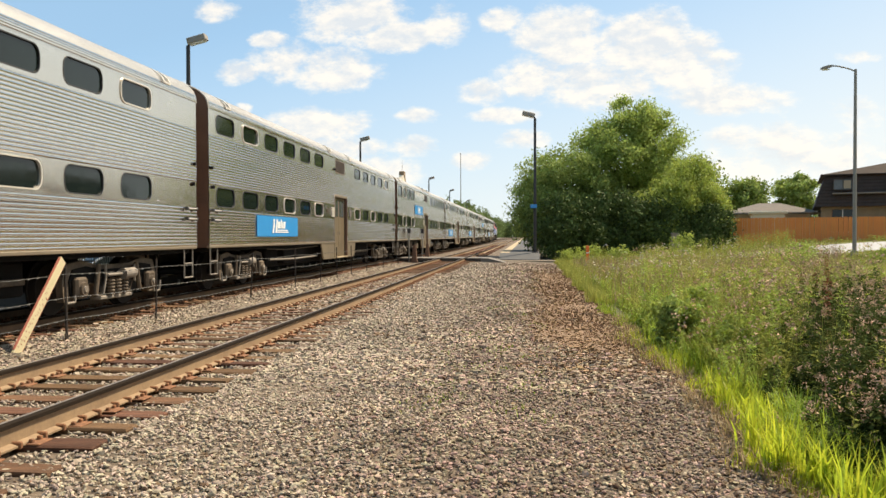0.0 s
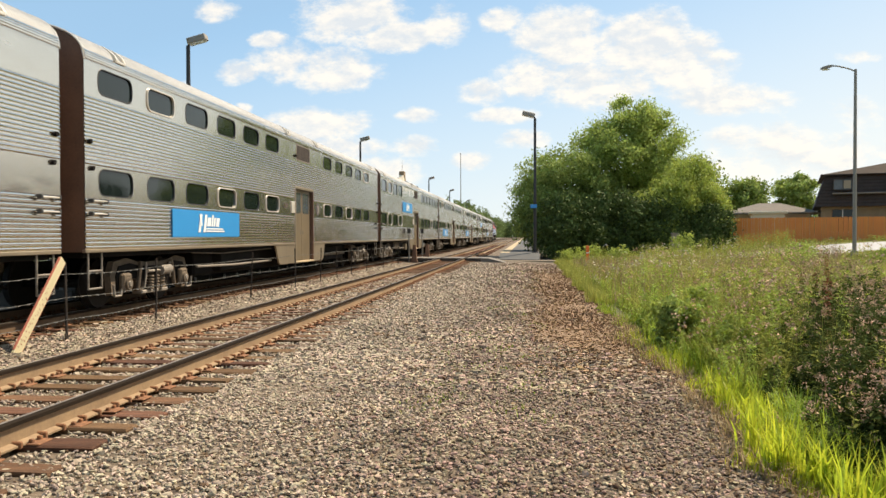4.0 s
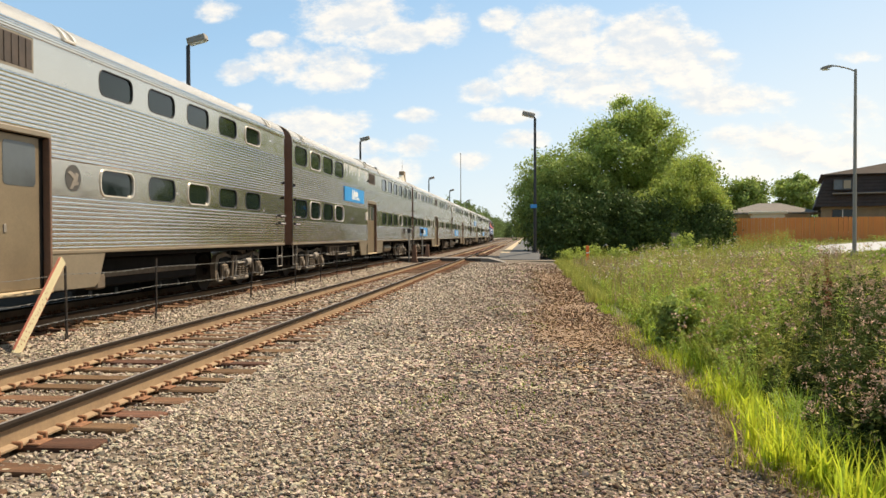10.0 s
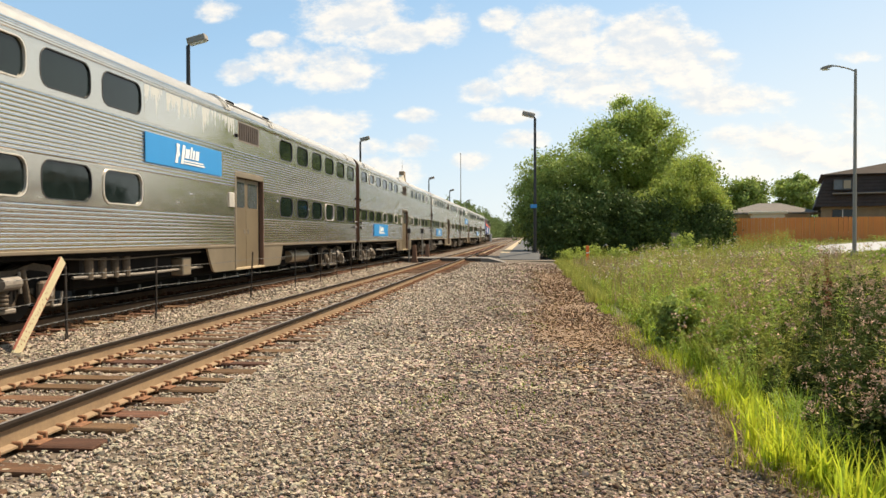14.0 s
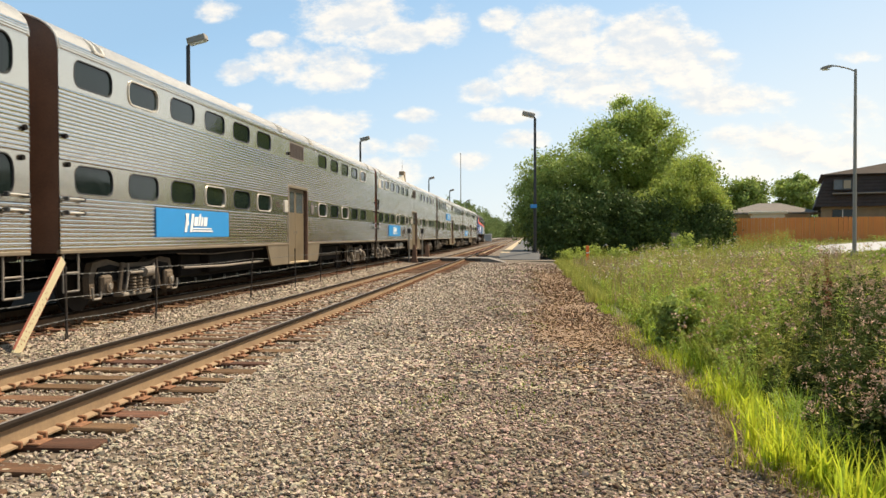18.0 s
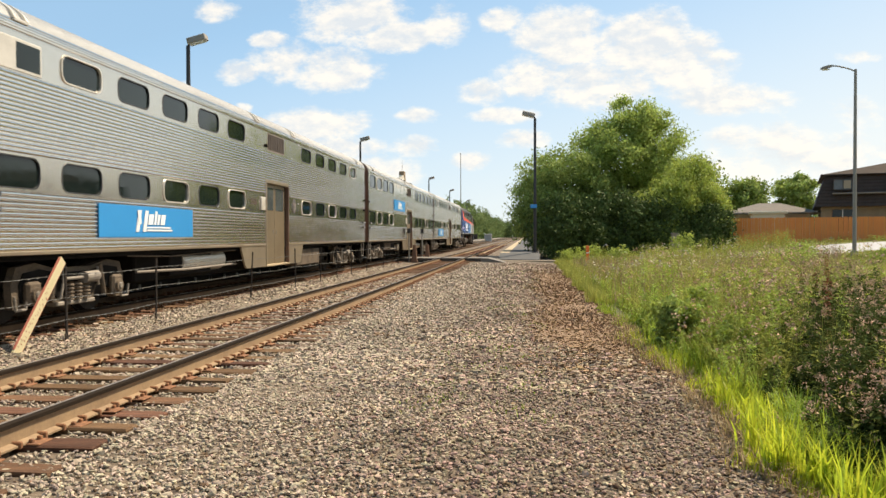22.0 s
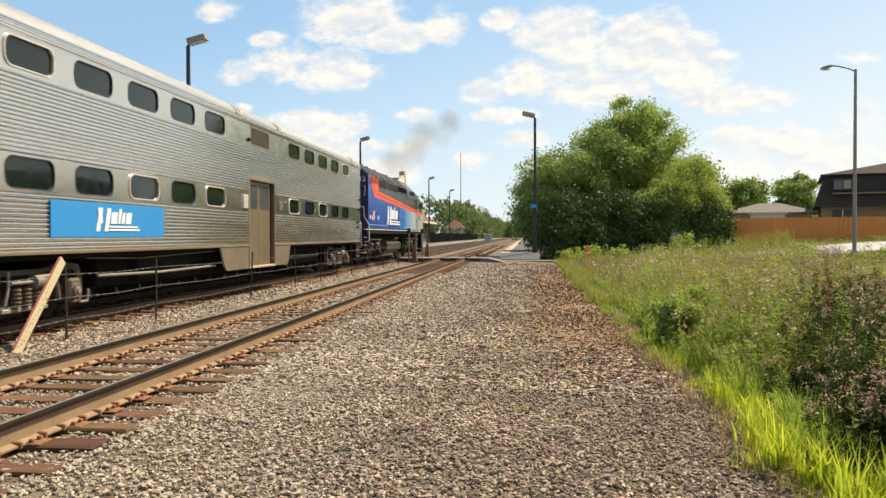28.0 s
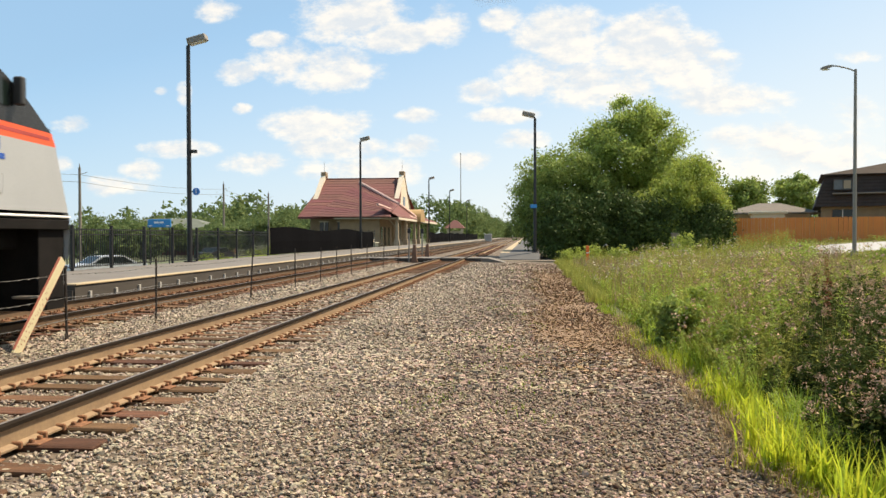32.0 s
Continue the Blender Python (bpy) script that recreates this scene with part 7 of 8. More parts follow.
def plant_verge():
    rng = np.random.default_rng(11)
    # lime grass along the ballast's edge
    n = 15000
    y = 4.3 + 26 * rng.random(n) ** 2.1
    off = rng.gamma(1.5, 0.21, n) * np.clip(1.3 - y / 26, 0.35, 1.2)
    x = verge_edge(y) + off + rng.normal(0, 0.05, n)
    P2 = np.column_stack((x, y))
    patch = np.array([noise.noise((p * 1.1, q * 0.8, 9.0)) for p, q in P2])
    keep = patch + rng.normal(0, 0.1, n) > np.where(y < 8.5, -0.08, -0.05)
    P2, off, n = P2[keep], off[keep], int(keep.sum())
    H = rng.uniform(0.10, 0.36, n) * np.clip(0.35 + off * 1.8, 0.35, 1.3)
    P = np.column_stack((P2, ground_z(P2) - 0.02))
    lime = P2[:, 1] < 8.5 + 11 * rng.random(n)
    blades(rng, P[lime], H[lime], 0.010, 0.32, "verge_grass", M["grass"], "bright lime green grass along the ballast edge", "grass")
    blades(rng, P[~lime], H[~lime], 0.010, 0.32, "edge_grass", M["green_weed"], "fresh green grass along the dirt edge", "grass")
    y = 20 + 30 * rng.random(9000)
    P2 = np.column_stack((verge_edge(y) - 0.12 + rng.gamma(1.5, 0.28, len(y)), y))
    blades(rng, np.column_stack((P2, ground_z(P2) - 0.02)), rng.uniform(0.12, 0.5, len(y)), 0.014, 0.35, "edge_grass", M["weed"], "dull green grass at the field edge", "grass")
    # uneven bunches in front, and dry litter where the grass meets the stones
    n, m = 2900, 120
    cy = 4.3 + 5.6 * rng.random(m) ** 1.2
    c = np.column_stack((verge_edge(cy) + 0.12 + rng.gamma(1.6, 0.20, m), cy))
    who = rng.integers(0, m, n)
    P2 = c[who] + rng.normal(0, 0.05, (n, 2))
    P = np.column_stack((P2, ground_z(P2) - 0.02))
    tall = rng.uniform(0.14, 0.50, m)[who] * np.clip(1.3 - (P2[:, 1] - 4.5) * 0.10, 0.6, 1.25) * rng.uniform(0.6, 1.15, n)
    blades(rng, P, tall, 0.015, 0.38, "tall_grass", M["grass"], "backlit yellow-green grass tufts", "grass")
    m = 170
    cy = 4.4 + 9.0 * rng.random(m) ** 1.2
    c = np.column_stack((verge_edge(cy) + 0.45 + rng.gamma(2.0, 0.20, m), cy))
    who = rng.integers(0, m, 5200)
    P2 = c[who] + rng.normal(0, 0.06, (len(who), 2))
    tall = rng.uniform(0.25, 0.62, m)[who] * rng.uniform(0.6, 1.15, len(who))
    blades(rng, np.column_stack((P2, ground_z(P2) - 0.02)), tall, 0.014, 0.45, "fringe_grass", M["green_weed"], "mid-green grass between the lime tufts and the weeds", "grass")
    y = 4.3 + 12 * rng.random(2600) ** 1.4
    P2 = np.column_stack((verge_edge(y) + rng.normal(0.08, 0.13, len(y)), y))
    blades(rng, np.column_stack((P2, ground_z(P2) + 0.01)), rng.uniform(0.05, 0.22, len(y)), 0.009, 1.1, "dry_litter", M["dry"], "dry straw litter along the grass edge", "grass")
    # dull grass through the whole field
    n = 70000
    y = 5 + 60 * rng.random(n) ** 1.5
    x = 2.3 + rng.random(n) ** 1.2 * (6 + 0.38 * y)
    P2 = np.column_stack((x, y))
    keep = ~((x > 10.6) & (y > 42) & (y < 51)) & (y > 8.5)
    P2 = P2[keep]
    P = np.column_stack((P2, ground_z(P2) - 0.02))
    blades(rng, P, rng.uniform(0.35, 0.8, len(P)) * np.where((P[:, 0] > 0.325 * P[:, 1]) & (P[:, 1] > 20), 0.36, 1.0), 0.016, 0.5, "field_grass", M["weed"], "dull green meadow grass", "grass")


def dry_stalks():
    """Straw-coloured stalks and a few rust-red docks among the weeds."""
    rng = np.random.default_rng(71)
    c = np.column_stack((rng.uniform(2.6, 15, 240), 11 + 36 * rng.random(240)))
    P2 = c[rng.integers(0, 240, 16000)] + rng.normal(0, 0.7, (16000, 2))
    P2 = P2[(P2[:, 0] > verge_edge(P2[:, 1]) + 0.5) & (P2[:, 0] < 0.34 * P2[:, 1] + 1.5) & (P2[:, 1] < 42)]
    blades(rng, np.column_stack((P2, ground_z(P2))), rng.uniform(0.6, 1.1, len(P2)), 0.012, 0.2, "dry_stalks", M["dry"], "straw-brown dry stalks in the meadow", "grass")
    tips = []
    for x, y in ((4.75, 13.6), (5.1, 13.9), (5.3, 14.6), (3.6, 9.9), (7.6, 21.0), (4.4, 13.2)):
        top = height(x, y) + rng.uniform(0.95, 1.2)
        p = np.array((x, y, top)) + rng.normal(0, 1, (150, 3)) * np.array((0.025, 0.025, 0.12))
        tips.append(p)
    p = np.concatenate(tips)
    t = rng.normal(0, 1, (len(p), 3, 3)) * 0.013
    v = (p[:, None, :] + t).reshape(-1, 3)
    tagged(fast_mesh("dock_heads", v, np.arange(len(v)).reshape(-1, 3), M["dock"]), "rust-red dock seed spikes", "weeds", kind="stuff")


def weed_field():
    """Tall leafy weeds with dusty seed heads."""
    rng = np.random.default_rng(21)
    # plants stand in clumps with gaps between them
    m = 1150
    cy = 5.0 + 56 * rng.random(m) ** 1.5
    cx = verge_edge(cy) + 0.45 + rng.random(m) ** 1.15 * (4.0 + 0.42 * cy)
    who = rng.integers(0, m, 12500)
    spread = np.where(cy[who] < 16, 0.16, 0.42)
    x = cx[who] + rng.normal(0, 1, len(who)) * spread
    y = cy[who] + rng.normal(0, 1, len(who)) * spread
    size = rng.normal(0, 0.24, m)[who]
    keep = (x > verge_edge(y) + 0.25) & ~((x > 10.6) & (y > 42) & (y < 51.5)) & (y < 57) & (y > 4.6)
    keep &= ~((y < 14) & (x > 0.29 * y + 0.35) & (rng.random(len(x)) < 0.93))
    x, y, size = x[keep], y[keep], size[keep]
    n = len(x)
    P2 = np.column_stack((x, y))
    patch = np.array([noise.noise((a * 0.35, b * 0.25, 3.0)) for a, b in P2])
    near = np.exp(-((x - 4.2) / 1.9) ** 2 - ((y - 9.0) / 5.0) ** 2)
    H = np.clip(0.85 + 0.5 * patch + 0.45 * near + size + rng.normal(0, 0.10, n), 0.42, 1.65) * np.clip((x - verge_edge(y)) / 1.1, 0.5, 1.0)
    H *= np.where((y > 26) & (x < 0.14 * y), 0.65, 1.0) * np.where((x > 0.325 * y) & (y > 20), 0.36, 1.0)
    P = np.column_stack((P2, ground_z(P2)))
    lean = rng.normal(0, 0.12, (n, 2))
    k_leaf = 52
    u = rng.random((n, k_leaf)) ** 0.8
    a = rng.uniform(0, 2 * np.pi, (n, k_leaf))
    r = rng.uniform(0.03, 0.16, (n, k_leaf)) * (1.15 - u * 0.7)
    base = np.stack((P[:, 0:1] + lean[:, 0:1] * u * H[:, None], P[:, 1:2] + lean[:, 1:2] * u * H[:, None], P[:, 2:3] + u * H[:, None]), -1)
    d = np.stack((np.cos(a), np.sin(a), rng.uniform(-0.3, 0.8, (n, k_leaf))), -1)
    s = np.stack((-np.sin(a), np.cos(a), rng.normal(0, 0.4, (n, k_leaf))), -1)
    small = np.where(y < 15, 0.68, 1.0)[:, None]
    ln = ((r * 0.8 + 0.04) * small)[..., None]
    w = (rng.uniform(0.004, 0.012, (n, k_leaf)) * small)[..., None]
    v = np.stack((base, base + d * ln * 0.5 + s * w, base + d * ln, base + d * ln * 0.5 - s * w), 2).reshape(-1, 3)
    v = v.reshape(n, k_leaf, 4, 3)
    off = y > 24
    mid = (v[:, :, 1:2] + v[:, :, 3:4]) / 2
    v[off, :, 1::2] = mid[off] + (v[off, :, 1::2] - mid[off]) * 1.8
    fresh = (x - verge_edge(y) < (0.45 + 0.45 * rng.random(n)) * np.where((y > 12) & (y < 23), 1.9, 1.0)) & (y < 30) | (patch > 0.30) & (rng.random(n) < 0.4) | (y < 24) & (rng.random(n) < 0.10)
    for name, mat, label, chosen in (("weeds", "weed", "dense tall dull green weeds with narrow leaves", ~fresh), ("fresh_weeds", "green_weed", "fresh green leafy weeds along the grass", fresh)):
        w = np.concatenate((v[chosen & ~off].reshape(-1, 3), v[chosen & off][:, ::2].reshape(-1, 3)))
        tagged(fast_mesh(name, w, np.arange(len(w)).reshape(-1, 4), M[mat]), label, "weeds", kind="stuff")
    # stems
    st = P + np.column_stack((lean * H[:, None], H))
    o = np.array((0.006, 0, 0)), np.array((-0.004, 0.005, 0)), np.array((-0.004, -0.005, 0))
    v = np.stack((P + o[0], P + o[1], P + o[2], st), 1).reshape(-1, 3)
    k = (np.arange(n) * 4)[:, None]
    f = np.concatenate((k + np.array((0, 1, 3)), k + np.array((1, 2, 3)), k + np.array((2, 0, 3))), 0)
    tagged(fast_mesh("weed_stems", v, f, M["weed"]), "thin green weed stems", "weeds", kind="stuff")
    # off-white blossoms on the far mound
    far = np.where((y > 24) & (y < 46) & (x < 0.26 * y) & (rng.random(n) < 0.30))[0]
    c = (st[far][:, None, :] + rng.normal(0, 0.05, (len(far), 4, 3))).reshape(-1, 3)
    t = rng.normal(0, 1, (len(c), 3, 3)) * 0.028
    v = (c[:, None, :] + t).reshape(-1, 3)
    tagged(fast_mesh("blossoms", v, np.arange(len(v)).reshape(-1, 3), M["blossom"]), "small off-white blossoms on the weeds", "flowers", kind="stuff")
    # seed heads in loose clusters
    pick = np.where((patch > -0.10) & (y > 8) & (y < 34) & (rng.random(n) < 0.5))[0]
    hub = np.repeat(st[pick], 2, 0) + rng.normal(0, 1, (2 * len(pick), 3)) * np.array((0.08, 0.08, 0.06))
    c = (hub[:, None, :] + rng.normal(0, 0.022, (len(hub), 6, 3))).reshape(-1, 3)
    q = rng.uniform(0.010, 0.026, len(c))[:, None, None]
    t = rng.normal(0, 1, (len(c), 4, 3))
    t /= np.linalg.norm(t, axis=2, keepdims=True)
    v = (c[:, None, :] + t * q).reshape(-1, 3)
    k = (np.arange(len(c)) * 4)[:, None]
    f = np.concatenate((k + np.array((0, 1, 2)), k + np.array((0, 2, 3)), k + np.array((0, 3, 1)), k + np.array((1, 3, 2))), 0)
    tagged(fast_mesh("thistle_heads", v, f, M["thistle"]), "dusty mauve thistle seed heads on the weeds", "flowers", kind="stuff")


def thistle_patch():
    """Tall thistles in separate clumps with dark gaps between them, topped by pale mauve heads; leaf colour lowered for
    shade.
    """
    rng = np.random.default_rng(31)
    m = 150
    cy = 5.4 + 9.0 * rng.random(m) ** 1.15
    cx = np.maximum(verge_edge(cy) + 0.8, cy * (0.26 + 0.24 * rng.random(m) ** 0.8))
    size = rng.uniform(0.50, 1.18, m)
    who = np.repeat(np.arange(m), 6)
    n = len(who)
    x, y = cx[who] + rng.normal(0, 0.12, n), cy[who] + rng.normal(0, 0.12, n)
    P = np.column_stack((x, y, ground_z(np.column_stack((x, y)))))
    H = size[who] * rng.uniform(0.8, 1.15, n) * np.clip((x - verge_edge(y)) / 1.2, 0.5, 1.12)
    lean = rng.normal(0, 0.09, (n, 2))
    k = 100
    u = 0.06 + 0.92 * rng.random((n, k)) ** 0.8
    a = rng.uniform(0, 2 * np.pi, (n, k))
    base = np.stack([P[:, i:i + 1] + (lean[:, i:i + 1] if i < 2 else 1.0) * u * H[:, None] for i in range(3)], -1)
    d = np.stack((np.cos(a), np.sin(a), rng.uniform(-0.35, 0.75, (n, k))), -1)
    q = np.stack((-np.sin(a), np.cos(a), rng.normal(0, 0.5, (n, k))), -1)
    ln = (rng.uniform(0.05, 0.13, (n, k)) * (1.2 - 0.6 * u))[..., None]
    w = rng.uniform(0.005, 0.013, (n, k))[..., None]
    drop = np.array((0, 0, 1.0)) * ln * 0.25
    v = np.stack((base, base + d * ln * 0.55 + q * w, base + d * ln - drop, base + d * ln * 0.55 - q * w), 2).reshape(-1, 3)
    tagged(fast_mesh("thistles", v, np.arange(len(v)).reshape(-1, 4), M["shade_weed"]), "tall green thistles in loose clumps, leaves darkened for shade", "weeds", kind="stuff")
    st = P + np.column_stack((lean * H[:, None], H))
    crest = (size > 0.85)[who] & (rng.random(n) < 0.62)
    pick = np.repeat(st[crest], 5, 0)
    hub = pick + rng.normal(0, 1, pick.shape) * np.array((0.09, 0.09, 0.08)) - np.array((0, 0, 0.03))
    c = (hub[:, None, :] + rng.normal(0, 0.018, (len(hub), 12, 3))).reshape(-1, 3)
    r = rng.uniform(0.007, 0.014, len(c))[:, None, None]
    t = rng.normal(0, 1, (len(c), 4, 3))
    t /= np.linalg.norm(t, axis=2, keepdims=True)
    v = (c[:, None, :] + t * r).reshape(-1, 3)
    k = (np.arange(len(c)) * 4)[:, None]
    f = np.concatenate((k + np.array((0, 1, 2)), k + np.array((0, 2, 3)), k + np.array((0, 3, 1)), k + np.array((1, 3, 2))), 0)
    tagged(fast_mesh("thistle_heads", v, f, M["thistle"]), "pale mauve thistle heads", "flowers", kind="stuff")


def crown(rng, centre, radii, clumps, per, leaf, spread, inner=0.25):
    """Leaf quads in clumps over an uneven ellipsoid."""
    d = rng.normal(0, 1, (clumps, 3))
    d /= np.linalg.norm(d, axis=1, keepdims=True)
    rad = inner + (1 - inner) * rng.random(clumps) ** 0.45
    wob = np.array([1 + 0.28 * noise.noise((p[0] * 1.7 + centre[0], p[1] * 1.7, p[2] * 1.7)) for p in d])
    c = np.array(centre) + d * np.array(radii) * (rad * wob)[:, None]
    n = clumps * per
    p = np.repeat(c, per, 0) + rng.normal(0, 1, (n, 3)) * np.array((spread, spread, spread * 0.7))
    a = rng.normal(0, 1, (n, 3))
    a /= np.linalg.norm(a, axis=1, keepdims=True)
    b = np.cross(a, rng.normal(0, 1, (n, 3)))
    b /= np.linalg.norm(b, axis=1, keepdims=True)
    L = (leaf * rng.uniform(0.6, 1.4, n))[:, None]
    v = np.stack((p - a * L, p + b * L * 0.5, p + a * L, p - b * L * 0.5), 1).reshape(-1, 3)
    return v


def tree(name, x, y, z, trunk_h, crowns, label, mat, seed, leaf=0.16, trunk=0.22):
    rng = np.random.default_rng(seed)
    if 0.12 < leaf < 0.2:
        leaf *= 0.66
        crowns = [(c, r, int(k * 0.6), int(per * 4.2), sp * 1.12) for c, r, k, per, sp in crowns]
    t = thing(name, pose(x, y, z), label, "tree", "trees")
    b = Mesh().tube((0, 0, -0.1), (0.1, 0, trunk_h), trunk, trunk * 0.6, 10)
    for (cx, cy, cz), r, *_ in crowns:
        b.tube((0.05, 0, trunk_h * 0.7), (cx * 0.8, cy * 0.8, cz), trunk * 0.5, trunk * 0.12, 7)
    part("trunk", b, M["bark"], t)
    v = np.concatenate([crown(rng, c, r, k, per, leaf, sp) for c, r, k, per, sp in crowns])
    f = np.arange(len(v)).reshape(-1, 4)
    ob = fast_mesh("crown", v, f, mat, t)
    tagged(ob, "uneven leafy crown", kind="stuff")
    return t


def build_trees():
    tree("tree", 8.0, 64.0, 0.0, 5.0, [((-0.3, 0, 7.6), (3.8, 3.4, 3.6), 190, 70, 0.42), ((0.4, 0, 10.0), (2.2, 2.2, 1.9), 40, 60, 0.35), ((2.6, 0, 8.2), (2.2, 2.2, 2.3), 40, 60, 0.4), ((-2.2, 0, 8.6), (2.2, 2, 1.6), 30, 60, 0.4), ((2.2, 0, 10.6), (1.6, 1.4, 0.9), 16, 40, 0.28), ((-0.4, 0, 11.6), (0.8, 0.8, 0.6), 8, 40, 0.25)], "tall broadleaf tree in full green leaf", M["leaf"], 1)
    tree("tree", 3.2, 62.0, 0.0, 3.5, [((0, 0, 4.6), (3.7, 3.4, 3.6), 200, 70, 0.4), ((-1.6, -0.5, 3.2), (2.6, 2.4, 3.2), 120, 70, 0.4), ((1.5, -0.5, 2.2), (3.0, 2.6, 2.4), 130, 70, 0.4)], "broad dark green tree with branches to the ground", M["leaf_mid"], 2)
    tree("bush", 12.6, 59.5, 0.2, 2.8, [((-0.9, 0, 3.8), (2.8, 2.6, 3.0), 170, 70, 0.30), ((-2.6, -0.3, 2.6), (2.6, 2.4, 2.6), 90, 70, 0.34), ((0.8, 0, 2.2), (1.4, 2.0, 2.4), 80, 70, 0.26)], "rounded light green bush", M["leaf_light"], 3, 0.13)
    tree("bush", 7.0, 58.2, 0.0, 2.0, [((0.5, 0, 1.8), (4.6, 2.0, 2.5), 210, 70, 0.4), ((-3.6, 0, 1.7), (2.8, 1.8, 2.6), 100, 60, 0.4), ((4.8, 0.0, 1.3), (2.6, 1.6, 2.1), 100, 60, 0.35), ((6.1, -0.2, 1.3), (1.5, 1.4, 2.0), 90, 60, 0.30)], "green undergrowth before the trees, darkened for their shade", M["leaf_shade"], 4)
    for i, (x, y, r, h) in enumerate(((3.6, 47.0, 0.8, 0.9), (2.9, 50.0, 0.7, 0.8), (5.6, 49.0, 0.7, 0.9), (8.9, 47.0, 0.9, 1.3), (-17.2, 41.0, 0.7, 0.9), (-18.5, 47.0, 0.8, 1.0), (-17.6, 53.0, 0.7, 0.9), (-20.5, 58.0, 0.9, 1.2), (-22.0, 66.0, 1.0, 1.4), (12.0, 36.0, 0.8, 0.85), (11.6, 35.0, 0.6, 0.8), (11.0, 33.5, 0.6, 0.75), (15.2, 35.0, 0.5, 0.45))):
        tree("shrub", x, y, height(x, y), h * 0.7, [((0, 0, h * 0.7), (r, r, h * 0.7), 40, 40, 0.12)], "small leafy green shrub", M["leaf_light"], 30 + i, 0.06, 0.03)
    for i, (x, y, r, h) in enumerate(((2.14, 12.0, 0.14, 0.80), (2.44, 11.9, 0.24, 0.88), (2.35, 13.6, 0.28, 0.75), (3.3, 15.5, 0.4, 0.95), (4.9, 19.0, 0.5, 1.05), (2.9, 10.9, 0.3, 0.8), (6.6, 17.5, 0.5, 1.1), (3.9, 12.6, 0.4, 1.0))):
        tree("tall_weed", x, y, height(x, y), h * 0.8, [((0, 0, h * 0.52), (r, r, h * 0.5), 70, 50, 0.06)], "dark green bushy weed standing in the field", M["leaf_mid" if i < 1 else "leaf_light"], 130 + i, 0.035, 0.015)
    # far trees
    k = 0
    rng = random.Random(9)
    for x, y, h, r in ((-48, 92, 5.0, 2.4), (-38.5, 95, 4.6, 2.6), (-45, 118, 5.6, 4.0), (-41, 76, 4.2, 2.0), (-33.5, 84, 4.4, 2.2), (-53, 100, 5.2, 3.4), (-47.5, 88, 3.7, 2.0), (-43.0, 86, 3.5, 1.9), (-52, 87, 3.9, 2.2), (-50.5, 97, 5.4, 3.0), (-45.0, 97, 5.0, 2.8), (-41.0, 99, 5.2, 2.8), (-38, 118, 6.6, 4.0), (-46, 128, 7, 4.6), (-54, 128, 7, 5), (-34, 128, 7.6, 4.5), (-62, 112, 6.8, 5), (-58, 86, 5, 3.2), (-28, 140, 11.5, 5), (-23, 138, 12, 4.2), (-40, 140, 10, 5),
                       (20, 105, 10.5, 5), (23.2, 112, 7.9, 4.2), (29.0, 110, 7.6, 3.4), (38.9, 120, 8.9, 3.0), (15, 110, 9, 5)):
        k += 1
        h = h * 0.78 if x < 0 else h
        tree("tree", x, y, height(x, y), h * 0.45, [((0, 0, h * 0.58), (r, r, h * 0.42), 105 if x > 0 else 80, 75, r * 0.13), ((r * 0.4, 0, h * 0.78), (r * 0.55, r * 0.55, h * 0.2), 24, 80, r * 0.12)], "distant green broadleaf tree", M["leaf_mid" if x > 0 else "leaf_far"], 50 + k, 0.22 if x > 0 else 0.20)
    woods = []
    r2 = np.random.default_rng(77)
    for i in range(46):
        y = 215 + i * 13 + rng.uniform(-4, 4)
        x = -19.5 - rng.uniform(0, 7) - (3 if i < 3 else 0)
        h = rng.uniform(11.0, 14.0)
        woods.append(crown(r2, (x, y, h * 0.5), (5.2, 5.2, h * 0.52), 44, 24, 0.52, 0.9))
    for i in range(40):
        y = 150 + i * 6
        x = -46 - rng.uniform(0, 20)
        h = rng.uniform(8, 12)
        woods.append(crown(r2, (x, y, h * 0.45), (5.0, 5.0, h * 0.5), 32, 20, 0.52, 0.8))
    for i in range(26):
        y = 640 + rng.uniform(-20, 120)
        x = -30 + i * 3.5
        woods.append(crown(r2, (x, y, 5), (7, 6, 7.5), 40, 24, 0.7, 1.2))
    for i in range(60):
        x = -190 + i * 7
        y = 240 + rng.uniform(-30, 40)
        if -40 < x < 12:
            continue
        woods.append(crown(r2, (x, y, 4.5), (6, 5, 7.0), 28, 18, 0.7, 1.0))
    # unseen wood behind the near-platform trees, added to darken the train's reflections
    for i in range(48):
        y = 92 + i * 5.5
        x = 9 + rng.uniform(0, 1) * (0.215 * y - 9)
        h = rng.uniform(8, 10.5) + 0.012 * (y - 92)
        woods.append(crown(r2, (x, y, h * 0.45), (4.5, 4.5, h * 0.52), 46, 26, 0.4, 0.8))
    v = np.concatenate(woods)
    tagged(fast_mesh("far_woods", v, np.arange(len(v)).reshape(-1, 4), M["leaf_far"]), "line of distant green woods beside the railway", "woods", kind="stuff")


scatter_stones()
plant_verge()
weed_field()
dry_stalks()
thistle_patch()
build_trees()
# ---- exhaust smoke: thin soft puffs that leave the stack one after another ----
PUFFS = []


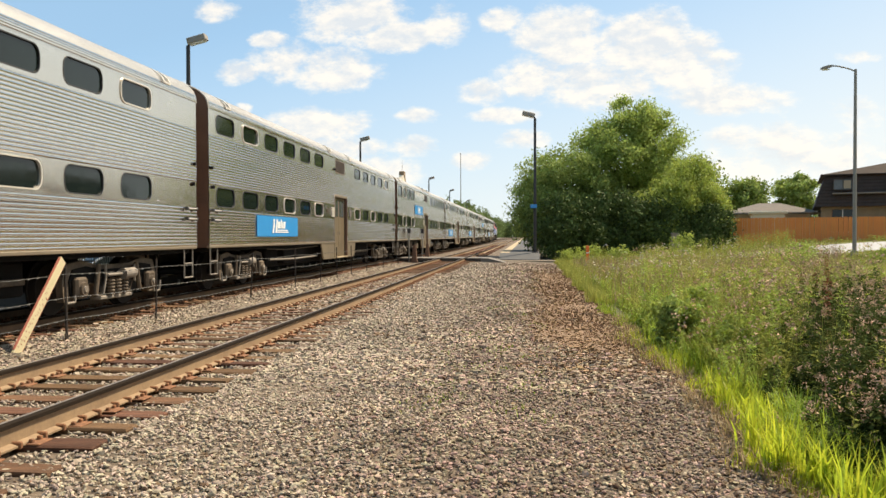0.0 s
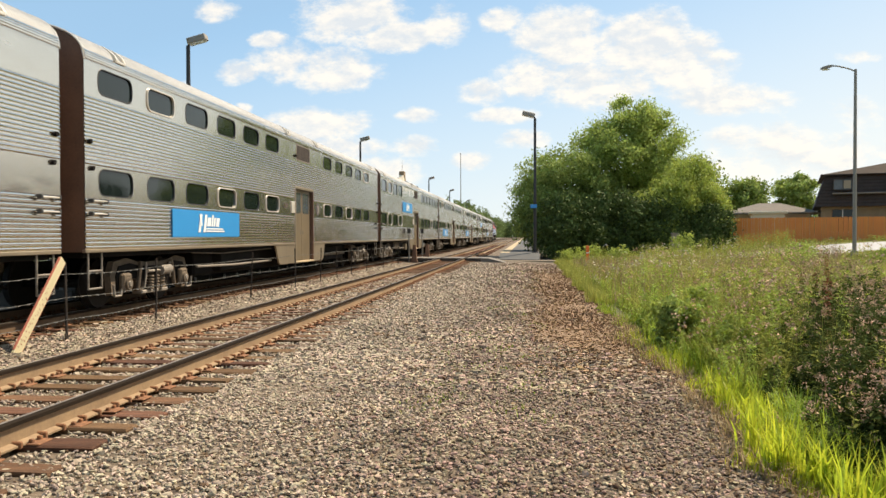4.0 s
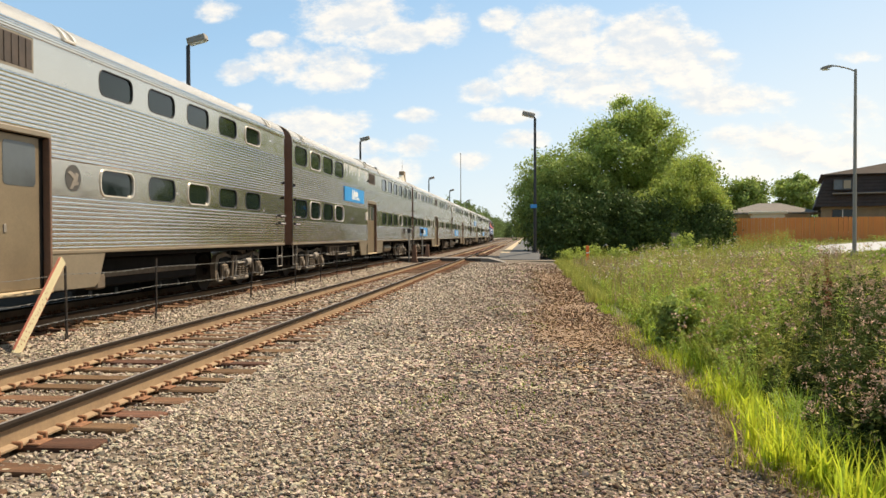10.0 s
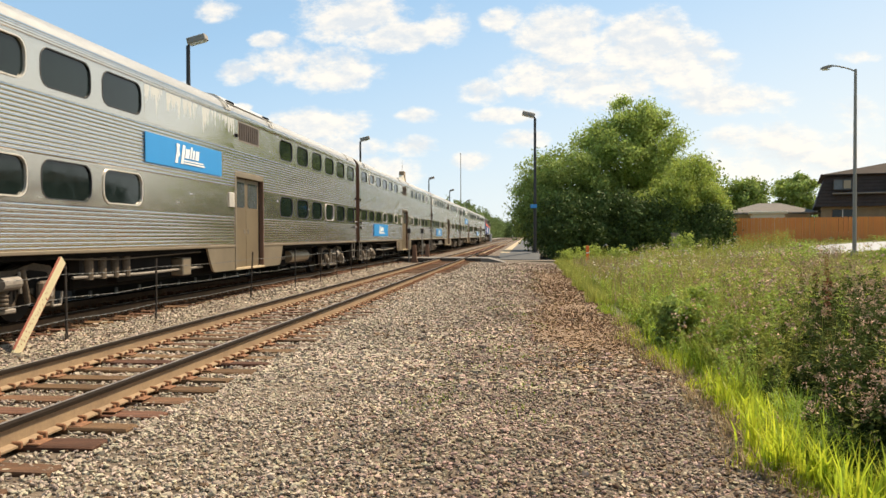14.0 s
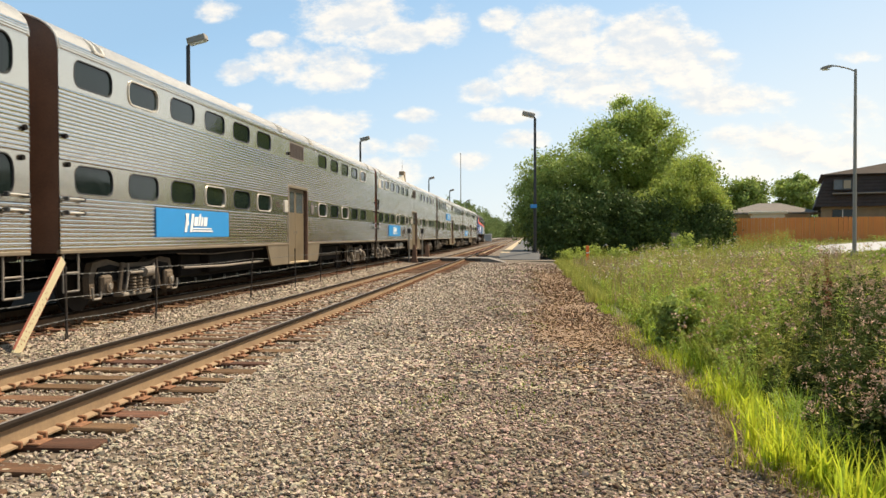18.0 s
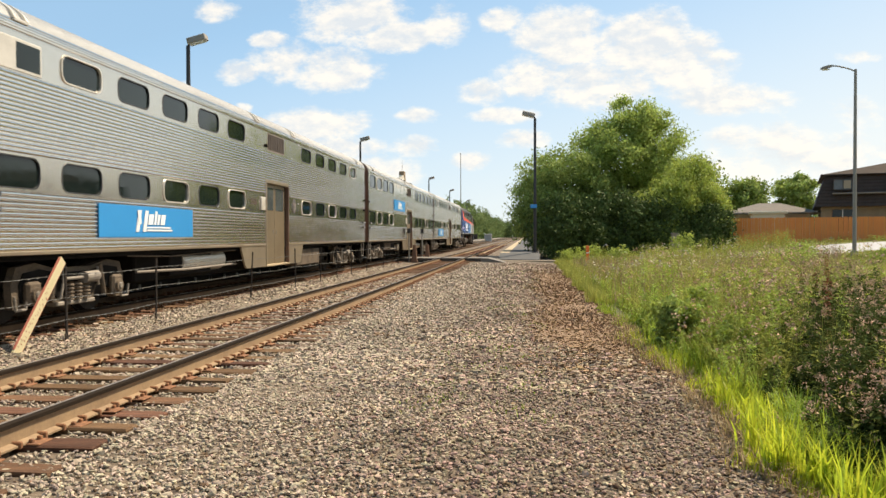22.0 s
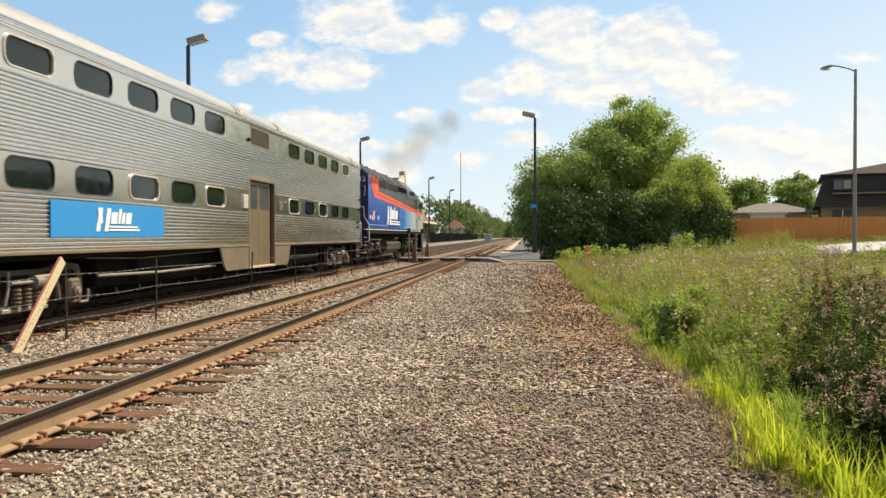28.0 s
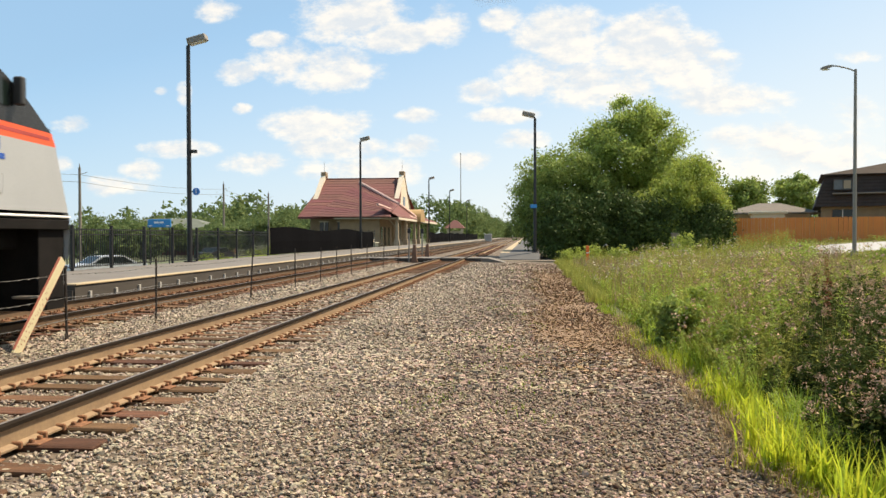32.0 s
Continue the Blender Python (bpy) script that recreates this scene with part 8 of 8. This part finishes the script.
def build_smoke():
    rng = np.random.default_rng(6)
    shapes, used = [], []
    n = 12
    for k in range(8):
        v = []
        for j in range(n):
            for i in range(n):
                half = 1.5 if k < 4 else 1.8
                x, z = half * (2 * i / (n - 1) - 1), half * (2 * j / (n - 1) - 1)
                v.append((x, 0.25 * noise.noise((x * 0.9 + 7 * k, z * 0.9, k)), z))
        f = [(j * n + i, j * n + i + 1, (j + 1) * n + i + 1, (j + 1) * n + i) for j in range(n - 1) for i in range(n - 1)]
        shapes.append(fast_mesh("smoke_puff", v, f, M["thin_smoke" if k < 4 else "smoke"], smooth=True))
    # the engine smokes thinly first, then harder
    t, i = 26.4, 0
    while t < 31.3:
        shape = shapes[i % 4 + (0 if t < 28.1 else 4)]
        ob = new("smoke_puff", shape.data) if shape in used else shape
        used.append(shape)
        tagged(ob, "thin drifting puff of grey-brown exhaust smoke", "smoke", "smoke puffs", "stuff")
        PUFFS.append((ob, t, *(float(a) for a in rng.uniform(-1, 1, 4))))
        t += 0.17 if t < 28.1 else 0.16
        i += 1


build_smoke()
# ---- motion ----
WHEELS = []
for car, start in TRAIN:
    for ob in car.children_recursive:
        if ob.name.split(".")[0] == "wheelset":
            ys = [v.co.y for v in ob.data.vertices]
            centre = Vector((0, (min(ys) + max(ys)) / 2, 0.51 if car.name == "locomotive" else 0.46))
            ob.data.transform(Matrix.Translation(-centre))
            ob.location = centre
            WHEELS.append((ob, centre, centre.z))


def travel(t):
    """The train's travel at any time, between the whole seconds."""
    i = min(31, max(0, int(t)))
    p = [TRAVEL[max(0, min(32, k))] for k in (i - 1, i, i + 1, i + 2)]
    if i == 0:
        p[0] = 2 * p[1] - p[2]
    if i == 31:
        p[3] = 2 * p[2] - p[1]
    u = t - i
    return p[1] + 0.5 * u * (p[2] - p[0] + u * (2 * p[0] - 5 * p[1] + 4 * p[2] - p[3] + u * (3 * (p[1] - p[2]) + p[3] - p[0])))


def motions():
    for ob, start in TRAIN:
        walk(ob, [(float(t), pose(TRACK_FAR, start + s, 0)) for t, s in enumerate(TRAVEL)])
    # the wheels roll: less than a fifth of a turn from row to row
    times, t = [0.0], 0.0
    while t < 32.0:
        speed = abs(travel(min(32.0, t + 0.1)) - travel(max(0.0, t - 0.1))) / 0.2
        t = min(32.0, t + min(0.5, 0.5 / max(0.6, speed)))
        times.append(round(t, 3))
    for ob, centre, radius in WHEELS:
        walk(ob, [(t, Matrix.Translation(centre) @ Matrix.Rotation(-travel(t) / radius, 4, "X")) for t in times])
    stack = TRAIN[-1][1] + 12.2
    for ob, t0, a, b, c, d in PUFFS:
        rest = [(float(t), pose(TRACK_FAR, stack + travel(t), 2.85, 40, 0, 90)) for t in range(0, int(t0))]
        rows = rest + [(round(t0, 3), pose(TRACK_FAR, stack + travel(t0), 2.85, 40, 0, 90))]
        y0 = stack + travel(t0)
        for age in (0.12, 0.3, 0.6, 1.0, 1.6, 2.4, 3.4, 5.0):
            t = min(32.0, t0 + age)
            far = t - t0
            x = TRACK_FAR + (1.7 + 0.4 * a) * max(0.0, far - 0.1)
            y = y0 + (1.1 + 0.5 * b) * far
            z = 2.7 + 2.3 * (1 - math.exp(-far / 0.10)) + (3.6 + 0.4 * c) * far
            rows.append((round(t, 3), pose(x, y, z, 0, (80 * d) * min(1.0, far) * 0.6, 28 * min(1.0, far / 0.3))))
            if t >= 32.0:
                break
        if rows[-1][0] < 32.0:
            rows.append((32.0, Matrix.Translation((2, 2, 3)) @ rows[-1][1]))
        walk(ob, rows)

motions()
